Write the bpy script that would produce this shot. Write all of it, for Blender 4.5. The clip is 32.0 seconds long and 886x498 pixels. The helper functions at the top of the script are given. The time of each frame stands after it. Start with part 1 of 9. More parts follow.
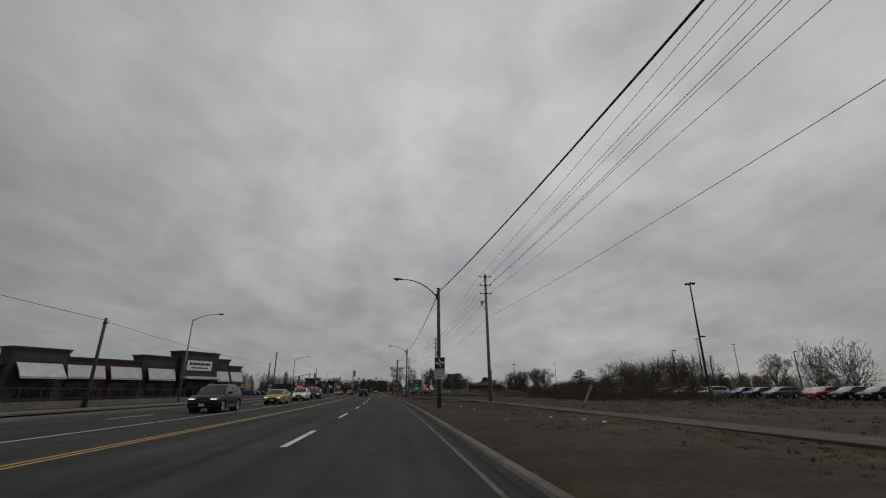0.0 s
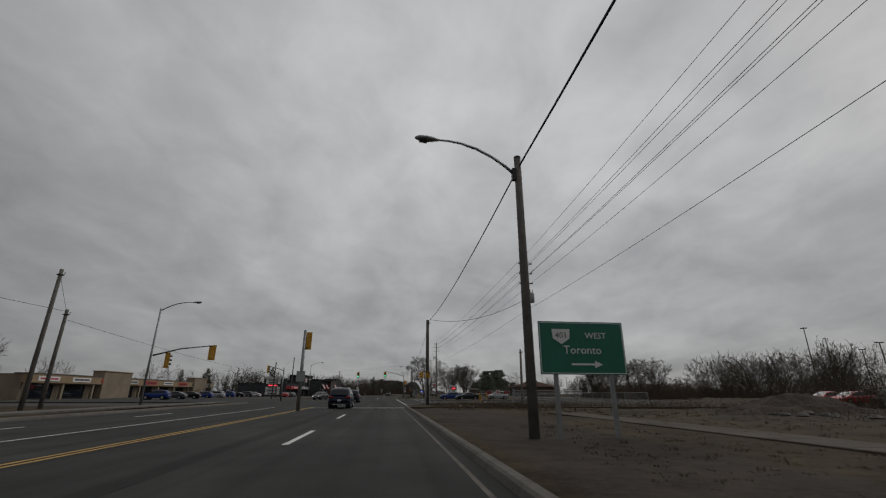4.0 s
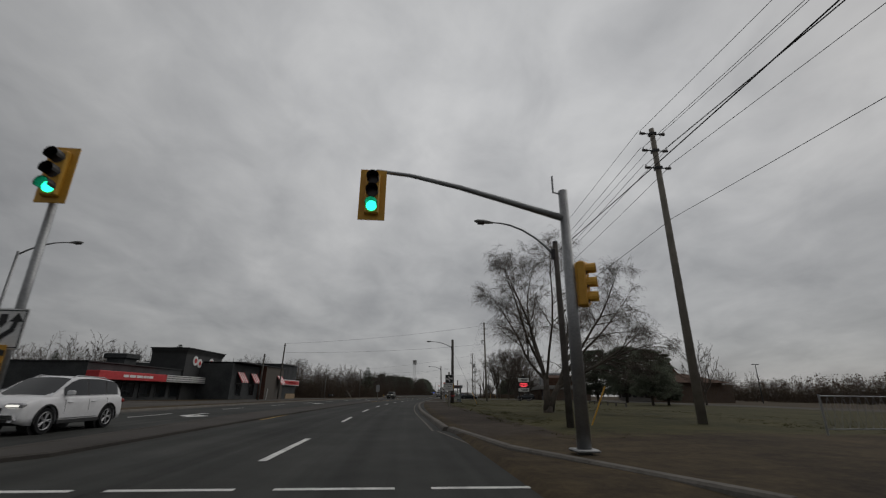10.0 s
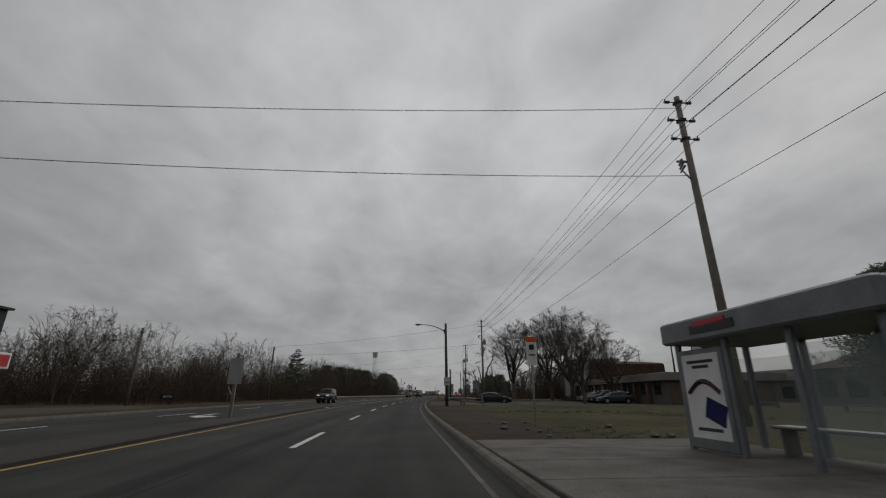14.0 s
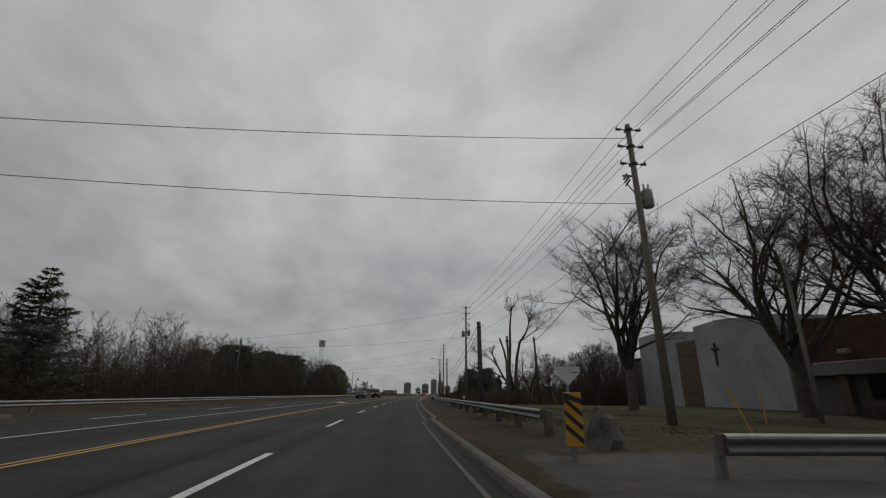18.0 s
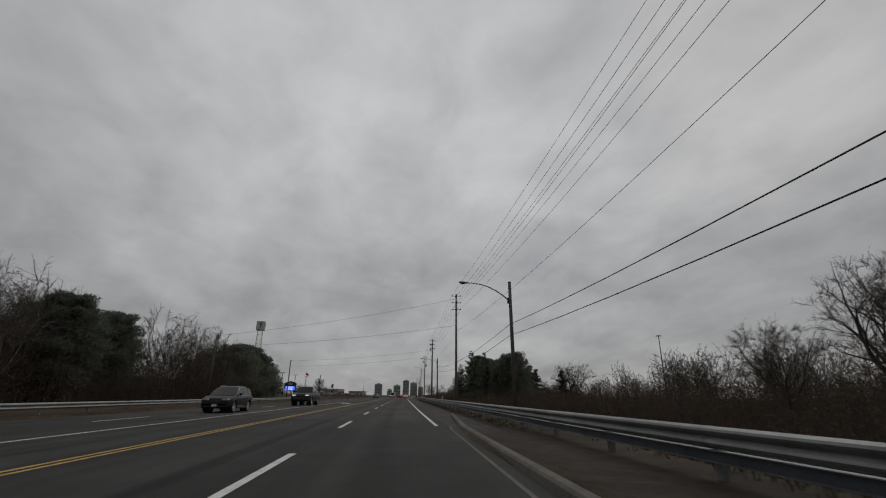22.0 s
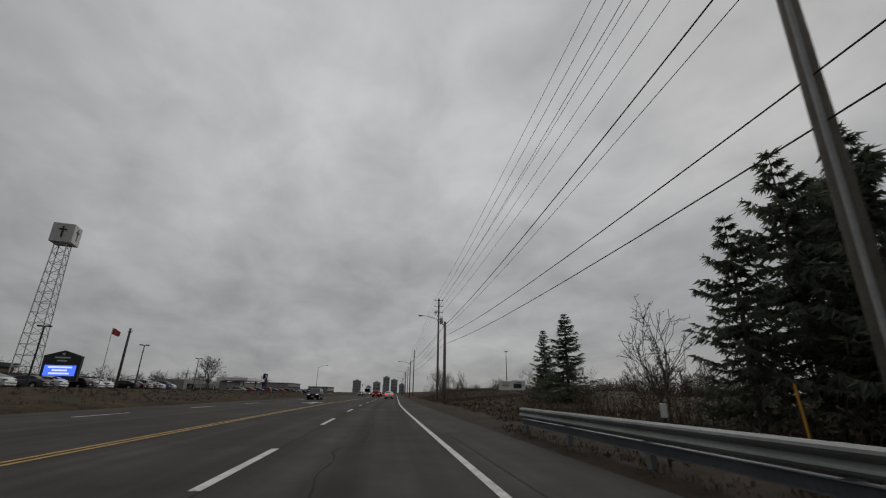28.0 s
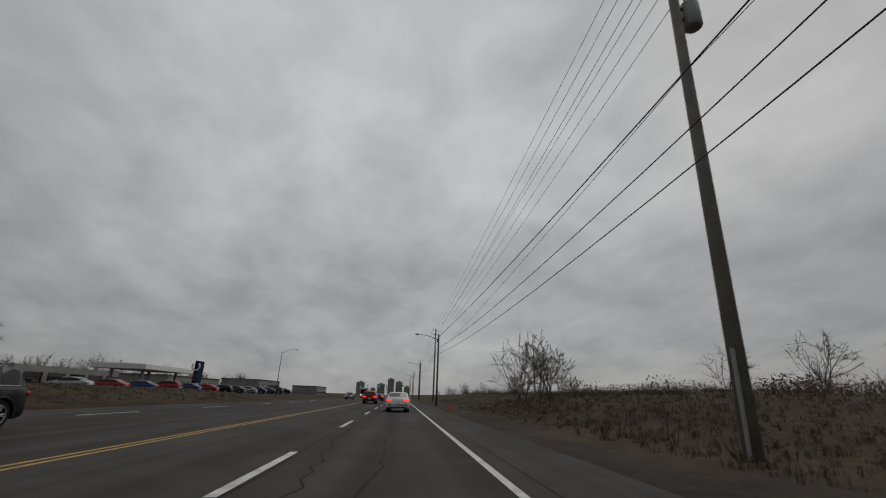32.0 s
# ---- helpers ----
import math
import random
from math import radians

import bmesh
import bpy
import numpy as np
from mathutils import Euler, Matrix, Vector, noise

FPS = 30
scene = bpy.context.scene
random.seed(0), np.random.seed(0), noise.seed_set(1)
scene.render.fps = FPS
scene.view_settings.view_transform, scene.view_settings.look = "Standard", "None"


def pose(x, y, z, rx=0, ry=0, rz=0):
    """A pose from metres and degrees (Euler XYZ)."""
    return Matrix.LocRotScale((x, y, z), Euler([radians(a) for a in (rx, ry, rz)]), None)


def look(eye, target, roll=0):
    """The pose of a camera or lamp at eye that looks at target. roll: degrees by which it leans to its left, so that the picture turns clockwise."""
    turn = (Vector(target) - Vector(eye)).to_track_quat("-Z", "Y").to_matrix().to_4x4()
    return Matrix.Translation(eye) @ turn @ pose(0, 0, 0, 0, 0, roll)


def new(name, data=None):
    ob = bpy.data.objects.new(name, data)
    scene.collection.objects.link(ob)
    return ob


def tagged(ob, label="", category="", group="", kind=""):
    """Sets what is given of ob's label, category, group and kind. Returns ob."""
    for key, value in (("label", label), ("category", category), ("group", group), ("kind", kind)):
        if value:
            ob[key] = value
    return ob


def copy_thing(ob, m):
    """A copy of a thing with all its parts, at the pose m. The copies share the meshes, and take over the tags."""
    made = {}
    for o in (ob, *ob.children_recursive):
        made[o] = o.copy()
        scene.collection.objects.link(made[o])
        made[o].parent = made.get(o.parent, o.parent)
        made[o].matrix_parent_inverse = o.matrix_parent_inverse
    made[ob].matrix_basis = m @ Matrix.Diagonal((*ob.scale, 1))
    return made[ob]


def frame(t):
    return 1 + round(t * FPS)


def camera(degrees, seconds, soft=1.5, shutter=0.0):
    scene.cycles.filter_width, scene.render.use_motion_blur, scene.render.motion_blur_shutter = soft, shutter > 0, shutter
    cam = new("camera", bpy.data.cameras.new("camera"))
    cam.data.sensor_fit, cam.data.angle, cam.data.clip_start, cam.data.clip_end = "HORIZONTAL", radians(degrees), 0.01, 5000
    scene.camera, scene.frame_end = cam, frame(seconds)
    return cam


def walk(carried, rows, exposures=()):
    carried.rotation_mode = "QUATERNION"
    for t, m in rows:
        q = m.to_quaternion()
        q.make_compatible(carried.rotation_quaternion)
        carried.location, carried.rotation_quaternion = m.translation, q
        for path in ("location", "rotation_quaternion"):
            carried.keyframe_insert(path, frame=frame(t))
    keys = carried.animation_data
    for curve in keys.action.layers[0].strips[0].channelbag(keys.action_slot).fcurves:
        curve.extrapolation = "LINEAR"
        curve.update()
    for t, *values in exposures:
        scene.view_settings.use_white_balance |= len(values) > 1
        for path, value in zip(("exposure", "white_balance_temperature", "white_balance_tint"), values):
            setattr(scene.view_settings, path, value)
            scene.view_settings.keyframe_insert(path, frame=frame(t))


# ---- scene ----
# the camera: seconds, place, yaw, pitch, roll
EYE = 1.22
cam = camera(90.9, 32.0, 1.15, 0.1)
PATH = [
    (0, -0.000, -0.000, -6.24, 18.03, -0.20),
    (0.5, -0.001, 8.163, -6.00, 18.07, -0.05),
    (1, -0.066, 16.662, -5.79, 18.14, 0.10),
    (1.5, -0.181, 25.387, -5.59, 18.20, 0.19),
    (2, -0.300, 34.149, -5.40, 18.23, 0.25),
    (2.5, -0.443, 42.826, -5.20, 18.27, 0.26),
    (3, -0.608, 51.512, -4.95, 18.29, 0.25),
    (3.5, -0.809, 60.244, -4.63, 18.32, 0.22),
    (4, -1.072, 69.005, -4.23, 18.34, 0.17),
    (4.5, -1.392, 77.790, -3.81, 18.35, 0.12),
    (5, -1.762, 86.597, -3.41, 18.36, 0.07),
    (5.5, -2.170, 95.428, -3.08, 18.36, 0.03),
    (6, -2.598, 104.289, -2.87, 18.37, 0.03),
    (6.5, -3.032, 113.139, -2.80, 18.35, 0.08),
    (7, -3.452, 121.989, -2.90, 18.34, 0.20),
    (7.5, -3.847, 130.814, -3.16, 18.37, 0.37),
    (8, -4.240, 139.520, -3.42, 18.43, 0.54),
    (8.5, -4.664, 147.990, -3.52, 18.49, 0.64),
    (9, -5.119, 156.361, -3.53, 18.52, 0.68),
    (9.5, -5.560, 164.753, -3.65, 18.52, 0.66),
    (10, -5.979, 173.224, -3.87, 18.47, 0.59),
    (10.5, -6.320, 181.862, -4.19, 18.43, 0.47),
    (11, -6.583, 190.579, -4.53, 18.42, 0.33),
    (11.5, -6.754, 199.535, -4.93, 18.45, 0.20),
    (12, -6.852, 208.439, -5.44, 18.46, 0.09),
    (12.5, -6.823, 217.264, -6.15, 18.45, 0.06),
    (13, -6.630, 225.938, -7.10, 18.42, 0.08),
    (13.5, -6.280, 234.381, -8.16, 18.39, 0.16),
    (14, -5.838, 242.725, -9.06, 18.39, 0.21),
    (14.5, -5.362, 250.835, -9.70, 18.40, 0.23),
    (15, -4.825, 258.774, -10.24, 18.40, 0.24),
    (15.5, -4.218, 266.631, -10.76, 18.39, 0.25),
    (16, -3.526, 274.490, -11.33, 18.38, 0.28),
    (16.5, -2.727, 282.421, -11.99, 18.36, 0.35),
    (17, -1.793, 290.485, -12.82, 18.35, 0.48),
    (17.5, -0.747, 298.715, -13.67, 18.35, 0.63),
    (18, 0.361, 307.063, -14.37, 18.38, 0.72),
    (18.5, 1.542, 315.375, -14.99, 18.40, 0.75),
    (19, 2.867, 324.003, -15.60, 18.41, 0.75),
    (19.5, 4.301, 332.852, -16.12, 18.40, 0.73),
    (20, 5.840, 341.892, -16.51, 18.41, 0.69),
    (20.5, 7.492, 351.021, -16.84, 18.43, 0.67),
    (21, 9.253, 360.134, -17.18, 18.47, 0.68),
    (21.5, 11.072, 369.124, -17.56, 18.54, 0.67),
    (22, 12.948, 378.061, -17.98, 18.59, 0.66),
    (22.5, 14.877, 387.076, -18.32, 18.62, 0.65),
    (23, 16.852, 396.148, -18.57, 18.62, 0.67),
    (23.5, 18.877, 405.178, -18.81, 18.63, 0.75),
    (24, 20.908, 414.154, -19.06, 18.61, 0.84),
    (24.5, 22.979, 423.077, -19.37, 18.60, 0.91),
    (25, 25.075, 432.004, -19.71, 18.58, 0.94),
    (25.5, 27.185, 440.871, -20.03, 18.54, 0.94),
    (26, 29.295, 449.626, -20.31, 18.50, 0.94),
    (26.5, 31.387, 458.229, -20.49, 18.46, 0.92),
    (27, 33.442, 466.652, -20.52, 18.41, 0.89),
    (27.5, 35.459, 474.879, -20.47, 18.37, 0.92),
    (28, 37.408, 482.931, -20.36, 18.34, 1.00),
    (28.5, 39.295, 490.784, -20.25, 18.35, 1.09),
    (29, 41.149, 498.452, -20.19, 18.39, 1.19),
    (29.5, 42.968, 505.974, -20.11, 18.44, 1.31),
    (30, 44.768, 513.531, -19.99, 18.51, 1.44),
    (30.5, 46.551, 521.119, -19.85, 18.59, 1.59),
    (31, 48.308, 528.668, -19.69, 18.67, 1.74),
    (31.5, 50.155, 535.885, -19.56, 18.70, 1.90),
    (32, 51.925, 542.723, -19.45, 18.72, 2.09),
]


def carried_pose(x, y, yaw, pitch, roll):
    """The camera's pose: yaw to the left from +y, pitch upwards, roll as in look()."""
    a, b = radians(yaw), radians(pitch)
    eye = Vector((x, y, EYE))
    return look(eye, eye + Vector((-math.sin(a) * math.cos(b), math.cos(a) * math.cos(b), math.sin(b))), roll)


walk(cam, [(t, carried_pose(*p)) for t, *p in PATH])
# ---- sky and light: a closed grey cloud cover ----
world = bpy.data.worlds.new("sky")
scene.world = world
world.use_nodes = True
wt = world.node_tree
wt.nodes.clear()


def wnode(kind, **sets):
    n = wt.nodes.new(kind)
    for k, v in sets.items():
        if k == "op":
            n.operation = v
        elif k == "blend":
            n.data_type, n.blend_type = "RGBA", v
        else:
            n.inputs[k].default_value = v
    return n


def wlink(a, b):
    wt.links.new(a, b)


sky = wt.nodes.new("ShaderNodeTexSky")
sky.sky_type, sky.sun_disc = "NISHITA", False
sky.sun_elevation, sky.sun_rotation = radians(38), radians(60)
sky_dim = wnode("ShaderNodeMix", blend="MULTIPLY")
sky_dim.inputs[0].default_value = 1.0
sky_dim.inputs[7].default_value = (0.05, 0.05, 0.05, 1)
wlink(sky.outputs[0], sky_dim.inputs[6])
way = wt.nodes.new("ShaderNodeTexCoord")
split = wt.nodes.new("ShaderNodeSeparateXYZ")
wlink(way.outputs["Generated"], split.inputs[0])
up = wnode("ShaderNodeMath", op="MAXIMUM")
up.inputs[1].default_value = 0.0
wlink(split.outputs[2], up.inputs[0])
lift = wnode("ShaderNodeMath", op="ADD")
lift.inputs[1].default_value = 0.30
wlink(up.outputs[0], lift.inputs[0])
flat_x, flat_y = wnode("ShaderNodeMath", op="DIVIDE"), wnode("ShaderNodeMath", op="DIVIDE")
for flat, n in ((flat_x, 0), (flat_y, 1)):
    wlink(split.outputs[n], flat.inputs[0])
    wlink(lift.outputs[0], flat.inputs[1])
deck = wt.nodes.new("ShaderNodeCombineXYZ")
wlink(flat_x.outputs[0], deck.inputs[0])
wlink(flat_y.outputs[0], deck.inputs[1])


def cloud_noise(scale, detail, rough, distortion, stretch):
    m = wt.nodes.new("ShaderNodeMapping")
    m.inputs["Scale"].default_value = stretch
    m.inputs["Rotation"].default_value = (0, 0, radians(-20))
    wlink(deck.outputs[0], m.inputs[0])
    n = wt.nodes.new("ShaderNodeTexNoise")
    n.inputs["Scale"].default_value, n.inputs["Detail"].default_value = scale, detail
    n.inputs["Roughness"].default_value, n.inputs["Distortion"].default_value = rough, distortion
    wlink(m.outputs[0], n.inputs["Vector"])
    return n.outputs[0]


big = cloud_noise(1.15, 5, 0.5, 0.25, (1.25, 0.85, 1))
small = cloud_noise(4.2, 7, 0.55, 0.35, (1.15, 0.9, 1))
both = wnode("ShaderNodeMix")
both.inputs[0].default_value = 0.36
wlink(big, both.inputs[2])
wlink(small, both.inputs[3])
ramp = wt.nodes.new("ShaderNodeValToRGB")
ramp.color_ramp.elements[0].position, ramp.color_ramp.elements[1].position = 0.34, 0.66
ramp.color_ramp.elements[0].color = (0.315, 0.319, 0.327, 1)
ramp.color_ramp.elements[1].color = (0.555, 0.555, 0.555, 1)
mid = ramp.color_ramp.elements.new(0.5)
mid.color = (0.43, 0.433, 0.438, 1)
wlink(both.outputs[0], ramp.inputs[0])
# the cover is thinner, and so lighter, towards the zenith than low down
height = wt.nodes.new("ShaderNodeMapRange")
height.inputs[1].default_value, height.inputs[2].default_value = 0.0, 0.6
height.inputs[3].default_value, height.inputs[4].default_value = 0.72, 1.12
wlink(up.outputs[0], height.inputs[0])
grey = wnode("ShaderNodeMix", blend="MULTIPLY")
grey.inputs[0].default_value = 1.0
wlink(ramp.outputs[0], grey.inputs[6])
wlink(height.outputs[0], grey.inputs[7])
towards = wnode("ShaderNodeVectorMath", op="DOT_PRODUCT")
towards.inputs[1].default_value = (0.22, 0.86, 0.46)
wlink(way.outputs["Generated"], towards.inputs[0])
thin = wt.nodes.new("ShaderNodeMapRange")
thin.inputs[1].default_value, thin.inputs[2].default_value = 0.42, 1.0
thin.inputs[3].default_value, thin.inputs[4].default_value = 0.60, 1.12
wlink(towards.outputs["Value"], thin.inputs[0])
lit = wnode("ShaderNodeMix", blend="MULTIPLY")
lit.inputs[0].default_value = 1.0
wlink(grey.outputs[2], lit.inputs[6])
wlink(thin.outputs[0], lit.inputs[7])
cover = wnode("ShaderNodeMix", blend="MIX")
cover.inputs[0].default_value = 0.94
wlink(sky_dim.outputs[2], cover.inputs[6])
wlink(lit.outputs[2], cover.inputs[7])
back = wt.nodes.new("ShaderNodeBackground")
back.inputs[1].default_value = 1.0
wlink(cover.outputs[2], back.inputs[0])
sky_out = wt.nodes.new("ShaderNodeOutputWorld")
wlink(back.outputs[0], sky_out.inputs[0])

sun_data = bpy.data.lights.new("sun", "SUN")
sun_data.energy, sun_data.angle, sun_data.color = 0.85, radians(60), (1.0, 0.97, 0.93)
sun = new("sun", sun_data)
sun.matrix_world = look((0, 0, 200), (-86, -50, 90))


# ---- materials ----
def material(name, a, b, scale=6.0, rough=0.8, metal=0.0, bump=0.15, detail=5, fine=None, mid_at=(0.35, 0.65), spread=0.0, coords="Object"):
    """Two tones mixed by coarse noise and by a finer one on top, with a relief; spread varies the tone from object to object."""
    m = bpy.data.materials.new(name)
    m.use_nodes = True
    t = m.node_tree
    p = t.nodes["Principled BSDF"]
    p.inputs["Roughness"].default_value, p.inputs["Metallic"].default_value = rough, metal
    if rough >= 0.8:
        # matt and porous: hardly any sheen
        p.inputs["Specular IOR Level"].default_value = 0.1
    c = t.nodes.new("ShaderNodeTexCoord")
    n1 = t.nodes.new("ShaderNodeTexNoise")
    n1.inputs["Scale"].default_value, n1.inputs["Detail"].default_value = scale, detail
    n2 = t.nodes.new("ShaderNodeTexNoise")
    n2.inputs["Scale"].default_value, n2.inputs["Detail"].default_value = fine or scale * 9, 3
    for n in (n1, n2):
        t.links.new(c.outputs[coords], n.inputs["Vector"])
    mix = t.nodes.new("ShaderNodeMix")
    mix.inputs[0].default_value = 0.4
    t.links.new(n1.outputs[0], mix.inputs[2])
    t.links.new(n2.outputs[0], mix.inputs[3])
    r = t.nodes.new("ShaderNodeValToRGB")
    r.color_ramp.elements[0].position, r.color_ramp.elements[1].position = mid_at
    r.color_ramp.elements[0].color, r.color_ramp.elements[1].color = (*a, 1), (*b, 1)
    t.links.new(mix.outputs[0], r.inputs[0])
    tone = r.outputs[0]
    if spread:
        info = t.nodes.new("ShaderNodeObjectInfo")
        rng = t.nodes.new("ShaderNodeMapRange")
        rng.inputs[3].default_value, rng.inputs[4].default_value = 1 - spread, 1 + spread
        t.links.new(info.outputs["Random"], rng.inputs[0])
        mul = t.nodes.new("ShaderNodeMix")
        mul.data_type, mul.blend_type = "RGBA", "MULTIPLY"
        mul.inputs[0].default_value = 1.0
        t.links.new(tone, mul.inputs[6])
        t.links.new(rng.outputs[0], mul.inputs[7])
        tone = mul.outputs[2]
    t.links.new(tone, p.inputs["Base Color"])
    if bump:
        bn = t.nodes.new("ShaderNodeBump")
        bn.inputs["Strength"].default_value, bn.inputs["Distance"].default_value = bump, 0.02
        t.links.new(mix.outputs[0], bn.inputs["Height"])
        t.links.new(bn.outputs[0], p.inputs["Normal"])
    return m


def glow(name, colour, strength):
    m = bpy.data.materials.new(name)
    m.use_nodes = True
    p = m.node_tree.nodes["Principled BSDF"]
    p.inputs["Base Color"].default_value = (*colour, 1)
    p.inputs["Emission Color"].default_value = (*colour, 1)
    p.inputs["Emission Strength"].default_value = strength
    return m


def glass(name, tint, rough=0.04):
    """Dark tinted pane: gloss over a deep body."""
    m = bpy.data.materials.new(name)
    m.use_nodes = True
    p = m.node_tree.nodes["Principled BSDF"]
    p.inputs["Base Color"].default_value = (*tint, 1)
    p.inputs["Roughness"].default_value = rough
    p.inputs["Specular IOR Level"].default_value = 0.5
    return m


def clear_glass(name):
    m = bpy.data.materials.new(name)
    m.use_nodes = True
    t = m.node_tree
    p = t.nodes["Principled BSDF"]
    p.inputs["Base Color"].default_value = (0.42, 0.50, 0.48, 1)
    p.inputs["Roughness"].default_value = 0.05
    p.inputs["Alpha"].default_value = 0.16
    return m


ASPHALT = material("asphalt", (0.029, 0.0295, 0.0285), (0.047, 0.047, 0.0445), 0.22, 0.82, 0, 0.35, 8, 45.0)


def times(t, tone, factor):
    mul = t.nodes.new("ShaderNodeMix")
    mul.data_type, mul.blend_type = "RGBA", "MULTIPLY"
    mul.inputs[0].default_value = 1.0
    t.links.new(tone, mul.inputs[6])
    t.links.new(factor, mul.inputs[7])
    return mul.outputs[2]


def ranged(t, value, a, b, lo, hi):
    r = t.nodes.new("ShaderNodeMapRange")
    r.interpolation_type = "SMOOTHSTEP"
    for k, v in zip((1, 2, 3, 4), (a, b, lo, hi)):
        r.inputs[k].default_value = v
    t.links.new(value, r.inputs[0])
    return r.outputs[0]


def sums(t, op, a, b):
    n = t.nodes.new("ShaderNodeMath")
    n.operation = op
    for k, v in enumerate((a, b)):
        if isinstance(v, (int, float)):
            n.inputs[k].default_value = v
        else:
            t.links.new(v, n.inputs[k])
    return n.outputs[0]


def wear(m, stain):
    """Wear that runs with the lanes: wheel tracks, long streaks, blotches and an oily strip, by the road's own measure."""
    t = m.node_tree
    p = t.nodes["Principled BSDF"]
    c = t.nodes.new("ShaderNodeAttribute")
    c.attribute_name = "road"
    tone = p.inputs["Base Color"].links[0].from_socket
    noises = []
    for scale, detail in (((0.02, 1.5, 1), 5), ((0.10, 0.45, 1), 4), ((0.05, 0.0, 1), 3), ((0.9, 0.9, 1), 6)):
        mp = t.nodes.new("ShaderNodeMapping")
        mp.inputs["Scale"].default_value = scale
        t.links.new(c.outputs["Vector"], mp.inputs[0])
        n = t.nodes.new("ShaderNodeTexNoise")
        n.inputs["Scale"].default_value, n.inputs["Detail"].default_value = 1.0, detail
        t.links.new(mp.outputs[0], n.inputs["Vector"])
        noises.append(n.outputs[0])
    tone = times(t, tone, ranged(t, noises[0], 0.33, 0.67, 0.80, 1.17))
    tone = times(t, tone, ranged(t, noises[1], 0.35, 0.65, 0.88, 1.10))
    tone = times(t, tone, ranged(t, noises[3], 0.30, 0.70, 0.90, 1.10))
    split = t.nodes.new("ShaderNodeSeparateXYZ")
    t.links.new(c.outputs["Vector"], split.inputs[0])
    across = split.outputs[1]
    turn = sums(t, "MULTIPLY", sums(t, "SUBTRACT", across, 1.0), 2 * math.pi / 1.86)
    tracks = t.nodes.new("ShaderNodeMath")
    tracks.operation = "COSINE"
    t.links.new(turn, tracks.inputs[0])
    tone = times(t, tone, ranged(t, tracks.outputs[0], -1, 1, 0.95, 1.07))
    drift = sums(t, "MULTIPLY", sums(t, "SUBTRACT", noises[2], 0.5), 0.9)
    off = sums(t, "ABSOLUTE", sums(t, "ADD", sums(t, "ADD", across, 1.2), drift), 0.0)
    tone = times(t, tone, ranged(t, off, 0.06, 0.34, stain, 1.0))
    t.links.new(tone, p.inputs["Base Color"])


ROAD = material("road_asphalt", (0.027, 0.0278, 0.0262), (0.045, 0.0455, 0.0425), 0.22, 0.82, 0, 0.35, 8, 45.0)
wear(ROAD, 0.66)
ROAD_OLD = material("old_road_asphalt", (0.0425, 0.0388, 0.0355), (0.066, 0.0605, 0.0555), 0.25, 0.85, 0, 0.4, 8, 40.0)
wear(ROAD_OLD, 0.90)
ASPHALT_WORN = material("worn_asphalt", (0.040, 0.0365, 0.0335), (0.066, 0.060, 0.055), 0.3, 0.85, 0, 0.4, 8, 40.0)
TAR = material("tar_seal", (0.014, 0.014, 0.0145), (0.026, 0.026, 0.026), 3, 0.8, 0, 0.1)
PAINT_WHITE = material("road_paint_white", (0.30, 0.30, 0.29), (0.62, 0.62, 0.60), 3.0, 0.7, 0, 0.1, 8, 30.0, (0.3, 0.55))
PAINT_YELLOW = material("road_paint_yellow", (0.28, 0.17, 0.035), (0.50, 0.31, 0.06), 3.0, 0.7, 0, 0.1, 8, 30.0, (0.3, 0.6))
CONCRETE = material("concrete", (0.085, 0.080, 0.073), (0.17, 0.16, 0.148), 1.3, 0.9, 0, 0.25, 8, 25.0)
KERB = material("kerb_concrete", (0.07, 0.064, 0.057), (0.17, 0.157, 0.142), 1.1, 0.9, 0, 0.3, 8, 20.0, (0.3, 0.7), 0.12)
WOOD_POLE = material("weathered_pole_wood", (0.075, 0.069, 0.063), (0.168, 0.155, 0.140), 2.0, 0.9, 0, 0.5, 8, 30.0, (0.3, 0.7), 0.2)
WOOD_POLE_PALE = material("pale_pole_wood", (0.148, 0.136, 0.118), (0.27, 0.248, 0.215), 2.0, 0.9, 0, 0.5, 8, 30.0, (0.3, 0.7), 0.1)
STEEL = material("galvanised_steel", (0.22, 0.225, 0.23), (0.34, 0.345, 0.35), 2.5, 0.5, 0.75, 0.1)
STEEL_DARK = material("dark_metal", (0.028, 0.029, 0.03), (0.05, 0.05, 0.052), 3, 0.55, 0.4, 0.1)
ALU = material("dull_aluminium", (0.30, 0.30, 0.30), (0.42, 0.42, 0.42), 3, 0.45, 0.8, 0.05)
CABLE = material("cable_sheath", (0.012, 0.012, 0.013), (0.022, 0.022, 0.023), 5, 0.6, 0, 0.0)
PORCELAIN = material("insulator", (0.05, 0.045, 0.045), (0.11, 0.10, 0.10), 5, 0.3, 0, 0.0)
GREY_BOX = material("grey_paint", (0.26, 0.265, 0.265), (0.36, 0.365, 0.36), 2.5, 0.5, 0.1, 0.05)
WHITE = material("white_paint", (0.62, 0.62, 0.61), (0.78, 0.78, 0.77), 1.6, 0.6, 0, 0.05)
BLACK = material("black_paint", (0.012, 0.012, 0.013), (0.028, 0.028, 0.029), 2.5, 0.5, 0, 0.05)
YELLOW = material("signal_yellow", (0.52, 0.26, 0.025), (0.66, 0.36, 0.04), 3, 0.5, 0, 0.05)
SIGN_GREEN = material("sign_green", (0.006, 0.12, 0.075), (0.01, 0.16, 0.10), 2, 0.45, 0, 0.0)
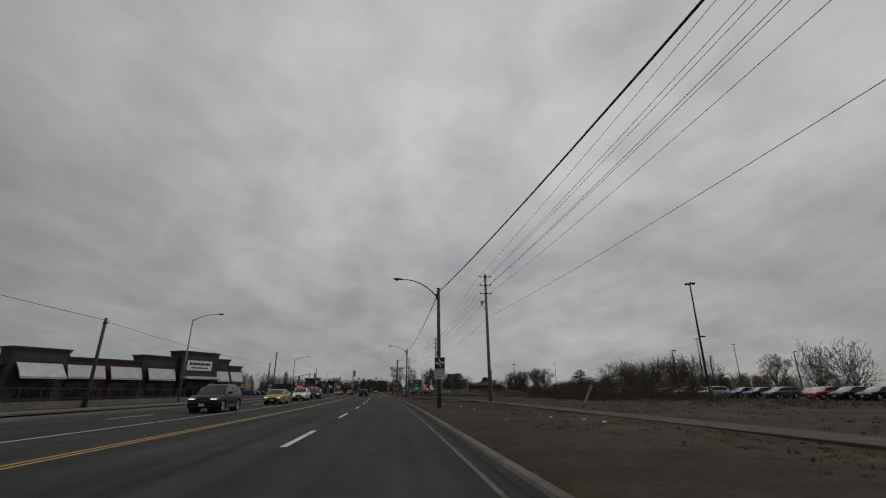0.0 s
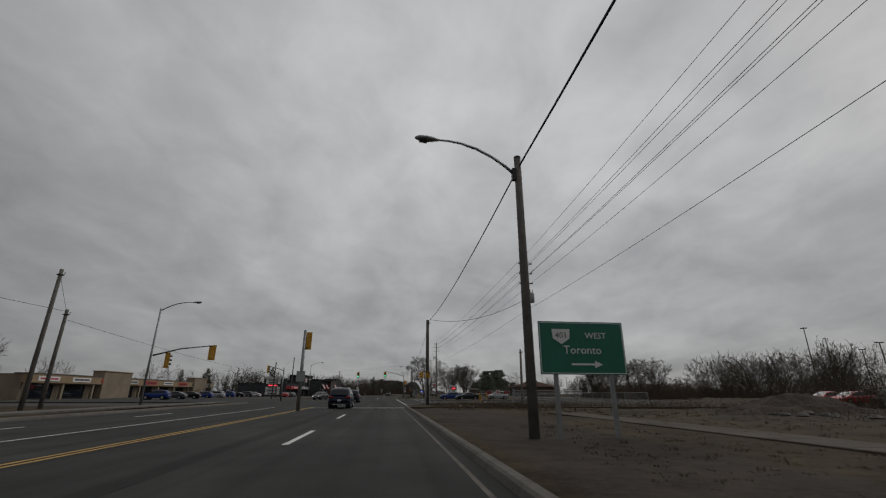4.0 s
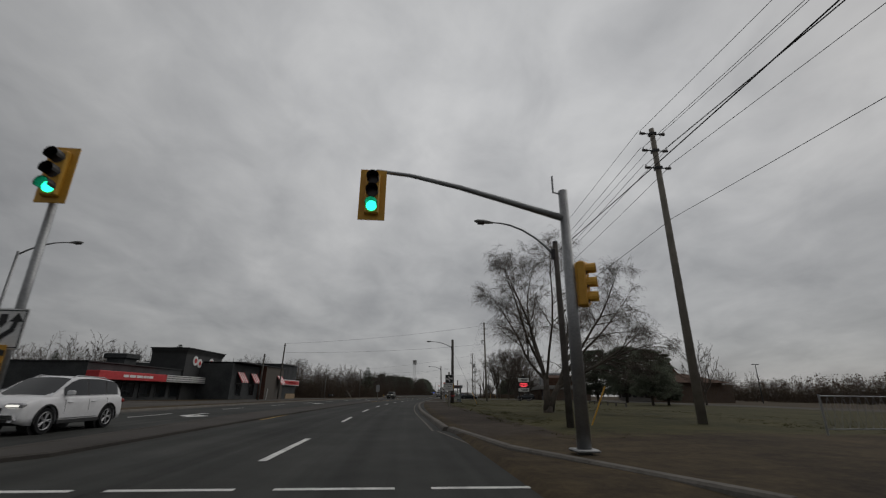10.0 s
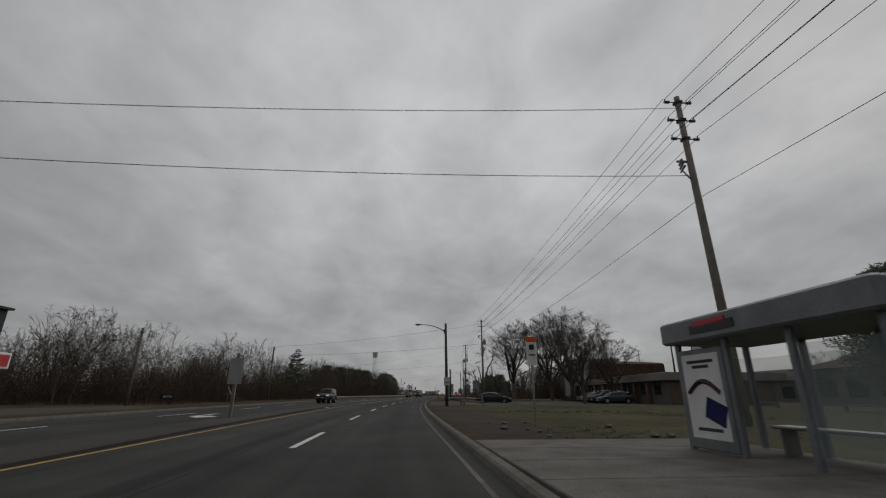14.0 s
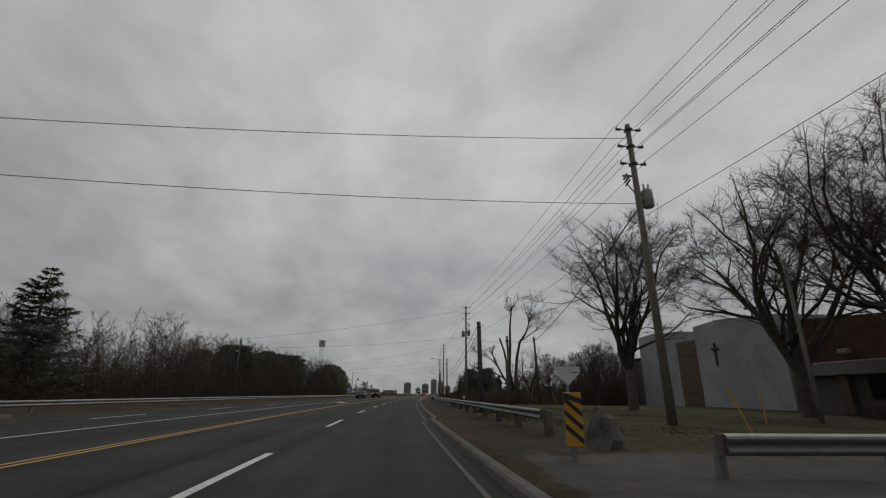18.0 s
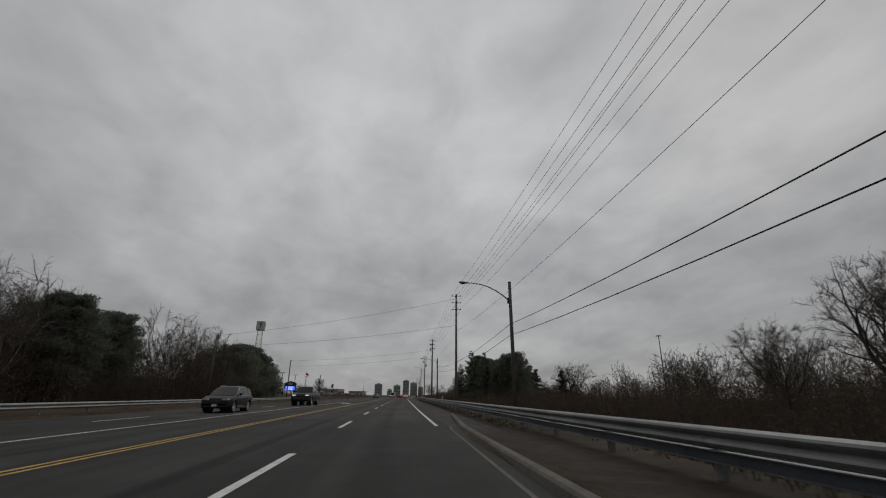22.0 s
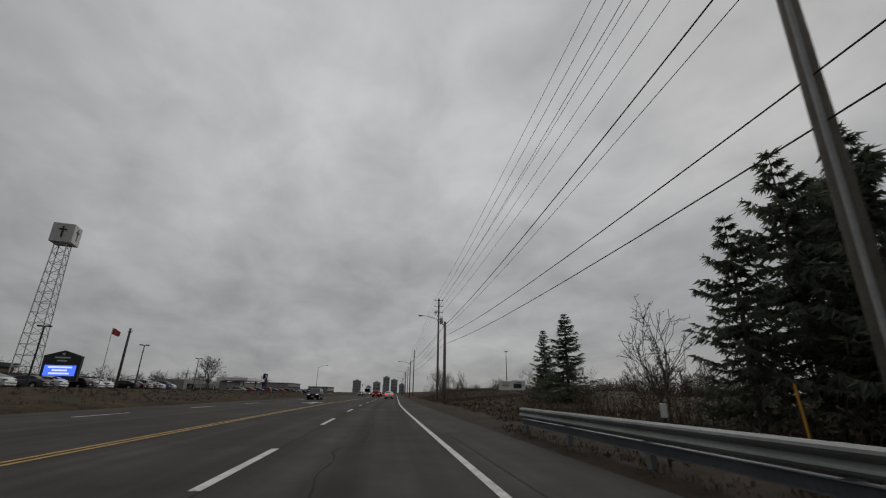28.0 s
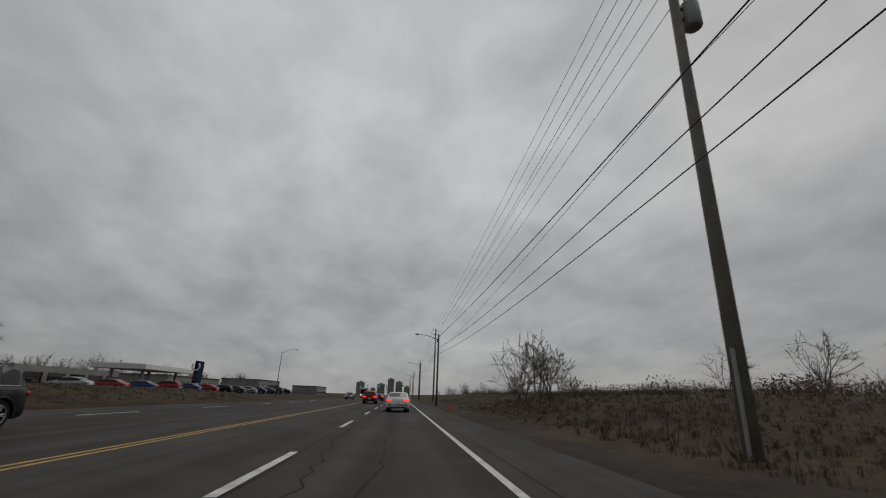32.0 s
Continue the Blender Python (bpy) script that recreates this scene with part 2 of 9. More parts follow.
SIGN_RED = material("sign_red", (0.40, 0.025, 0.03), (0.55, 0.04, 0.045), 2, 0.5, 0, 0.0)


# ---- plan: everything lies along the line between the two lanes of the right carriageway ----
AXIS = (12.330988, 2.511251, -36.444572, -0.259768, 53.737408, 23.455553, -6.374193)


def axis_table():
    ys = np.arange(0.0, 546.0, 1.0)
    xs = np.polyval(AXIS, (ys - 270) / 270)
    before, after = np.arange(-400.0, 0.0, 1.0), np.arange(546.0, 2800.0, 1.0)
    xs = np.r_[xs[0] + (xs[1] - xs[0]) * before, xs, xs[-1] + (xs[-1] - xs[-8]) / 7 * (after - 545)]
    ys = np.r_[before, ys, after]
    along = np.r_[0, np.cumsum(np.hypot(np.diff(xs), np.diff(ys)))]
    return xs, ys, along - np.interp(0, ys, along)


AX, AY, AS = axis_table()
TX, TY = np.gradient(AX, AS), np.gradient(AY, AS)


def at(s, d=0.0, z=0.0):
    """The place s metres along the road and d metres to the right of the lane line."""
    tx, ty = np.interp(s, AS, TX), np.interp(s, AS, TY)
    k = math.hypot(tx, ty)
    return Vector((float(np.interp(s, AS, AX) + d * ty / k), float(np.interp(s, AS, AY) - d * tx / k), z))


def lane(s, d=0.0, z=0.0):
    """Like at(), for the paint and the kerbs, which swing a little to the left past the junction."""
    return at(s, d - 0.36 * math.exp(-((s - 222) / 24) ** 4), z)


def heading(s):
    """Degrees about z that turn +y to the way of the road."""
    return math.degrees(math.atan2(-np.interp(s, AS, TX), np.interp(s, AS, TY)))


def spot(s, d, z=0.0, turn=0.0):
    p = at(s, d, z)
    return pose(p.x, p.y, p.z, 0, 0, heading(s) + turn)


# ---- building blocks ----
class Form:
    """Vertices and faces of one mesh, put together piece by piece."""

    def __init__(self):
        self.v, self.f = [], []

    def add(self, verts, faces):
        n = len(self.v)
        self.v += [tuple(p) for p in verts]
        self.f += [tuple(i + n for i in f) for f in faces]
        return self

    def box(self, c, size, turn=None, taper=1.0):
        x, y, z = (k / 2 for k in size)
        vs = [Vector((sx * x * (taper if sz > 0 else 1), sy * y * (taper if sz > 0 else 1), sz * z)) for sz in (-1, 1) for sy in (-1, 1) for sx in (-1, 1)]
        if turn is not None:
            m = Euler([radians(a) for a in turn]).to_matrix()
            vs = [m @ p for p in vs]
        c = Vector(c)
        return self.add([p + c for p in vs], [(0, 2, 3, 1), (4, 5, 7, 6), (0, 1, 5, 4), (2, 6, 7, 3), (0, 4, 6, 2), (1, 3, 7, 5)])

    def bevel_box(self, c, size, b=0.02):
        """A box with its upright edges and its rims chamfered."""
        x, y, z = (k / 2 for k in size)
        c = Vector(c)
        rings = []
        for zz, k in ((-z, b), (-z + b, 0), (z - b, 0), (z, b)):
            xx, yy = x - k, y - k
            rings.append([c + Vector(p) for p in ((xx - b, -yy, zz), (xx, -yy + b, zz), (xx, yy - b, zz), (xx - b, yy, zz), (-xx + b, yy, zz), (-xx, yy - b, zz), (-xx, -yy + b, zz), (-xx + b, -yy, zz))])
        return self.rings(rings)

    def rings(self, rings, cap=True, close=True):
        n = len(rings[0])
        vs = [p for r in rings for p in r]
        fs = []
        for k in range(len(rings) - 1):
            for i in range(n if close else n - 1):
                j = (i + 1) % n
                fs.append((k * n + i, k * n + j, (k + 1) * n + j, (k + 1) * n + i))
        if cap and close:
            fs += [tuple(range(n - 1, -1, -1)), tuple((len(rings) - 1) * n + i for i in range(n))]
        return self.add(vs, fs)

    def tube(self, points, radii, n=8, cap=True):
        points = [Vector(p) for p in points]
        if not isinstance(radii, (list, tuple)):
            radii = [radii] * len(points)
        rings, side = [], None
        for k, p in enumerate(points):
            d = (points[min(k + 1, len(points) - 1)] - points[max(k - 1, 0)]).normalized()
            if side is None:
                side = d.cross(Vector((0, 0, 1)) if abs(d.z) < 0.9 else Vector((1, 0, 0))).normalized()
            side = (side - d * side.dot(d)).normalized()
            other = d.cross(side)
            rings.append([p + (side * math.cos(a) + other * math.sin(a)) * radii[k] for a in (2 * math.pi * i / n for i in range(n))])
        return self.rings(rings, cap)

    def disc(self, c, normal, r, depth, n=12):
        c, normal = Vector(c), Vector(normal).normalized()
        return self.tube([c - normal * depth / 2, c + normal * depth / 2], r, n)

    def quad(self, a, b, c, d):
        return self.add([a, b, c, d], [(0, 1, 2, 3)])

    def strip(self, left, right):
        vs = [p for pair in zip(left, right) for p in pair]
        return self.add(vs, [(2 * k, 2 * k + 1, 2 * k + 3, 2 * k + 2) for k in range(len(left) - 1)])

    def prism(self, outline, z0, z1):
        lo, hi = [Vector((x, y, z0)) for x, y in outline], [Vector((x, y, z1)) for x, y in outline]
        return self.rings([lo, hi])

    def mesh(self, name, smooth=False):
        me = bpy.data.meshes.new(name)
        me.from_pydata(self.v, [], self.f)
        if smooth:
            me.polygons.foreach_set("use_smooth", [True] * len(me.polygons))
        me.update()
        return me


def solid(name, form, mat, m=None, smooth=False):
    """A top-level thing of one mesh."""
    ob = new(name, form.mesh(name, smooth))
    ob.data.materials.append(mat)
    if m is not None:
        ob.matrix_world = m
    return ob


def thing(name, m, label="", category="", group="", kind=""):
    ob = new(name)
    ob.matrix_world = m
    return tagged(ob, label, category, group, kind)


def part(name, form, mat, parent, label="", smooth=False):
    ob = new(name, form.mesh(name, smooth))
    ob.data.materials.append(mat)
    ob.parent = parent
    if label:
        ob["label"] = label
    return ob


def lettering(name, words, size, mat, parent, place, turn, depth=0.004, label=""):
    """Raised letters as a mesh, centred at the place in the parent's own axes."""
    cu = bpy.data.curves.new(name, "FONT")
    cu.body, cu.size, cu.extrude, cu.align_x, cu.align_y = words, size, depth, "CENTER", "CENTER"
    cu.resolution_u = 2
    ob = bpy.data.objects.new(name, cu)
    scene.collection.objects.link(ob)
    me = bpy.data.meshes.new_from_object(ob.evaluated_get(bpy.context.evaluated_depsgraph_get()))
    bpy.data.objects.remove(ob)
    out = new(name, me)
    me.materials.clear()
    me.materials.append(mat)
    out.parent = parent
    out.matrix_local = pose(*place, *turn)
    if label:
        out["label"] = label
    return out


def ribbon(s0, s1, d0, d1, z, step=4.0):
    """A sheet that follows the road between two offsets."""
    n = max(2, int(abs(s1 - s0) / step) + 1)
    ss = np.linspace(s0, s1, n)
    return Form().strip([at(s, d0, z) for s in ss], [at(s, d1, z) for s in ss])


# ---- ground, road, kerbs ----
def land(s, d):
    """Height of the open ground: it falls behind the guard rail and rises to a bank at the end."""
    z = 0.10
    if s > 318 and d > 8:
        fall = min(1, max(0, (s - 366) / 12)) * min(1, max(0, (518 - s) / 20))
        z -= fall * min(1.6, (d - 8) * 0.16)
    if s > 525 and 9 < d < 60:
        z += min(1, (s - 525) / 15) * min(1.2, (d - 9) * 0.09)
    if s > 562 and 9 < d < 60:
        z += min(1, (s - 562) / 12) * min(0.9, (d - 9) * 0.11)
    if 505 < s < 640 and d < -15:
        z += min(1, max(0, (s - 505) / 8)) * min(1, max(0, (640 - s) / 30)) * min(1.0, (-15 - d) * 0.12)
    return z


def ground_sheet():
    ss = np.r_[[-395, -300, -200], np.arange(-150, 760, 5.0), np.arange(770, 1200, 30.0), [1300, 1500, 1800, 2200, 2700]]
    ds = np.r_[[-2600, -1200, -600, -300, -180, -120, -90, -70], np.arange(-60, -16, 4.0), [-16.2, -14.8, -14.55, -13, 0, 4.2, 4.52, 5.2, 6.0, 6.7, 7.4], np.arange(8, 30, 2.0), [32, 36, 42, 50, 60, 75, 90, 120, 180, 300, 600, 1200, 2600]]
    vs, fs = [], []
    for s in ss:
        for d in ds:
            p = at(s, d)
            z = land(s, d)
            if -14.6 < d < 4.3 or (s > 399 and 4 < d < 6.05):
                z = -0.12
            if s > 399 and 6.05 < d < 7.45:
                z = 0.03
            if 109 < s < 180 and d > 4:
                z = -0.12 if d < 60 else 0.02
            if 126 < s < 178 and d < -14:
                z = -0.12 if d > -50 else 0.02
            if (d > 5 or d < -15.5) and abs(d) < 200 and z > -0.1 and not (240 < s < 262 and 4 < d < 13) and not (s > 390 and 0 < d < 7.5) or (s > 330 and 9 < d < 120):
                z += 0.10 * noise.noise(Vector((p.x * 0.13, p.y * 0.13, 0))) + 0.05 * noise.noise(Vector((p.x * 0.5, p.y * 0.5, 3)))
            vs.append((p.x, p.y, z))
    w = len(ds)
    for i in range(len(ss) - 1):
        for j in range(w - 1):
            fs.append((i * w + j, i * w + j + 1, (i + 1) * w + j + 1, (i + 1) * w + j))
    return Form().add(vs, fs)


GRASS = material("winter_grass", (0.020, 0.0145, 0.010), (0.070, 0.050, 0.027), 0.22, 0.95, 0, 0.9, 10, 5.0, (0.40, 0.64))
DIRT = material("bare_soil", (0.019, 0.0145, 0.011), (0.060, 0.045, 0.034), 0.4, 0.95, 0, 0.8, 9, 8.0)


def ground_kind(s, d):
    """Which cover lies there: 0 grass, 1 soil, 2 lawn, 3 worn asphalt."""
    if 4.9 < d < 8 and (s < 112 or 190 < s < 292 or 318 < s < 640):
        return 1
    if 292 < s < 318 and 4.9 < d < 60 or 20 < s < 135 and 52 < d < 90:
        return 3
    if 112 < s < 232 and -58 < d < -17 or 30 < s < 112 and -60 < d < -46 or 512 < s < 640 and -110 < d < -34:
        return 3
    if 230 < s < 284 and d < -17 and d > -24:
        return 3
    if 186 < s < 292 and 44 < d < 60:
        return 3
    if 186 < s < 292 and 8 < d < 60 or 318 < s < 368 and 8 < d < 44:
        return 2
    return 1 if 20 < s < 112 and 18 < d < 46 and (int(s * 0.3) + int(d * 0.5)) % 3 == 0 else 0


def cover_material():
    """Winter grass, bare soil, dull lawn and worn asphalt that run into one another with ragged borders."""
    m = bpy.data.materials.new("ground_cover")
    m.use_nodes = True
    t = m.node_tree
    p = t.nodes["Principled BSDF"]
    p.inputs["Roughness"].default_value, p.inputs["Specular IOR Level"].default_value = 0.95, 0.1
    c = t.nodes.new("ShaderNodeTexCoord")
    tex = []
    for scale, detail in ((0.22, 9), (1.4, 6), (7.0, 5), (40.0, 3)):
        n = t.nodes.new("ShaderNodeTexNoise")
        n.inputs["Scale"].default_value, n.inputs["Detail"].default_value = scale, detail
        t.links.new(c.outputs["Object"], n.inputs["Vector"])
        tex.append(n.outputs[0])
    grain = sums(t, "ADD", sums(t, "ADD", sums(t, "MULTIPLY", tex[0], 0.35), sums(t, "MULTIPLY", tex[1], 0.25)), sums(t, "ADD", sums(t, "MULTIPLY", tex[2], 0.2), sums(t, "MULTIPLY", tex[3], 0.2)))
    own = t.nodes.new("ShaderNodeAttribute")
    own.attribute_name = "cover"
    shares = t.nodes.new("ShaderNodeSeparateColor")
    t.links.new(own.outputs["Color"], shares.inputs[0])

    def tones(a, b):
        r = t.nodes.new("ShaderNodeValToRGB")
        r.color_ramp.elements[0].position, r.color_ramp.elements[1].position = 0.40, 0.60
        r.color_ramp.elements[0].color, r.color_ramp.elements[1].color = (*a, 1), (*b, 1)
        t.links.new(grain, r.inputs[0])
        return r.outputs[0]

    tone = tones((0.021, 0.0155, 0.011), (0.074, 0.055, 0.031))
    rag = sums(t, "MULTIPLY", sums(t, "SUBTRACT", sums(t, "ADD", sums(t, "MULTIPLY", tex[1], 0.6), sums(t, "MULTIPLY", tex[2], 0.4)), 0.5), 1.5)
    for k, pair in enumerate((((0.021, 0.0165, 0.013), (0.061, 0.048, 0.037)), ((0.025, 0.025, 0.010), (0.072, 0.064, 0.028)), ((0.050, 0.046, 0.042), (0.092, 0.085, 0.077)))):
        mix = t.nodes.new("ShaderNodeMix")
        mix.data_type = "RGBA"
        t.links.new(ranged(t, sums(t, "ADD", shares.outputs[k], rag), 0.35, 0.65, 0.0, 1.0), mix.inputs[0])
        t.links.new(tone, mix.inputs[6])
        t.links.new(tones(*pair), mix.inputs[7])
        tone = mix.outputs[2]
    t.links.new(tone, p.inputs["Base Color"])
    bn = t.nodes.new("ShaderNodeBump")
    bn.inputs["Strength"].default_value, bn.inputs["Distance"].default_value = 0.8, 0.03
    t.links.new(grain, bn.inputs["Height"])
    t.links.new(bn.outputs[0], p.inputs["Normal"])
    return m


def road_place(x, y):
    k = int(np.argmin((AX - x) ** 2 + (AY - y) ** 2))
    return AS[k], (x - AX[k]) * TY[k] - (y - AY[k]) * TX[k]


ground = tagged(solid("ground", ground_sheet(), cover_material(), None, True), "wide flat ground of dull brown winter grass", "ground", "", "structure")
cover = ground.data.attributes.new("cover", "FLOAT_COLOR", "POINT")
kinds = [ground_kind(*road_place(v.co.x, v.co.y)) if abs(v.co.y) < 800 and abs(v.co.x) < 200 else 0 for v in ground.data.vertices]
cover.data.foreach_set("color", [k for kind in kinds for k in (kind == 1, kind == 2, kind == 3, 1.0)])

# the near corner of the junction: raised ground inside the kerb
corner = [at(s, d) for s, d in ((112, 4.6), (115, 4.95), (118, 5.6), (121, 6.7), (124, 8.2), (127, 9.7), (129.6, 11.6), (131.6, 13.6), (133.2, 16.2), (134.6, 19.6), (136.2, 24.5), (136.8, 70), (109, 70), (109, 4.6))]
tagged(solid("corner_verge", Form().rings([[Vector((p.x, p.y, z)) for p in corner] for z in (-0.2, 0.085)]), GRASS), "dull brown grass on the junction corner", "ground", "", "structure")


def measured(ob, s0, s1, d0, d1):
    """Note on a ribbon's points how far along and across the road they lie."""
    n = len(ob.data.vertices) // 2
    own = ob.data.attributes.new("road", "FLOAT_VECTOR", "POINT")
    own.data.foreach_set("vector", [v for k in np.linspace(s0, s1, n) for d in (d0, d1) for v in (k, d, 0.0)])
    return ob


NEW_END = 405
road = measured(tagged(solid("road", ribbon(-390, NEW_END, -14.5, 4.45, 0.0, 3.0), ROAD), "wide dark grey asphalt road with five lanes", "road", "", "structure"), -390, NEW_END, -14.5, 4.45)
measured(tagged(solid("road", ribbon(NEW_END, 2600, -14.5, 4.45, 0.0, 3.0), ROAD_OLD), "older brownish asphalt road with sealed cracks", "road", "", "structure"), NEW_END, 2600, -14.5, 4.45)


def crossing_sheet():
    """The crossing road and the flared turning lane at the junction, laid a hair below the main road."""
    right = [at(s, d, -0.006) for s, d in ((112, 4), (115, 5.2), (118, 5.9), (121, 7.0), (124, 8.5), (127, 10.0), (129.6, 12.0), (131.6, 14.0), (133.2, 16.6), (134.6, 20), (136.2, 25), (137, 60), (137, 200), (176, 200), (177, 60), (176, 26), (177, 12), (179, 7.5), (181, 5.6), (184, 4))]
    left = [at(s, d, -0.006) for s, d in ((182, -14), (178, -18), (176, -24), (176, -200), (136, -200), (136, -24), (133, -18), (128, -14))]
    return Form().add(right, [tuple(range(len(right)))]), Form().add(left, [tuple(range(len(left)))])


for form, side in zip(crossing_sheet(), ("right", "left")):
    tagged(solid("road_crossing", form, ASPHALT), "dark asphalt of the crossing road at the junction", "road", "", "structure")

tagged(solid("edge_line", Form().strip([lane(146.5 + 0.22 * k, 8.9 + k, 0.004) for k in range(7)], [lane(146.62 + 0.22 * k, 8.9 + k, 0.004) for k in range(7)]), PAINT_YELLOW), "yellow line across the turning lane", "road marking", "", "structure")
shoulder = tagged(solid("road_shoulder", ribbon(390, 1200, 4.4, 6.2, 0.008, 4.0), ROAD_OLD), "paved brownish shoulder beside the edge line", "road", "", "structure")
measured(shoulder, 390, 1200, 4.4, 6.2)


def kerb_piece(length):
    """One length of kerb with its gutter pan; +y along the road, +x away from it."""
    sec = [(-0.45, 0.004), (-0.08, -0.012), (-0.03, 0.10), (0.02, 0.135), (0.17, 0.14), (0.19, 0.10), (0.19, -0.2), (-0.45, -0.2)]
    return Form().rings([[Vector((x, y, z)) for x, z in sec] for y in (0.006, length - 0.006)])


KERB_MESH = kerb_piece(3.0).mesh("kerb_stone")
KERB_MESH.materials.append(KERB)


def kerb_run(name, runs, label):
    """Kerbs laid end to end; runs of (start, end, offset at the start, offset at the end, side)."""
    base = thing(name, Matrix(), label, "kerb", "", "structure")
    for s0, s1, d0, d1, side in runs:
        s = s0
        while s < s1 - 0.1:
            step = min(3.0, s1 - s)
            k = (s - s0) / max(1e-6, s1 - s0)
            k2 = min(1, (s + step - s0) / max(1e-6, s1 - s0))
            a, b = lane(s, d0 + (d1 - d0) * k), lane(s + step, d0 + (d1 - d0) * k2)
            if side < 0:
                a, b = b, a
            way = b - a
            ob = new("kerb_stone", KERB_MESH)
            ob.parent = base
            ob.matrix_world = pose(a.x, a.y, 0.0, 0, 0, math.degrees(math.atan2(-way.x, way.y))) @ Matrix.Diagonal((1, way.length / 3.0, 1, 1))
            s += 3.0
    return base


kerb_run("kerb_right", [(-60, 112, 4.25, 4.25, 1), (112, 115, 4.25, 4.55, 1), (115, 118, 4.55, 5.2, 1), (118, 121, 5.2, 6.3, 1), (121, 124, 6.3, 7.8, 1), (124, 127, 7.8, 9.3, 1), (127, 129.6, 9.3, 11.1, 1), (129.6, 131.6, 11.1, 13.2, 1), (131.6, 133.2, 13.2, 15.8, 1), (133.2, 134.6, 15.8, 19.2, 1), (134.6, 136.2, 19.2, 24.2, 1), (178.5, 184, 7.0, 5.0, 1), (184, 190, 5.0, 4.3, 1), (190, 330, 4.15, 4.15, 1), (330, 383, 4.35, 4.3, 1), (383, 398, 4.3, 4.7, 1), (398, 410, 4.7, 5.6, 1)], "grey concrete kerb with a gutter")
kerb_run("kerb_left", [(-60, 128, -14.3, -14.3, -1), (180, 330, -14.3, -14.3, -1)], "grey concrete kerb along the far side")

# ---- painted lines ----
LINE_Z = 0.006


def line(name, s0, s1, d, width, mat, label, d1=None, z=LINE_Z):
    n = max(2, int((s1 - s0) / 4) + 1)
    d1 = d if d1 is None else d1
    ss, dd = np.linspace(s0, s1, n), np.linspace(d, d1, n)
    f = Form().strip([lane(s, k - width / 2, z) for s, k in zip(ss, dd)], [lane(s, k + width / 2, z) for s, k in zip(ss, dd)])
    return tagged(solid(name, f, mat), label, "road marking", "", "structure")


def dash_ends():
    """Far ends of the lane dashes, evenly spread between known ones."""
    out = []
    for a, b, n in ((-32.0, 15.7, 4), (15.7, 39.1, 2), (39.1, 51.2, 1), (51.2, 73.4, 2), (73.4, 97.5, 2), (187.0, 211.6, 2), (211.6, 247.1, 3), (247.1, 306.1, 5), (306.1, 330.3, 2), (330.3, 378.4, 4), (378.4, 415.4, 3), (415.4, 440.4, 2), (440.4, 486.8, 4), (486.8, 510.8, 2), (510.8, 535.6, 2), (535.6, 559.9, 2), (559.9, 740, 15)):
        out += [a + (b - a) * k / n for k in range(n)]
        if b == 97.5:
            out.append(b)
    return out


lane_dashes = thing("lane_dashes", Matrix(), "worn white dashed line between two lanes", "road marking", "", "structure")


def dash(parent, s, d, length, width, mat=PAINT_WHITE):
    f = Form().strip([lane(k, d - width / 2, LINE_Z) for k in (s - length, s - length / 2, s)], [lane(k, d + width / 2, LINE_Z) for k in (s - length, s - length / 2, s)])
    return part("dash", f, mat, parent)


for s in dash_ends():
    dash(lane_dashes, s, 0.0, 4.4, 0.16)
far_dashes = thing("lane_dashes", Matrix(), "white dashed line on the oncoming side", "road marking", "", "structure")
for s in list(np.arange(-20, 108, 12.0)) + list(np.arange(190, 640, 12.0)):
    dash(far_dashes, s, -10.8, 4.4, 0.15)
for k in (-0.12, 0.12):
    line("centre_line", -200, 112, -4.1 + k, 0.10, PAINT_YELLOW, "yellow double centre line")
    line("centre_line", 300, 545, -3.85 + k, 0.10, PAINT_YELLOW, "yellow double centre line")
    line("centre_line", 545, 900, -3.6 + k, 0.10, PAINT_YELLOW, "yellow double centre line")
line("centre_line", 196, 300, -3.95, 0.11, PAINT_YELLOW, "worn yellow line beside the median", -4.0)
line("centre_line", 206, 300, -6.95, 0.11, PAINT_YELLOW, "worn yellow line beside the median", -5.5)
line("turn_lane_line", -200, 112, -7.4, 0.12, PAINT_WHITE, "white line along the turning lane")
line("turn_lane_line", 300, 460, -7.5, 0.12, PAINT_WHITE, "white line along the turning lane")
line("edge_line", 400, 900, 3.88, 0.15, PAINT_WHITE, "white edge line beside the shoulder")
line("turn_guide_line", 118, 178, 4.75, 0.13, PAINT_WHITE, "white line between the lane and the turning lane")
line("turn_guide_line", 126, 178, 8.5, 0.13, PAINT_WHITE, "thin white line along the slip lane", 8.0)
line("stop_line", 109.85, 110.45, 0, 8.2, PAINT_WHITE, "broad white stop line across the lanes")
line("stop_line", 154.2, 176.5, 11.6, 0.5, PAINT_WHITE, "broad white stop line of the crossing road", 9.0)
line("stop_line", 182.2, 182.8, -10.9, 6.6, PAINT_WHITE, "broad white stop line on the oncoming side")
crosswalk = thing("crosswalk", Matrix(), "thin white broken crosswalk lines", "road marking", "", "structure")
for s in (157.4, 179.9):
    for d in (-13, -10.4, -7.8, -5.2, -2.4, -0.4, 1.7, 3.8):
        f = Form().strip([lane(s, d - 0.8 + k, LINE_Z) for k in (0, 1.6)], [lane(s + 0.14, d - 0.8 + k, LINE_Z) for k in (0, 1.6)])
        part("dash", f, PAINT_WHITE, crosswalk)


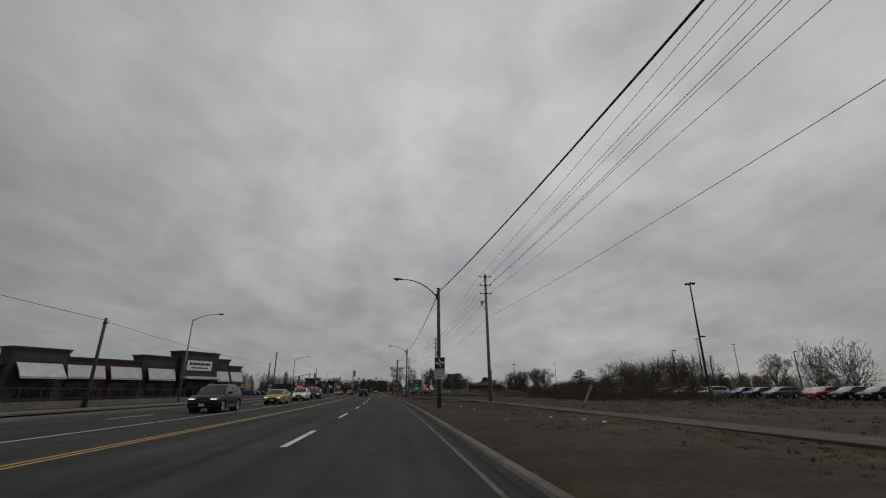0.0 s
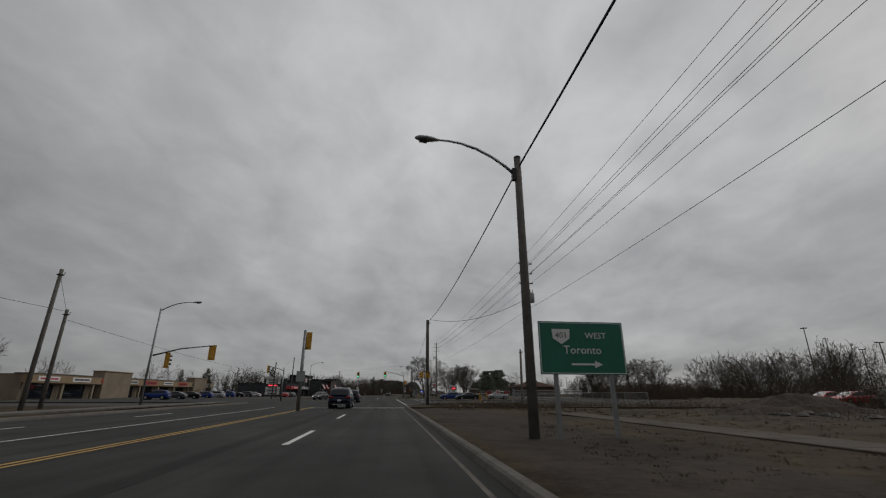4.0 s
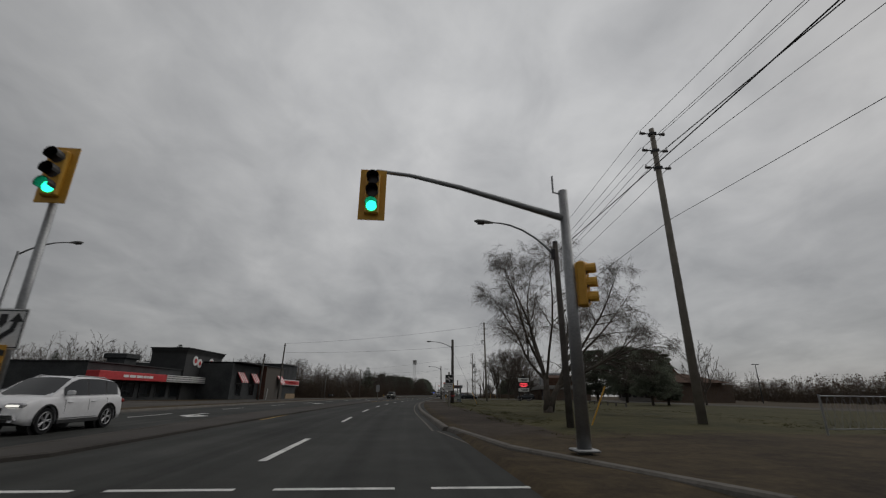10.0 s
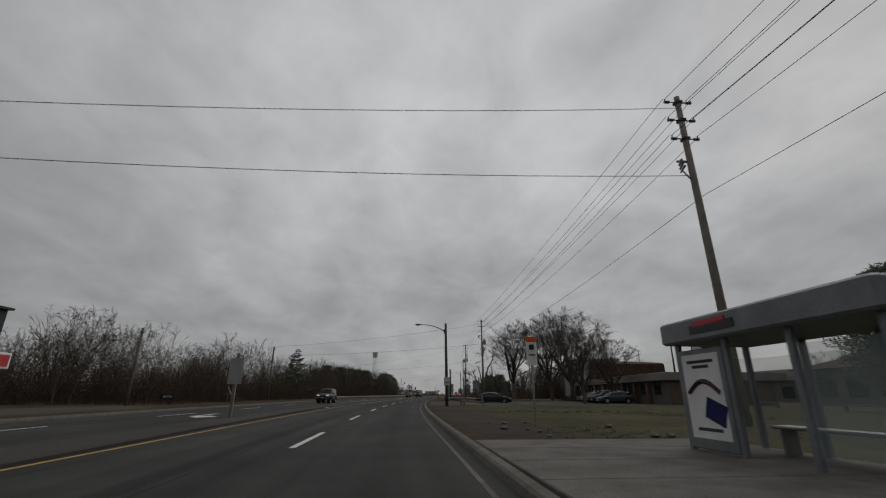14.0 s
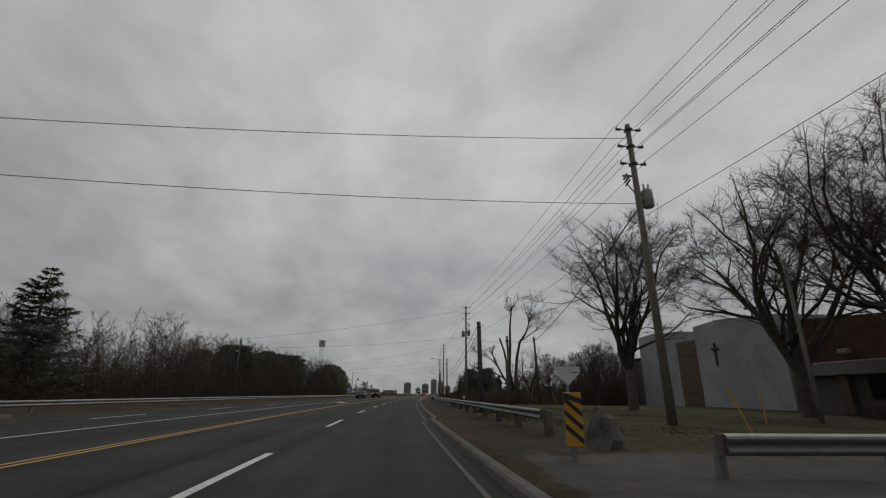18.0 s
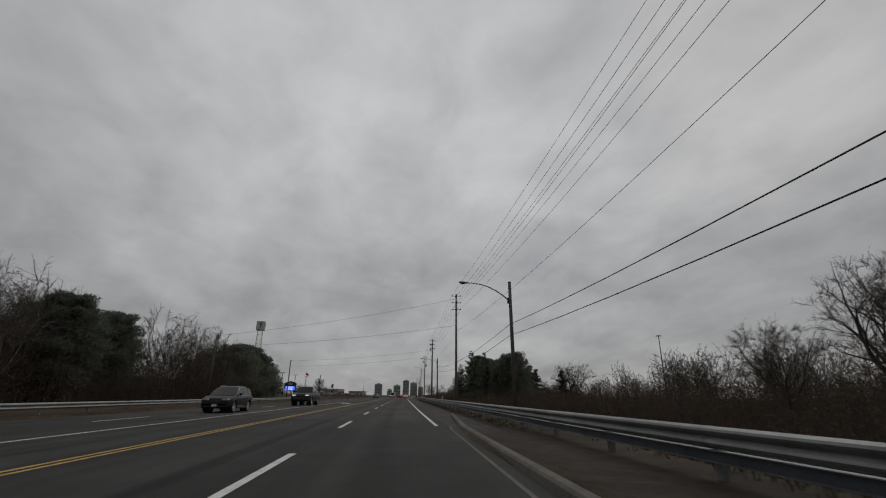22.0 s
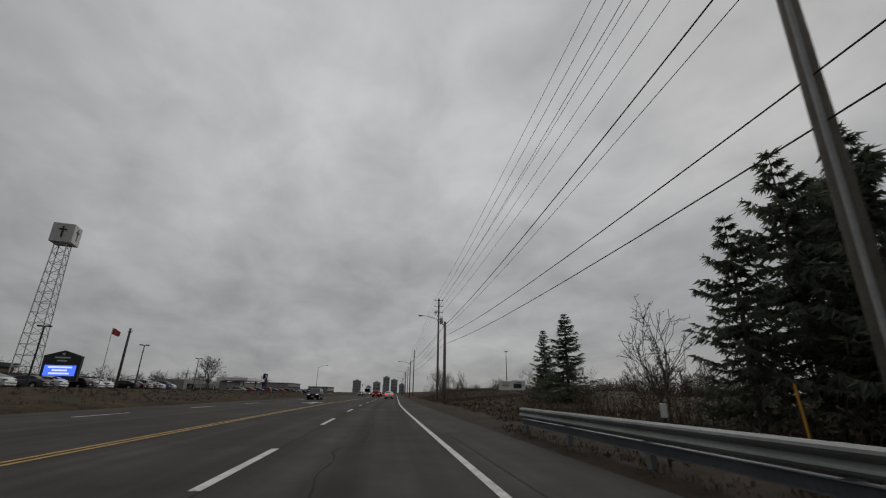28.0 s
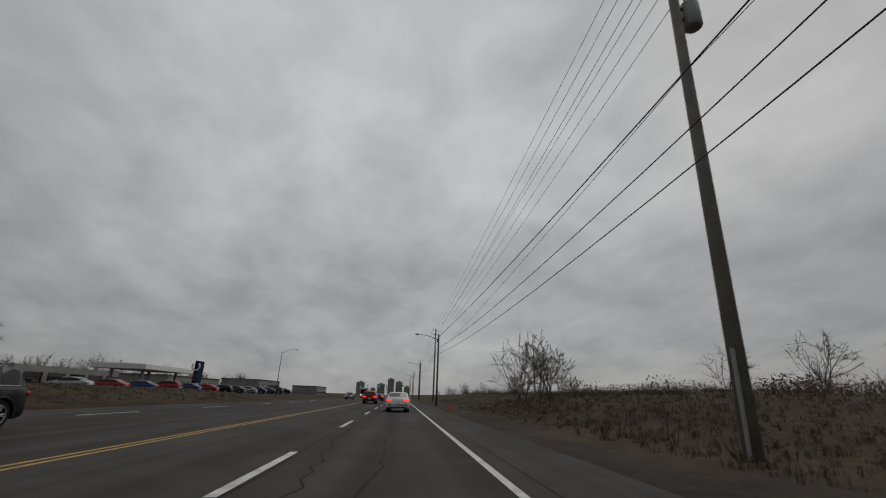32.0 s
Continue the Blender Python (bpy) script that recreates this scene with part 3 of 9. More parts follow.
def lane_arrow(s, d, flip=1):
    """A painted turn arrow with its shaft."""
    pts = ((-0.15, 0), (0.15, 0), (0.15, 2.4), (-0.6, 3.0), (-0.6, 3.5), (-1.5, 2.6), (-0.6, 1.8), (-0.6, 2.3), (-0.15, 2.0))
    f = Form().add([lane(s + flip * y * 1.4, d + x * flip, LINE_Z) for x, y in pts], [tuple(range(len(pts)))[::1 if flip > 0 else -1]])
    tagged(solid("lane_arrow", f, PAINT_WHITE), "worn white painted turn arrow on the asphalt", "road marking", "painted arrows", "structure")


for s, d, k in ((236, -9.3, -1), (273, -9.0, -1), (366, -5.6, 1), (371, -6.1, -1), (447, -5.6, 1), (451, -6.1, -1), (537, -5.5, 1), (545, -6, -1), (203, -9.1, -1), (290, -6, -1)):
    lane_arrow(s, d, k)


# the raised median after the junction
def median():
    f = Form()
    rings = []
    for s, w in ((182.2, 0.3), (183.2, 0.75), (192, 0.95), (200, 1.25), (225, 1.25), (262, 0.95), (280, 0.6), (288, 0.4), (291, 0.15)):
        c = -4.9 - 0.5 * min(1, max(0, (s - 186) / 12))
        rings.append([at(s, c - w, -0.05), at(s, c - w, 0.07), at(s, c - w + 0.06, 0.10), at(s, c - w + 0.2, 0.10), at(s, c - w + 0.22, 0.08), at(s, c + w - 0.22, 0.08), at(s, c + w - 0.2, 0.10), at(s, c + w - 0.06, 0.10), at(s, c + w, 0.07), at(s, c + w, -0.05)])
    return f.rings(rings)


tagged(solid("median", median(), ASPHALT_WORN), "low raised concrete median strip", "median", "", "structure")


# cracks sealed with tar, wandering along the lanes
def tar_run(s0, s1, d, wander, seed):
    rng = random.Random(seed)
    left, right, k = [], [], 0.0
    for s in np.arange(s0, s1, 0.6):
        k = 0.9 * k + rng.uniform(-wander, wander)
        w = rng.uniform(0.010, 0.034)
        left.append(at(s, d + k - w, 0.004))
        right.append(at(s, d + k + w, 0.004))
    return Form().strip(left, right)


for n, (s0, s1, d, w) in enumerate(((-5, 110, -1.0, 0.03), (20, 70, 1.2, 0.05), (112, 180, -1.2, 0.05), (120, 170, 1.0, 0.12), (185, 300, -0.9, 0.04), (300, 420, -1.2, 0.03), (415, 470, 0.9, 0.14), (440, 480, 2.3, 0.16), (455, 500, 1.4, 0.14), (480, 640, 0.12, 0.03), (500, 580, 1.8, 0.10), (540, 575, 0.6, 0.16), (-10, 110, -5.8, 0.05), (300, 420, -5.7, 0.06))):
    tagged(solid("crack_seal", tar_run(s0, s1, d, w, n), TAR), "dark tar sealing a crack in the asphalt", "crack seal", "", "structure")

PATH_CONCRETE = material("dusty_path_concrete", (0.055, 0.046, 0.038), (0.105, 0.088, 0.072), 0.8, 0.9, 0, 0.3, 8, 14.0, (0.3, 0.7), 0.06)


def slabs(name, s0, s1, d0, d1, z, step, label):
    base = thing(name, Matrix(), label, "pavement", "", "structure")
    s = s0
    while s < s1:
        f = Form()
        ring = lambda z, k: [at(s + k, d0 + k, z), at(s + k, d1 - k, z), at(s + step - k, d1 - k, z), at(s + step - k, d0 + k, z)]
        f.rings([ring(z - 0.1, 0.01), ring(z - 0.015, 0.01), ring(z, 0.025)])
        part("slab", f, PATH_CONCRETE if name == "pavement_right" else CONCRETE, base)
        s += step
    return base


slabs("pavement_right", -40, 96, 12.2, 14.0, 0.15, 2.0, "pale concrete footpath across the grass")
slabs("pavement_left", -40, 126, -17.6, -15.8, 0.24, 2.0, "pale concrete footpath on the far side")
slabs("bus_pad", 247.4, 254.3, 4.3, 10.3, 0.17, 1.75, "concrete waiting pad at the bus shelter")


# ---- poles ----
def bow(a, b, rise, n=8):
    """Points from a to b along an upward bow."""
    a, b = Vector(a), Vector(b)
    return [a.lerp(b, k / n) + Vector((0, 0, rise * math.sin(math.pi * k / n))) for k in range(n + 1)]


def luminaire(parent, tip, way):
    """A cobra-head street lamp at the end of an arm."""
    way = Vector(way).normalized()
    side = Vector((-way.y, way.x, 0))
    rings = []
    for k, w, h in ((-0.05, 0.04, 0.035), (0.12, 0.10, 0.06), (0.35, 0.155, 0.085), (0.6, 0.14, 0.075), (0.74, 0.05, 0.03)):
        c = Vector(tip) + way * k
        rings.append([c + side * (w * math.cos(a)) + Vector((0, 0, h * math.sin(a))) for a in (2 * math.pi * i / 10 for i in range(10))])
    head = part("lamp_head", Form().rings(rings), GREY_BOX, parent, "grey cobra-head street lamp", True)
    part("lens", Form().rings([[p - Vector((0, 0, 0.045)) for p in rings[2]][5:] + [p - Vector((0, 0, 0.045)) for p in rings[2]][:1], [p - Vector((0, 0, 0.05)) for p in rings[3]][5:] + [p - Vector((0, 0, 0.05)) for p in rings[3]][:1]], False, False), PORCELAIN, head)
    return head


def street_lamp(s, d, h, arm=3.0, wood=True, side=-1, lean=(0, 0), r=0.15, rise=0.9, reach=0.0, label=None, turn=0.0, drop=0.75):
    """A lamp post; its arm reaches out over the road, to the side given."""
    m = spot(s, d, 0.0, turn) @ pose(0, 0, 0, lean[1], lean[0], 0)
    ob = thing("street_lamp", m, label or ("dark weathered wooden post with a curved lamp arm" if wood else "slim grey steel street lamp with an arm"), "street lamp", "street lamps")
    part("post", Form().tube([(0, 0, -0.3), (0, 0, h * 0.5), (0, 0, h)], [r, r * 0.86, r * 0.72], 12), (WOOD_POLE_PALE if label else WOOD_POLE) if wood else STEEL, ob, "", True)
    z = h - (drop if wood else 0.15)
    tip = Vector((side * arm, reach, z + rise))
    pts = [Vector((side * 0.1, 0, z)) + Vector((side * (arm - 0.1) * k, reach * k, rise * (1 - (1 - k) ** 2.2))) for k in (0, 0.15, 0.3, 0.5, 0.7, 0.85, 1)]
    part("arm", Form().tube(pts, [0.05, 0.05, 0.045, 0.045, 0.04, 0.035, 0.03], 8), STEEL, ob, "", True)
    if wood:
        part("bracket", Form().box((side * 0.13, 0, z), (0.14, 0.16, 0.4)), STEEL_DARK, ob)
        part("pole_cap", Form().disc((0, 0, h + 0.02), (0, 0, 1), r * 0.76, 0.05, 10), STEEL_DARK, ob)
    luminaire(ob, tip, (side, 0.05, 0.08))
    return ob


ARM_LEVELS = (0.35, 1.35, 2.35)


def utility_pole(s, d, h, lean=(0, 0), r=0.20, gear=(), pale=False, label="", turn=0.0):
    """A tall wooden pole with three pairs of short insulator arms."""
    m = spot(s, d, -0.1, turn) @ pose(0, 0, 0, lean[1], lean[0], 0)
    ob = thing("utility_pole", m, label or "tall weathered wooden power pole with three insulator arms", "utility pole", "power poles")
    wood = WOOD_POLE_PALE if pale else WOOD_POLE
    part("pole", Form().tube([(0, 0, -0.3), (0, 0, h * 0.4), (0, 0, h)], [r, r * 0.85, r * 0.62], 12), wood, ob, "", True)
    for k in ARM_LEVELS:
        z = h - k
        arm = part("crossarm", Form().tube([(-0.62, 0, z + 0.05), (0.62, 0, z + 0.05)], 0.03, 6).box((0, 0, z + 0.03), (0.3, 0.32, 0.14)), STEEL_DARK, ob)
        for x in (-0.62, 0.62):
            f = Form()
            for q in range(3):
                f.disc((x * (0.72 + 0.16 * q), 0, z + 0.05), (1, 0, 0), 0.075, 0.05, 8)
            f.tube([(x, 0, z), (x, 0, z + 0.2)], [0.05, 0.03], 6)
            part("insulator", f, PORCELAIN, arm)
    for item in gear:
        kind, z, side = item
        if kind == "transformer":
            c = Vector((side * 0.48, 0, z))
            f = Form().tube([c + Vector((0, 0, -0.5)), c + Vector((0, 0, -0.44)), c + Vector((0, 0, 0.4)), c + Vector((0, 0, 0.48))], [0.2, 0.27, 0.27, 0.2], 14)
            can = part("transformer", f, GREY_BOX, ob, "grey cylindrical transformer can", True)
            part("bushing", Form().tube([c + Vector((0.1, 0, 0.45)), c + Vector((0.13, 0, 0.8))], [0.05, 0.03], 6).tube([c + Vector((-0.1, 0, 0.45)), c + Vector((-0.13, 0, 0.8))], [0.05, 0.03], 6), PORCELAIN, can)
            for dz in (0.2, -0.2):
                part("bracket", Form().box((side * 0.2, 0, z + dz), (0.24, 0.1, 0.08)), STEEL_DARK, can)
        elif kind == "switch":
            f = Form()
            for q in range(3):
                f.tube([(side * (0.3 + 0.12 * q), -0.1 * q, z + 0.1 * q), (side * (0.55 + 0.1 * q), -0.12 * q, z - 0.35 + 0.1 * q)], [0.06, 0.045], 6)
            f.tube([(0, 0, z - 0.9), (side * 0.5, 0, z - 0.2)], 0.03, 6).box((side * 0.35, 0, z + 0.2), (0.6, 0.08, 0.08))
            part("fuse_switch", f, PORCELAIN, ob)
        elif kind == "box":
            part("control_box", Form().bevel_box((side * 0.3, -0.1, z), (0.4, 0.3, 0.6), 0.02), GREY_BOX, ob, "grey steel equipment box")
        elif kind == "riser":
            part("conduit", Form().tube([(side * r, -r * 0.7, 0), (side * r * 0.9, -r * 0.7, z)], 0.045, 8), GREY_BOX, ob)
    return ob


def plain_pole(s, d, h, lean=(0, 0), r=0.14, label="dark plain wooden pole", pale=False, cap=True):
    m = spot(s, d, -0.05) @ pose(0, 0, 0, lean[1], lean[0], 0)
    ob = thing("wooden_pole", m, label, "pole", "plain poles")
    part("pole", Form().tube([(0, 0, -0.3), (0, 0, h * 0.5), (0, 0, h)], [r, r * 0.88, r * 0.75], 12), WOOD_POLE_PALE if pale else WOOD_POLE, ob, "", True)
    if cap:
        part("hook", Form().tube([(0.1, 0, h - 0.4), (0.26, 0, h - 0.35), (0.28, 0, h - 0.2)], 0.02, 6).box((0, 0, h - 0.4), (0.3, 0.3, 0.08)), STEEL_DARK, ob)
    return ob


POLES = [(-14, 14.0, 14.4, (0, 0), ()), (48.8, 13.5, 14.4, (-0.6, 0), (("switch", 11.0, -1), ("riser", 3.5, 1))), (109.2, 15.6, 13.9, (0, 0), (("transformer", 10.2, 1),)), (192.1, 15.3, 14.7, (-0.6, 0), ()),
         (259.6, 15.5, 14.9, (-1.0, 0), (("switch", 11.2, -1),)), (326.6, 14.1, 14.8, (-0.6, 0), (("transformer", 10.6, 1), ("switch", 11.6, -1))), (384.2, 11.9, 16.1, (0, 0), (("transformer", 11.2, -1), ("transformer", 11.4, 1), ("switch", 12.8, 1))),
         (443.2, 9.8, 15.6, (0, 0), ()), (493.4, 9.5, 15.0, (0, 0), (("switch", 13.6, -1), ("switch", 12.4, -1), ("box", 2.2, 1), ("riser", 11, -1))), (559.1, 9.8, 16.3, (0, 0), (("switch", 14.0, -1), ("transformer", 12.6, 1), ("riser", 2.6, -1))),
         (651, 9.4, 16.2, (0, 0), ()), (735, 9.4, 15, (0, 0), ()), (815, 9.4, 15, (0, 0), ()), (900, 9.4, 15, (0, 0), ())]
for s, d, h, lean, gear in POLES:
    utility_pole(s, d, h, lean, 0.2, gear, True)


def wire(name, a, b, sag, r, label, n=14):
    a, b = Vector(a), Vector(b)
    pts = [a.lerp(b, k / n) - Vector((0, 0, sag * 4 * (k / n) * (1 - k / n))) for k in range(n + 1)]
    return tagged(solid(name, Form().tube(pts, r, 5, False), CABLE), label, "power line", "overhead wires")


for (s0, d0, h0, l0, _), (s1, d1, h1, l1, _) in zip(POLES, POLES[1:]):
    for k, level in enumerate(ARM_LEVELS):
        for x in (-0.62, 0.62):
            wire("power_line", at(s0, d0 + x * 1.15 + h0 * math.sin(radians(l0[0])), h0 - level + 0.1), at(s1, d1 + x + h1 * math.sin(radians(l1[0])), h1 - level + 0.1), 0.45 + 0.1 * k, 0.012, "thin bare overhead power line")
    wire("power_line", at(s0, d0 + (1.7 if s0 < 0 else 0.2), h0 * 0.65), at(s1, d1 + 0.2, h1 * 0.65), 0.6, 0.012, "dark overhead cable slung between the poles")
# ---- street lamps and plain poles ----
street_lamp(-18, 9.2, 8.4)
street_lamp(31.3, 5.8, 8.4, 2.6, True, -1, (-0.4, 0), 0.15, 1.25, drop=0.6)
street_lamp(81.1, 6.4, 8.5, 2.6, True, -1, (-0.3, 0), 0.15, 1.1, drop=0.6)
street_lamp(189.8, 8.7, 7.2, 2.6, True, -1, (-0.5, 0), 0.14, 1.3, drop=0.5)
street_lamp(235.55, 8.2, 8.5, 2.9, True, -1, (0, 0), 0.22, 0.8, drop=1.05)
street_lamp(287.8, 6.3, 8.0, 2.4, True, -1, (-1.0, 0), 0.16, 0.7)
street_lamp(409.8, 9.8, 8.9, 2.9, True, -1, (-0.6, 0), 0.15, 1.2, drop=1.3)
street_lamp(473.1, 9.4, 8.5, 2.8, True, -1, (-0.6, 0), 0.16, 0.7)
street_lamp(546.0, 9.55, 10.3, 2.9, True, -1, (-0.3, 0), 0.22, 1.25, 0.0, "tall pale wooden post with a curved lamp arm", drop=0.5)
for s in (611, 668, 740, 810):
    street_lamp(s, 7.0, 9.4, 2.6, True, -1, (0, 0), 0.14, 0.7)
for s, d, h in ((54.5, -20.5, 9.3), (110.6, -18.0, 8.4), (199, -19.8, 8.8), (649, -24, 9.2), (-25, -19, 9.3)):
    street_lamp(s, d, h, 2.6, False, 1, (0.6, 0), 0.10, 0.8)
for s, d, h, lean in ((40, -21.5, 7.2, 0.5), (101.2, -20.4, 9.4, 0.5), (106, -22.5, 7.4, 0.2), (175, -23, 8.0, 1.0), (192.8, -23.2, 10.4, 0.8), (198.4, -28.4, 6.9, 1.0), (246.9, -22, 7.3, 1), (256, -22.2, 10, 1.2), (285.3, -22.2, 7, 0.6), (320, -22.4, 8.9, 0.4), (378, -23.7, 9.0, 0.3), (447.3, -24.9, 9.4, 0), (541.3, -27, 7.7, 1.0)):
    plain_pole(s, d, h, (lean, 0), 0.15)
plain_pole(116.8, 6.72, 8.95, (-0.3, 0), 0.21, "thick dark wooden pole at the junction with conduits")
plain_pole(124.6, 19.35, 6.7, (0.6, 0), 0.17, "plain grey leaning wooden pole by the crossing road", True)
plain_pole(339.6, 8.2, 6.3, (-1.2, 0), 0.19, "thick dark wooden pole behind the guard rail")
plain_pole(345, 11.5, 6.0, (-2, 0), 0.12)
plain_pole(364.4, 19.2, 8.4, (-3, 0), 0.17, "leaning dark wooden pole among the trees")
plain_pole(365.3, 15.5, 5.5, (-2, 0), 0.25, "thick broken wooden pole stub in the thicket")
plain_pole(328.8, 23.0, 8.3, (0, 0), 0.12, "slim pale pole before the church trees", True, False)
wire("lamp_cable", at(-18, 9.2, 8.3), at(31.3, 5.8, 8.2), 0.7, 0.03, "thick black lamp cable")
wire("lamp_cable", at(31.3, 5.8, 8.2), at(81.1, 6.4, 8.2), 0.7, 0.03, "thick black lamp cable")
wire("lamp_cable", at(81.1, 6.4, 8.2), at(116.8, 6.9, 8.9), 0.5, 0.025, "thick black lamp cable")

POSTS = ((339.6, 8.1, 5.9, 5.3), (409.8, 9.8, 5.95, 5.2), (473.1, 9.4, 6.9, 6.0), (546.1, 9.5, 8.4, 7.4), (611, 7.0, 7.6, 6.8), (668, 7.0, 8.0, 7.2))
for (s0, d0, *za), (s1, d1, *zb) in zip(POSTS, POSTS[1:]):
    for z0, z1 in zip(za, zb):
        wire("telephone_cable", at(s0, d0 - 0.15, z0), at(s1, d1 - 0.15, z1), 0.9, 0.018, "black telephone cable between the posts")
wire("lamp_cable", at(493, 9.6, 10.4), at(546.1, 9.5, 9.9), 0.5, 0.024, "thick black lamp cable")
wire("lamp_cable", at(546.1, 9.5, 9.9), at(611, 7.0, 9.2), 0.5, 0.024, "thick black lamp cable")
for a, b, z0, z1 in (((259.6, 15.3), (256, -22.2), 14.2, 9.9), ((259.6, 15.3), (256, -22.2), 10.6, 8.3), ((326.6, 14.0), (320, -22.4), 13.9, 8.8), ((326.6, 14.0), (320, -22.4), 10.2, 7.4), ((384.2, 11.9), (378, -23.7), 15.4, 8.9), ((384.2, 11.9), (378, -23.7), 10.6, 7.6),
                     ((443.2, 9.8), (447.3, -24.9), 14.8, 9.2), ((443.2, 9.8), (447.3, -24.9), 10.9, 7.6), ((493, 9.6), (500, -27), 12.2, 9.4), ((493, 9.6), (500, -27), 10.6, 8.0)):
    wire("crossing_wire", at(*a, z0), at(*b, z1), 0.5, 0.014, "thin wire crossing high over the road")
plain_pole(500, -27, 9.6, (0, 0), 0.15)
for dz in (0, 0.25):
    wire("service_cable", at(384.2, 11.9, 10.4 + dz), at(364.4, 18.9, 7.8 + dz), 0.5, 0.02, "black service cable to the pole among the trees")
wire("service_cable", at(364.4, 18.9, 7.9), at(326.6, 14.1, 10.2), 0.6, 0.03, "thick black service cable")
wire("service_cable", at(116.8, 6.95, 8.95), at(109.2, 15.4, 9.9), 0.9, 0.02, "slack service cable at the junction pole")
wire("lamp_cable", at(116.8, 6.9, 8.8), at(189.8, 8.7, 6.8), 0.8, 0.014, "thin lamp cable over the junction")
wire("guy_wire", at(235.55, 8.35, 6.8), at(235.4, 11.55, 0.1), 0.0, 0.012, "steel guy wire anchored in the lawn")
wire("left_cable", at(40, -21.5, 7.0), at(-18, -22, 8.4), 0.5, 0.02, "black cable on the far side")
wire("left_cable", at(40, -21.5, 6.9), at(106, -22.5, 7.2), 0.5, 0.016, "black cable on the far side")
wire("left_cable", at(106, -22.5, 6.6), at(198.4, -28.4, 6.4), 0.8, 0.016, "black cable on the far side")
wire("left_cable", at(101.2, -20.4, 9.2), at(106, -22.5, 7.2), 0.05, 0.012, "black cable on the far side")
wire("left_cable", at(192.8, -23.2, 10.2), at(198.4, -28.4, 6.7), 0.05, 0.012, "black cable on the far side")
# ---- trees ----
BARK = material("dark_bark", (0.06, 0.052, 0.045), (0.15, 0.13, 0.11), 3.0, 0.95, 0, 0.6, 8, 25.0, (0.3, 0.7), 0.25)
TWIG = material("bare_twigs", (0.065, 0.054, 0.047), (0.135, 0.112, 0.097), 2.0, 0.95, 0, 0.0, 3, 10.0, (0.3, 0.7), 0.2)
NEEDLE = material("conifer_needles", (0.085, 0.098, 0.078), (0.20, 0.218, 0.165), 1.5, 0.8, 0, 0.0, 5, 14.0, (0.3, 0.7), 0.2)
DEAD_LEAF = material("withered_leaves", (0.052, 0.040, 0.032), (0.135, 0.104, 0.08), 1.2, 0.95, 0, 0.0, 5, 9.0, (0.3, 0.7), 0.25)
REED = material("dry_reed", (0.055, 0.040, 0.026), (0.13, 0.098, 0.066), 1.5, 0.95, 0, 0.0, 4, 9.0, (0.3, 0.7), 0.2)


def let_light_through(m, share):
    """Thin leaves and needles pass some of the light on."""
    t = m.node_tree
    p, out = t.nodes["Principled BSDF"], t.nodes["Material Output"]
    glow_through = t.nodes.new("ShaderNodeBsdfTranslucent")
    t.links.new(p.inputs["Base Color"].links[0].from_socket, glow_through.inputs["Color"])
    mix = t.nodes.new("ShaderNodeMixShader")
    mix.inputs[0].default_value = share
    t.links.new(p.outputs[0], mix.inputs[1])
    t.links.new(glow_through.outputs[0], mix.inputs[2])
    t.links.new(mix.outputs[0], out.inputs[0])


let_light_through(NEEDLE, 0.45)
let_light_through(DEAD_LEAF, 0.35)


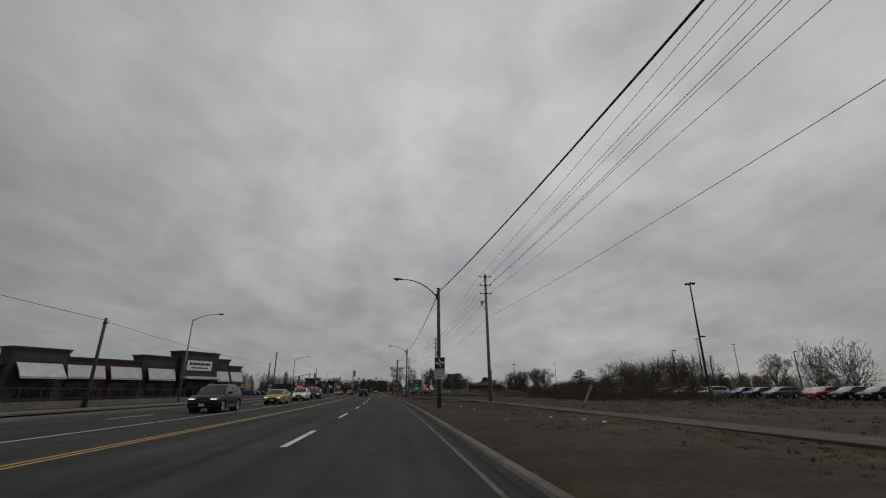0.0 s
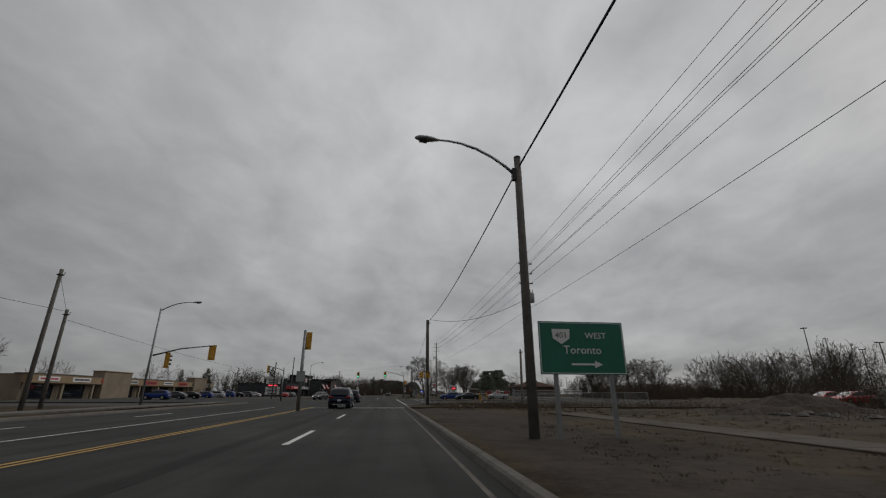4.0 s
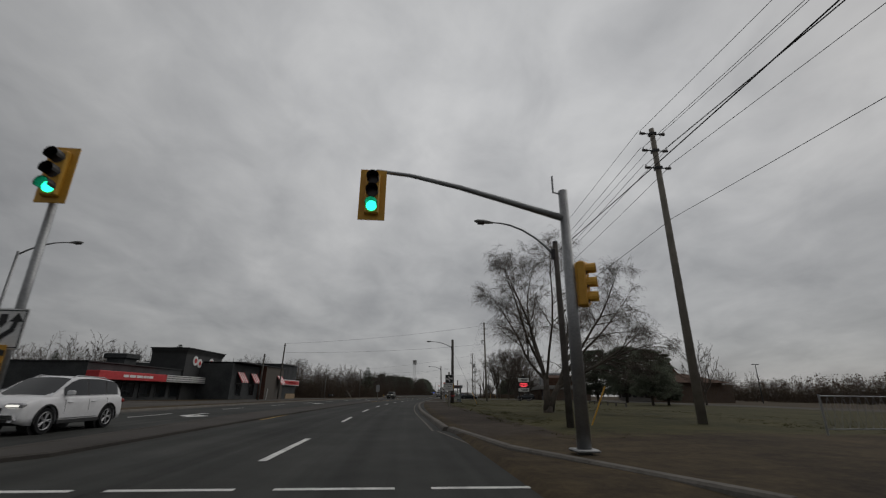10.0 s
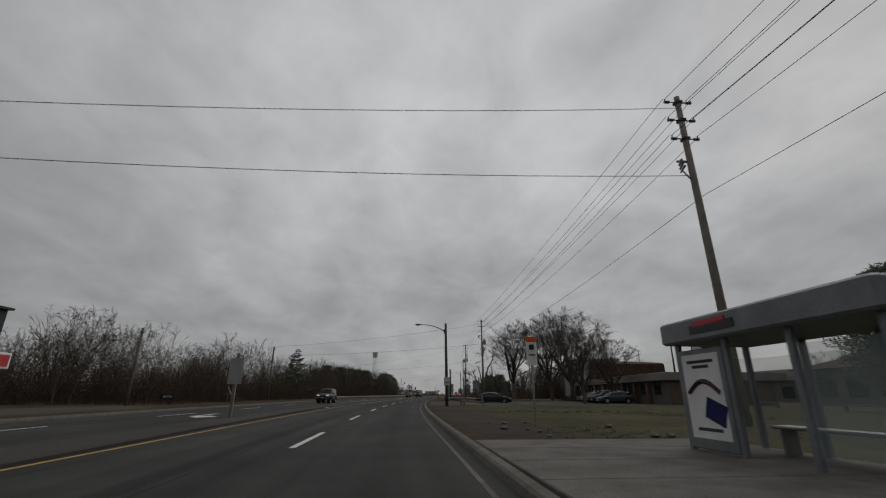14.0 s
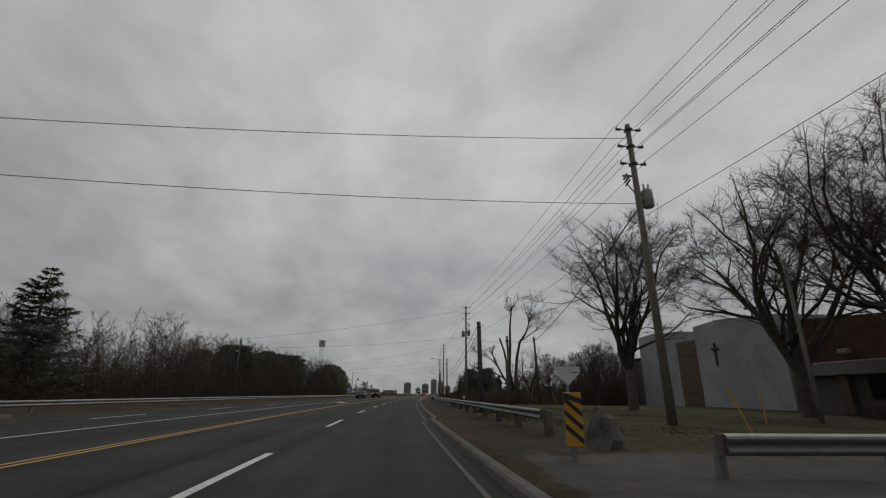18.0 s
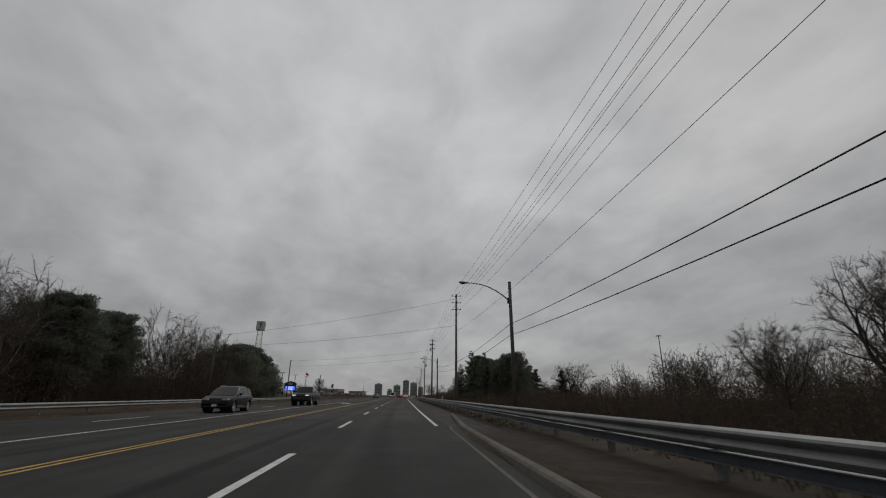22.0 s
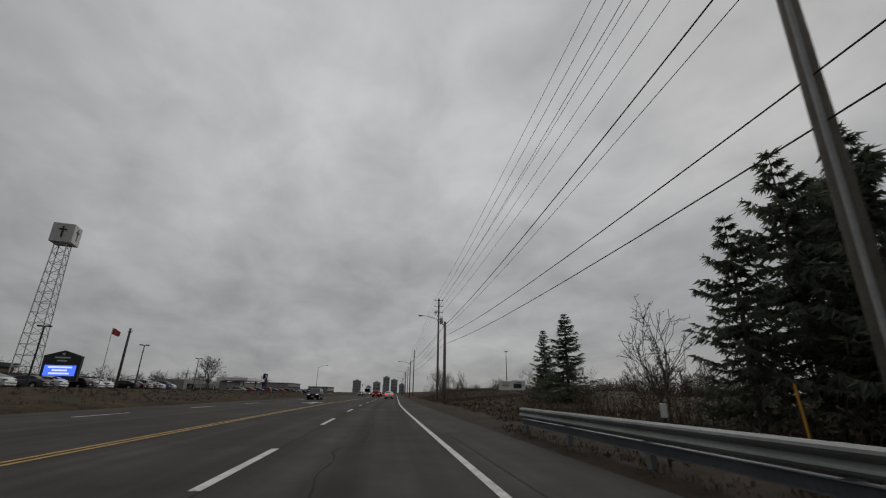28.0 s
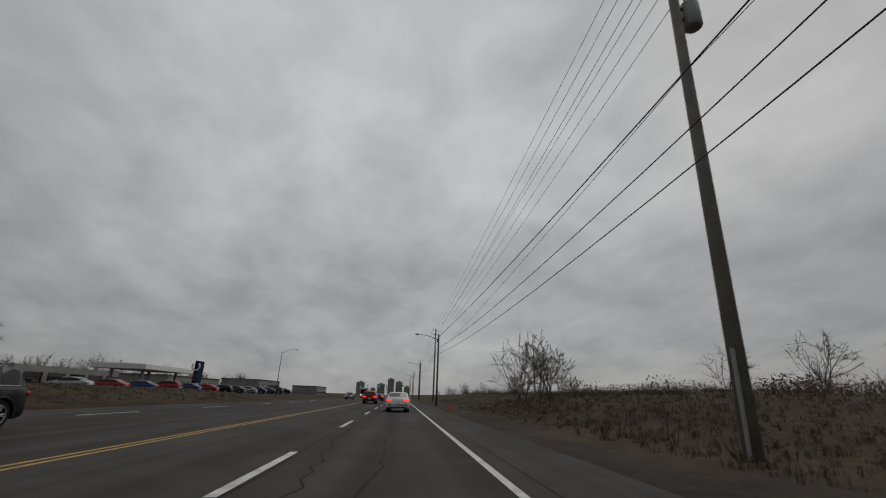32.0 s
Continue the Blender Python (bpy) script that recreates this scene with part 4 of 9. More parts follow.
def bare_tree(seed, h, wide=0.42, fork=0.2, limbs=6, r=0.27, levels=4, twigs=9, fine=0.008, droop=0.0, low=0.12, stout=1.0):
    """Forms of a leafless tree whose branches fill a rounded crown: the trunk, the limbs, and the fine twigs."""
    rng = random.Random(seed)
    trunk, limb_form, twig_form = Form(), Form(), Form()
    mid = h * (1 + low) / 2

    def room(p):
        """0 in the heart of the crown, 1 on its outline."""
        return math.sqrt((p.x ** 2 + p.y ** 2) / (wide * h) ** 2 + ((p.z - mid) / (h - mid)) ** 2)

    def bend(w, k, rise):
        return (w + Vector((rng.uniform(-1, 1), rng.uniform(-1, 1), rng.uniform(-1, 1))) * k + Vector((0, 0, rise))).normalized()

    def sprig(p, w, length):
        q = p + w * length
        side = w.cross(Vector((rng.uniform(-1, 1), rng.uniform(-1, 1), rng.uniform(-1, 1)))).normalized()
        other = w.cross(side)
        twig_form.add([p + side * fine, p - side * fine * 0.5 + other * fine * 0.87, p - side * fine * 0.5 - other * fine * 0.87, q], [(0, 1, 3), (1, 2, 3), (2, 0, 3)])
        return q

    def grow(p, way, length, radius, level):
        steps = 5 if level == 1 else (4 if level == 2 else 2)
        pts, q, w = [p], p.copy(), way.copy()
        for _ in range(steps):
            w = bend(w, 0.17 + 0.05 * level, (0.10 if level < 3 else 0.02) - droop * 0.08 * level)
            q = q + w * length / steps
            pts.append(q.copy())
            if room(q) > rng.uniform(0.86, 1.0):
                break
        n = len(pts) - 1
        outer = room(pts[-1]) > 0.86
        end = fine if outer else radius * (0.45 if level < 3 else 0.3)
        radii = [max(fine, radius + (end - radius) * k / n) for k in range(n + 1)]
        (limb_form if level < 3 else twig_form).tube(pts, radii, (7, 7, 5, 3, 3)[level], False)
        if level < levels:
            for k in range(rng.randint(3, 4) + (level == 1) * 2):
                i = n if k == 0 else rng.randint(1, n)
                out = Vector((rng.uniform(-1, 1), rng.uniform(-1, 1), rng.uniform(-0.35, 0.7) - droop * 0.5)).normalized()
                if room(pts[i]) < 0.95:
                    grow(pts[i], (w * (1.0 if k == 0 else 0.6) + out * (0.3 if k == 0 else 0.8)).normalized(), length * rng.uniform(0.5, 0.75), radii[i] * (0.9 if k == 0 else rng.uniform(0.5, 0.75)), level + 1)
        if level >= levels - 1:
            for k in range(twigs if level == levels else twigs // 2):
                i = rng.randint(0, n - 1)
                base = pts[i].lerp(pts[i + 1], rng.random())
                out = Vector((rng.uniform(-1, 1), rng.uniform(-1, 1), rng.uniform(-0.4, 0.6) - droop)).normalized()
                tip = sprig(base, (w * 0.7 + out * 0.7).normalized(), h * rng.uniform(0.03, 0.075))
                if k % 2:
                    sprig(base.lerp(tip, 0.5), (w * 0.4 + out * 0.4 + Vector((rng.uniform(-1, 1), rng.uniform(-1, 1), rng.uniform(-1, 1))) * 0.6).normalized(), h * rng.uniform(0.02, 0.05))

    top = fork * h
    lean = Vector((rng.uniform(-0.06, 0.06), rng.uniform(-0.06, 0.06), 1))
    trunk.tube([(0, 0, -0.4), (0, 0, 0.1), lean * top * 0.5, lean * top, lean * top * 1.12], [r * 1.35, r * 1.1, r * 0.92, r * 0.85, r * 0.5], 10)
    for k in range(limbs):
        a = 2 * math.pi * (k + rng.uniform(-0.3, 0.3)) / limbs
        tilt = (0.15 if k == limbs - 1 else math.atan2(wide * 0.85, 0.75)) * rng.uniform(0.6, 1.35)
        grow(lean * top * rng.uniform(0.75, 1.05), Vector((math.cos(a) * math.sin(tilt), math.sin(a) * math.sin(tilt), math.cos(tilt))), h * (1 - fork) * rng.uniform(0.5, 0.65), r * stout * rng.uniform(0.4, 0.6), 1)
    k = h / max(p[2] for p in twig_form.v)
    for form in (trunk, limb_form, twig_form):
        form.v = [(x * k, y * k, z * k) for x, y, z in form.v]
    return trunk, limb_form, twig_form


def fan_tree(seed, h, limbs=9):
    """A lawn tree of two stems that fan out into long tapering limbs, hung with drooping twigs."""
    rng = random.Random(seed)
    trunk, limb_form, twig_form = Form(), Form(), Form()

    def hair(p, w, length, r=0.006):
        q = p + w * length * 0.5
        t = q + (w * 0.5 + Vector((rng.uniform(-0.3, 0.3), rng.uniform(-0.3, 0.3), -0.55))) * length * 0.6
        twig_form.tube([p, q, t], [r, r * 0.8, r * 0.45], 3, False)
        return q

    def shoot(p, way, length, radius, level):
        steps = 10 if level == 1 else (6 if level == 2 else 4)
        pts, q, w = [p.copy()], p.copy(), way.normalized()
        for k in range(steps):
            rise = (0.045 if k < 7 else -0.03) if level == 1 else (0.0 if level == 2 else -0.07)
            w = (w + Vector((rng.gauss(0, 0.09), rng.gauss(0, 0.09), rng.gauss(0, 0.07) + rise))).normalized()
            q = q + w * length / steps
            pts.append(q.copy())
        radii = [max(0.007, radius * (1 - k / steps) ** 0.8) for k in range(steps + 1)]
        (limb_form if level < 3 else twig_form).tube(pts, radii, (8, 8, 5, 3)[level], False)
        if level < 3:
            for k in range(13 if level == 1 else 8):
                u = rng.uniform(0.22 if level == 1 else 0.12, 0.98)
                i = min(steps - 1, int(u * steps))
                base = pts[i].lerp(pts[i + 1], u * steps - i)
                along = (pts[i + 1] - pts[i]).normalized()
                out = along.cross(Vector((rng.uniform(-1, 1), rng.uniform(-1, 1), rng.uniform(-1, 1)))).normalized()
                out.z *= 0.6
                shoot(base, along * 0.75 + out * 0.75, (length * (1.05 - u) * 0.5 + h * 0.05) * rng.uniform(0.6, 1.1), max(0.009, radii[i] * rng.uniform(0.35, 0.6)), level + 1)
        else:
            for k in range(11):
                u = rng.uniform(0.1, 1.0) * steps
                i = min(steps - 1, int(u))
                base = pts[i].lerp(pts[i + 1], u - i)
                out = Vector((rng.uniform(-1, 1), rng.uniform(-1, 1), rng.uniform(-0.9, 0.4))).normalized()
                mid_twig = hair(base, (w * 0.6 + out).normalized(), h * rng.uniform(0.025, 0.06))
                if k % 2:
                    hair(mid_twig, out, h * rng.uniform(0.02, 0.04), 0.0045)

    trunk.tube([(0, 0, -0.3), (0, 0, 0.15), (0.03, 0, 0.5)], [0.44, 0.34, 0.27], 12)
    for side in (-1, 1):
        top = Vector((side * 0.55, side * 0.1, h * (0.155 if side > 0 else 0.18)))
        trunk.tube([Vector((side * 0.13, 0, 0.2)), Vector((side * 0.2, side * 0.05, h * 0.07)), top], [0.25, 0.22, 0.17], 10)
        count = limbs // 2 + (side > 0)
        for k in range(count):
            a = (0 if side > 0 else math.pi) + (k - (count - 1) / 2) * 2.3 / count + rng.uniform(-0.2, 0.2)
            tilt = (0.3, 1.1, 0.55, 0.85, 0.42, 1.0)[k % 6] * rng.uniform(0.9, 1.1)
            way = Vector((math.cos(a) * math.sin(tilt), math.sin(a) * math.sin(tilt), math.cos(tilt)))
            root = top.lerp(Vector((side * 0.2, side * 0.05, h * 0.07)), rng.uniform(0.05, 0.35))
            shoot(root, way, h * rng.uniform(0.74, 0.86) * (1 - 0.22 * tilt), rng.uniform(0.10, 0.14), 1)
    return trunk, limb_form, twig_form


def half_dead_tree(seed):
    """A tall tree of two slender stems with thin crowns, broken limbs and a drooping side."""
    rng = random.Random(seed)
    trunk, limb_form, twig_form = Form(), Form(), Form()

    def spray(p, way, length, radius, level):
        pts, q, w = [p], p.copy(), way.normalized()
        for _ in range(4 if level < 2 else 3):
            w = (w + Vector((rng.uniform(-1, 1), rng.uniform(-1, 1), rng.uniform(-0.8, 1))) * 0.28).normalized()
            q = q + w * length / (4 if level < 2 else 3)
            pts.append(q.copy())
        n = len(pts) - 1
        (limb_form if level < 2 else twig_form).tube(pts, [max(0.010, radius * (1 - 0.6 * k / n)) for k in range(n + 1)], 5 if level < 2 else 3, False)
        for k in range((5, 6, 6, 0)[level]):
            i = rng.randint(1, n)
            out = Vector((rng.uniform(-1, 1), rng.uniform(-1, 1), rng.uniform(-0.4, 0.9))).normalized()
            spray(pts[i], w * 0.7 + out * 0.75, length * rng.uniform(0.42, 0.68), radius * 0.5, level + 1)

    # stems across the road's line: points, thickness at foot and end, then the reach of the crown at the end
    STEMS = (
        (((0, -0.4), (-0.2, 2.0), (-0.75, 4.6), (-0.55, 7.5), (-0.5, 10.2), (-0.2, 12.0)), 0.30, 0.08, 1.9, (0.1, 1)),
        (((0.1, 0.5), (0.0, 3.5), (0.35, 6.2), (0.8, 8.2), (1.6, 9.3), (2.0, 10.4)), 0.24, 0.09, 2.6, (0.5, 1)),
        (((0.9, 8.3), (1.9, 9.0), (3.0, 9.7)), 0.09, 0.05, 2.3, (0.9, 0.6)),
        (((-0.3, 2.4), (-1.0, 5.0), (-1.3, 7.0), (-1.9, 8.6)), 0.17, 0.11, 0, None),
        (((-0.3, 2.2), (-1.5, 3.7), (-2.1, 4.9), (-2.8, 6.4)), 0.16, 0.08, 1.0, (-0.6, 1)),
        (((-1.4, 3.6), (-2.6, 4.3), (-3.6, 4.4)), 0.09, 0.05, 2.2, (-1, 0.15)),
        (((-2.1, 4.9), (-3.0, 5.9), (-3.7, 6.3)), 0.07, 0.04, 2.0, (-0.8, 0.7)),
        (((-0.2, 1.8), (-1.4, 2.2), (-2.8, 2.0), (-3.8, 1.6)), 0.12, 0.05, 2.2, (-1, -0.1)),
        (((0.2, 3.2), (1.2, 3.6), (2.4, 3.6)), 0.07, 0.03, 1.4, (1, 0.1)))
    for k, (line, r0, r1, reach, way) in enumerate(STEMS):
        pts = [Vector((x, rng.uniform(-0.25, 0.25) * (i > 0), z)) for i, (x, z) in enumerate(line)]
        n = len(pts) - 1
        (trunk if k < 2 else limb_form).tube(pts, [r0 + (r1 - r0) * i / n for i in range(n + 1)], 9 if k < 2 else 6)
        if reach:
            w = Vector((way[0], 0, way[1]))
            for q in range(3):
                spray(pts[-1], w + Vector((rng.uniform(-0.6, 0.6), rng.uniform(-0.8, 0.8), rng.uniform(-0.2, 0.3))), reach * rng.uniform(0.7, 1), r1 * 0.7, 1)
            for q in range(2):
                spray(pts[-2].lerp(pts[-1], rng.random()), w + Vector((rng.uniform(-1, 1), rng.uniform(-1, 1), 0.1)), reach * 0.7, r1 * 0.5, 1)
    return trunk, limb_form, twig_form


def spruce(seed, h, w, bare=0.04, gap=1.0):
    """A conical conifer with tiers of drooping boughs and ragged sprays of needles."""
    rng = random.Random(seed)
    trunk, boughs, needles = Form(), Form(), Form()
    trunk.tube([(0, 0, -0.3), (0, 0, h * 0.5), (0, 0, h * 0.98)], [h * 0.02, h * 0.013, 0.01], 8)
    z = bare * h
    while z < h * 0.985:
        k = z / h
        reach = w * (1 - k) ** 0.85 * rng.uniform(0.75, 1.1) + 0.12
        for b in range(rng.randint(5, 7)):
            a = rng.uniform(0, 2 * math.pi)
            length = reach * rng.uniform(0.55, 1.15)
            rise = 0.35 - 0.75 * (1 - k)
            tip = Vector((math.cos(a) * length, math.sin(a) * length, z + length * rise * 0.5))
            root = Vector((0, 0, z))
            mid = root.lerp(tip, 0.55) - Vector((0, 0, length * 0.10))
            tip.z += length * 0.06
            boughs.tube([root, mid, tip], [0.02 + 0.02 * length * 0.5, 0.015, 0.005], 3, False)
            for q in range(int(12 + length * 22)):
                u = rng.uniform(0.12, 1.04)
                c = root.lerp(mid, u / 0.55) if u < 0.55 else mid.lerp(tip, (u - 0.55) / 0.45)
                size = rng.uniform(0.13, 0.30) * (0.6 + 0.4 * min(1, length))
                side = Vector((-math.sin(a), math.cos(a), 0)) * rng.uniform(-1, 1)
                out = Vector((math.cos(a), math.sin(a), 0)) * rng.uniform(0.1, 1) + side + Vector((0, 0, rng.uniform(-0.75, 0.15)))
                out.normalize()
                wide = out.cross(Vector((rng.uniform(-1, 1), rng.uniform(-1, 1), rng.uniform(-1, 1)))).normalized()
                c = c + side * 0.10 * length * (1 - u * 0.5)
                needles.add([c - wide * size * 0.26, c + wide * size * 0.26, c + out * size * 1.7], [(0, 1, 2)])
        z += (h * rng.uniform(0.022, 0.036) + 0.03) * gap
    return trunk, boughs, needles


def pine(seed, h, w, bare=0.2, pads=60, tiers=6, flat=0.38, cone=0.0, jitter=0.25):
    """A pine: crooked boughs in tiers that carry dense flat pads of needles, with gaps between; cone narrows it upwards."""
    rng = random.Random(seed)
    trunk, boughs, needles = Form(), Form(), Form()
    lean = Vector((rng.uniform(-0.05, 0.05), rng.uniform(-0.05, 0.05), 1))
    trunk.tube([(0, 0, -0.3), lean * h * 0.5, lean * h * 0.95], [h * 0.028, h * 0.02, 0.03], 8)
    for n in range(pads):
        k = bare + (1 - bare) * ((n % tiers) + rng.uniform(-jitter, jitter) + 0.5) / tiers
        k = min(0.97, max(bare, k))
        belly = math.sin(math.pi * (0.22 + 0.72 * (k - bare) / (1 - bare))) ** 0.7
        belly = belly * (1 - cone) + cone * (1.05 - k)
        reach = w * belly * math.sqrt(rng.uniform(0.02, 1.0))
        a = rng.uniform(0, 2 * math.pi)
        root = lean * h * max(bare * 0.8, k - 0.08)
        c = Vector((math.cos(a) * reach, math.sin(a) * reach, h * k)) 
        boughs.tube([root, root.lerp(c, 0.5) + Vector((0, 0, -0.08 * reach)), c], [0.07, 0.045, 0.015], 4, False)
        r = w * rng.uniform(0.22, 0.40) * (0.35 + 0.65 * belly)
        for q in range(260):
            d = Vector((rng.gauss(0, 1), rng.gauss(0, 1), rng.gauss(0, 1))).normalized() * r * rng.random() ** 0.45
            d.z *= flat
            out = (Vector((d.x, d.y, 0)) * 0.8 + Vector((rng.uniform(-1, 1), rng.uniform(-1, 1), rng.uniform(-0.2, 0.9))) * r * 0.6).normalized()
            side = out.cross(Vector((rng.uniform(-1, 1), rng.uniform(-1, 1), rng.uniform(-1, 1)))).normalized()
            size = rng.uniform(0.12, 0.27)
            p = c + d
            needles.add([p - side * size * 0.30, p + side * size * 0.30, p + out * size * 1.4], [(0, 1, 2)])
    return trunk, boughs, needles


def tree_model(kind, forms, names, mats, label, category):
    ob = thing(kind, Matrix(), label, category)
    for name, form, mat in zip(names, forms, mats):
        part(name, form, mat, ob, "", mat is BARK)
    return ob


def place(model, s, d, scale=1.0, turn=0.0, z=0.1, label="", group="", wide=None):
    """A copy of a model tree, thing by thing, at its own size and turn."""
    p = at(s, d, z)
    ob = copy_thing(model, pose(p.x, p.y, p.z, 0, 0, turn))
    ob.scale = (wide or scale, wide or scale, scale)
    return tagged(ob, label, "", group)


BARE_PARTS, BARE_MATS = ("trunk", "limb_frame", "twig_crown"), (BARK, BARK, TWIG)
FIR_PARTS, FIR_MATS = ("trunk", "bough_frame", "needle_crown"), (BARK, BARK, NEEDLE)
MODELS = {
    "maple": tree_model("bare_tree", bare_tree(3, 10.0, 0.45, 0.17, 7, 0.22, 4, 18, 0.0065, 0.0, 0.12, 1.3), BARE_PARTS, BARE_MATS, "leafless broad tree with many fine dark branches", "tree"),
    "maple_b": tree_model("bare_tree", bare_tree(11, 10.0, 0.46, 0.19, 7, 0.22, 4, 18, 0.0065, 0.0, 0.12, 1.3), BARE_PARTS, BARE_MATS, "leafless round-crowned tree with fine dark branches", "tree"),
    "lawn_maple": tree_model("bare_tree", bare_tree(27, 10.0, 0.47, 0.2, 6, 0.21, 4, 22, 0.0062, 0.05, 0.13, 1.25), BARE_PARTS, BARE_MATS, "leafless tree with a stout dark trunk and heavy spreading limbs", "tree"),
    "snag": tree_model("bare_tree", bare_tree(14, 10.0, 0.24, 0.33, 5, 0.22, 3, 7, 0.009, 0.1, 0.25), BARE_PARTS, BARE_MATS, "tall half-dead leafless tree with broken limbs", "tree"),
    "wild": tree_model("bare_tree", bare_tree(5, 10.0, 0.28, 0.12, 5, 0.14, 3, 6, 0.020, 0.0, 0.05), BARE_PARTS, BARE_MATS, "slender leafless wild tree in the wood", "tree"),
    "wild_b": tree_model("bare_tree", bare_tree(8, 10.0, 0.36, 0.08, 5, 0.13, 3, 6, 0.020, 0.05, 0.05), BARE_PARTS, BARE_MATS, "leafless scrubby tree in the wood", "tree"),
    "wild_c": tree_model("bare_tree", bare_tree(9, 10.0, 0.46, 0.15, 6, 0.17, 3, 6, 0.021, 0.0, 0.1), BARE_PARTS, BARE_MATS, "leafless broad-crowned tree in the wood", "tree"),
    "copse": tree_model("bare_tree", bare_tree(15, 10.0, 0.30, 0.10, 6, 0.11, 3, 13, 0.011, 0.0, 0.04), BARE_PARTS, BARE_MATS, "slender leafless tree with fine twigs in the wood", "tree"),
    "copse_b": tree_model("bare_tree", bare_tree(18, 10.0, 0.40, 0.08, 6, 0.11, 3, 13, 0.011, 0.0, 0.04), BARE_PARTS, BARE_MATS, "leafless scrubby tree with fine twigs in the wood", "tree"),
    "cedar": tree_model("spruce_tree", spruce(5, 9.0, 3.7, 0.06, 1.1), FIR_PARTS, FIR_MATS, "dark conifer with long ragged level boughs", "conifer"),
    "spruce": tree_model("spruce_tree", spruce(2, 9.0, 3.2), FIR_PARTS, FIR_MATS, "dark green pointed spruce with drooping boughs", "conifer"),
    "spruce_b": tree_model("spruce_tree", spruce(7, 9.0, 2.6, 0.1), FIR_PARTS, FIR_MATS, "dark ragged spruce standing above the wood", "conifer"),
    "pine": tree_model("pine_tree", pine(4, 10.0, 4.2, 0.15, 120, 7, 0.46, 0.0, 0.5), FIR_PARTS, FIR_MATS, "dark spreading pine with tufted boughs", "conifer"),
    "pine_c": tree_model("pine_tree", pine(12, 10.0, 2.9, 0.06, 80, 13, 0.40, 0.95, 1.0), FIR_PARTS, FIR_MATS, "tall dark pine with tiers of ragged boughs", "conifer"),
    "round_pine": tree_model("pine_tree", pine(21, 10.0, 4.3, 0.02, 170, 13, 0.8, 0.0, 1.0), FIR_PARTS, FIR_MATS, "big rounded dense dark evergreen", "conifer"),
    "pine_b": tree_model("pine_tree", pine(9, 10.0, 3.0, 0.08, 74, 12, 0.6, 0.45), FIR_PARTS, FIR_MATS, "dense dark green pine at the edge of the road", "conifer"),
}
for k, ob in enumerate(MODELS.values()):
    # the first of each kind stands far off in the woods behind the start
    ob.matrix_world = spot(-140 - 9 * k, 60 + 7 * (k % 3), 0.1, 40 * k)

# trees that stand singly
lawn_tree = thing("bare_tree", spot(204.6, 12.5, 0.05) @ pose(0, 0, 0, 0, 11, 0), "leafless two-stemmed lawn tree with fanning limbs and drooping twigs", "tree")
for name, form, mat in zip(BARE_PARTS, fan_tree(4, 13.8, 11), BARE_MATS):
    part(name, form, mat, lawn_tree, "", mat is BARK)
for s, d, k, t, m in ((346, 22.2, 1.85, 10, "lawn_maple"), (335.4, 28.4, 1.75, 80, "maple_b"), (328, 30.5, 1.88, 150, "maple")):
    place(MODELS[m], s, d, k, t, 0.1, "leafless tree with dense fine branches before the church", "trees before the church", k * 1.1)
snag = thing("bare_tree", spot(369.3, 17.2, -0.6), "tall half-dead leafless tree with broken limbs and a thin crown", "tree")
for name, form, mat in zip(BARE_PARTS, half_dead_tree(6), BARE_MATS):
    part(name, form, mat, snag, "", mat is BARK)
snag.scale = (1.08, 1.08, 1.08)
place(MODELS["snag"], 371, 19.5, 0.9, 200, -0.8, "", "", 1.2)
place(MODELS["pine"], 273.5, 40.5, 1.06, 0, 0.2, "dark spreading pine on the lawn", "lawn pines")
place(MODELS["pine"], 265, 43.6, 1.06, 120, 0.2, "dark spreading pine on the lawn", "lawn pines")
place(MODELS["pine"], 236.4, 36, 0.74, 220, 0.2, "dark spreading pine on the lawn", "lawn pines")
place(MODELS["pine_b"], 240, 40, 0.72, 20, 0.2, "dark spreading pine on the lawn", "lawn pines")
place(MODELS["maple_b"], 300, 24, 0.95, 60, 0.2)
place(MODELS["maple"], 306, 30, 1.0, 160, 0.2)
place(MODELS["cedar"], 345.5, -27.0, 1.24, 0, 0.1, "ragged dark spruce above the bare wood")
place(MODELS["spruce"], 538.5, 20.4, 0.9, 30, 0.6, "dark green pointed spruce in dry grass", "", 0.82)
place(MODELS["spruce"], 533.2, 21.0, 1.02, 170, 0.6, "broad dark green spruce in dry grass", "", 1.15)
place(MODELS["spruce"], 569.5, 29.8, 0.63, 70, 0.9, "small dark bushy conifer behind the boards", "", 0.58)
place(MODELS["spruce"], 570.2, 31.2, 0.60, 200, 0.9, "small dark bushy conifer behind the boards", "", 0.52)
place(MODELS["spruce"], 90, 77, 0.56, 70, 0.1, "broad low evergreen behind the parked cars", "", 0.95)
place(MODELS["maple_b"], 102.3, 103.5, 1.08, 70, 0.1, "leafless tree behind the car park")
place(MODELS["wild"], 511, 17.5, 0.75, 0, -0.6, "leafless birch at the end of the pines")
place(MODELS["wild_b"], 514, 18.5, 0.5, 90, -0.6, "leafless bush at the end of the pines")
place(MODELS["wild_c"], 243, 47.3, 0.98, 45, 0.2, "leafless round tree on the lawn")
place(MODELS["maple_b"], 403.5, 31, 1.12, 45, -0.8, "broad leafless tree above the thicket")
place(MODELS["maple"], 387, 36, 1.28, 200, -0.8, "tall round leafless tree above the thicket")
place(MODELS["maple_b"], 381.5, 33, 1.05, 80, -0.8, "round leafless tree beside the church")
place(MODELS["maple_b"], 405, 38, 1.2, 260, -0.8, "tall round leafless tree above the thicket")
place(MODELS["maple"], 411.5, 30.5, 0.86, 100, -0.8, "leafless tree above the thicket")
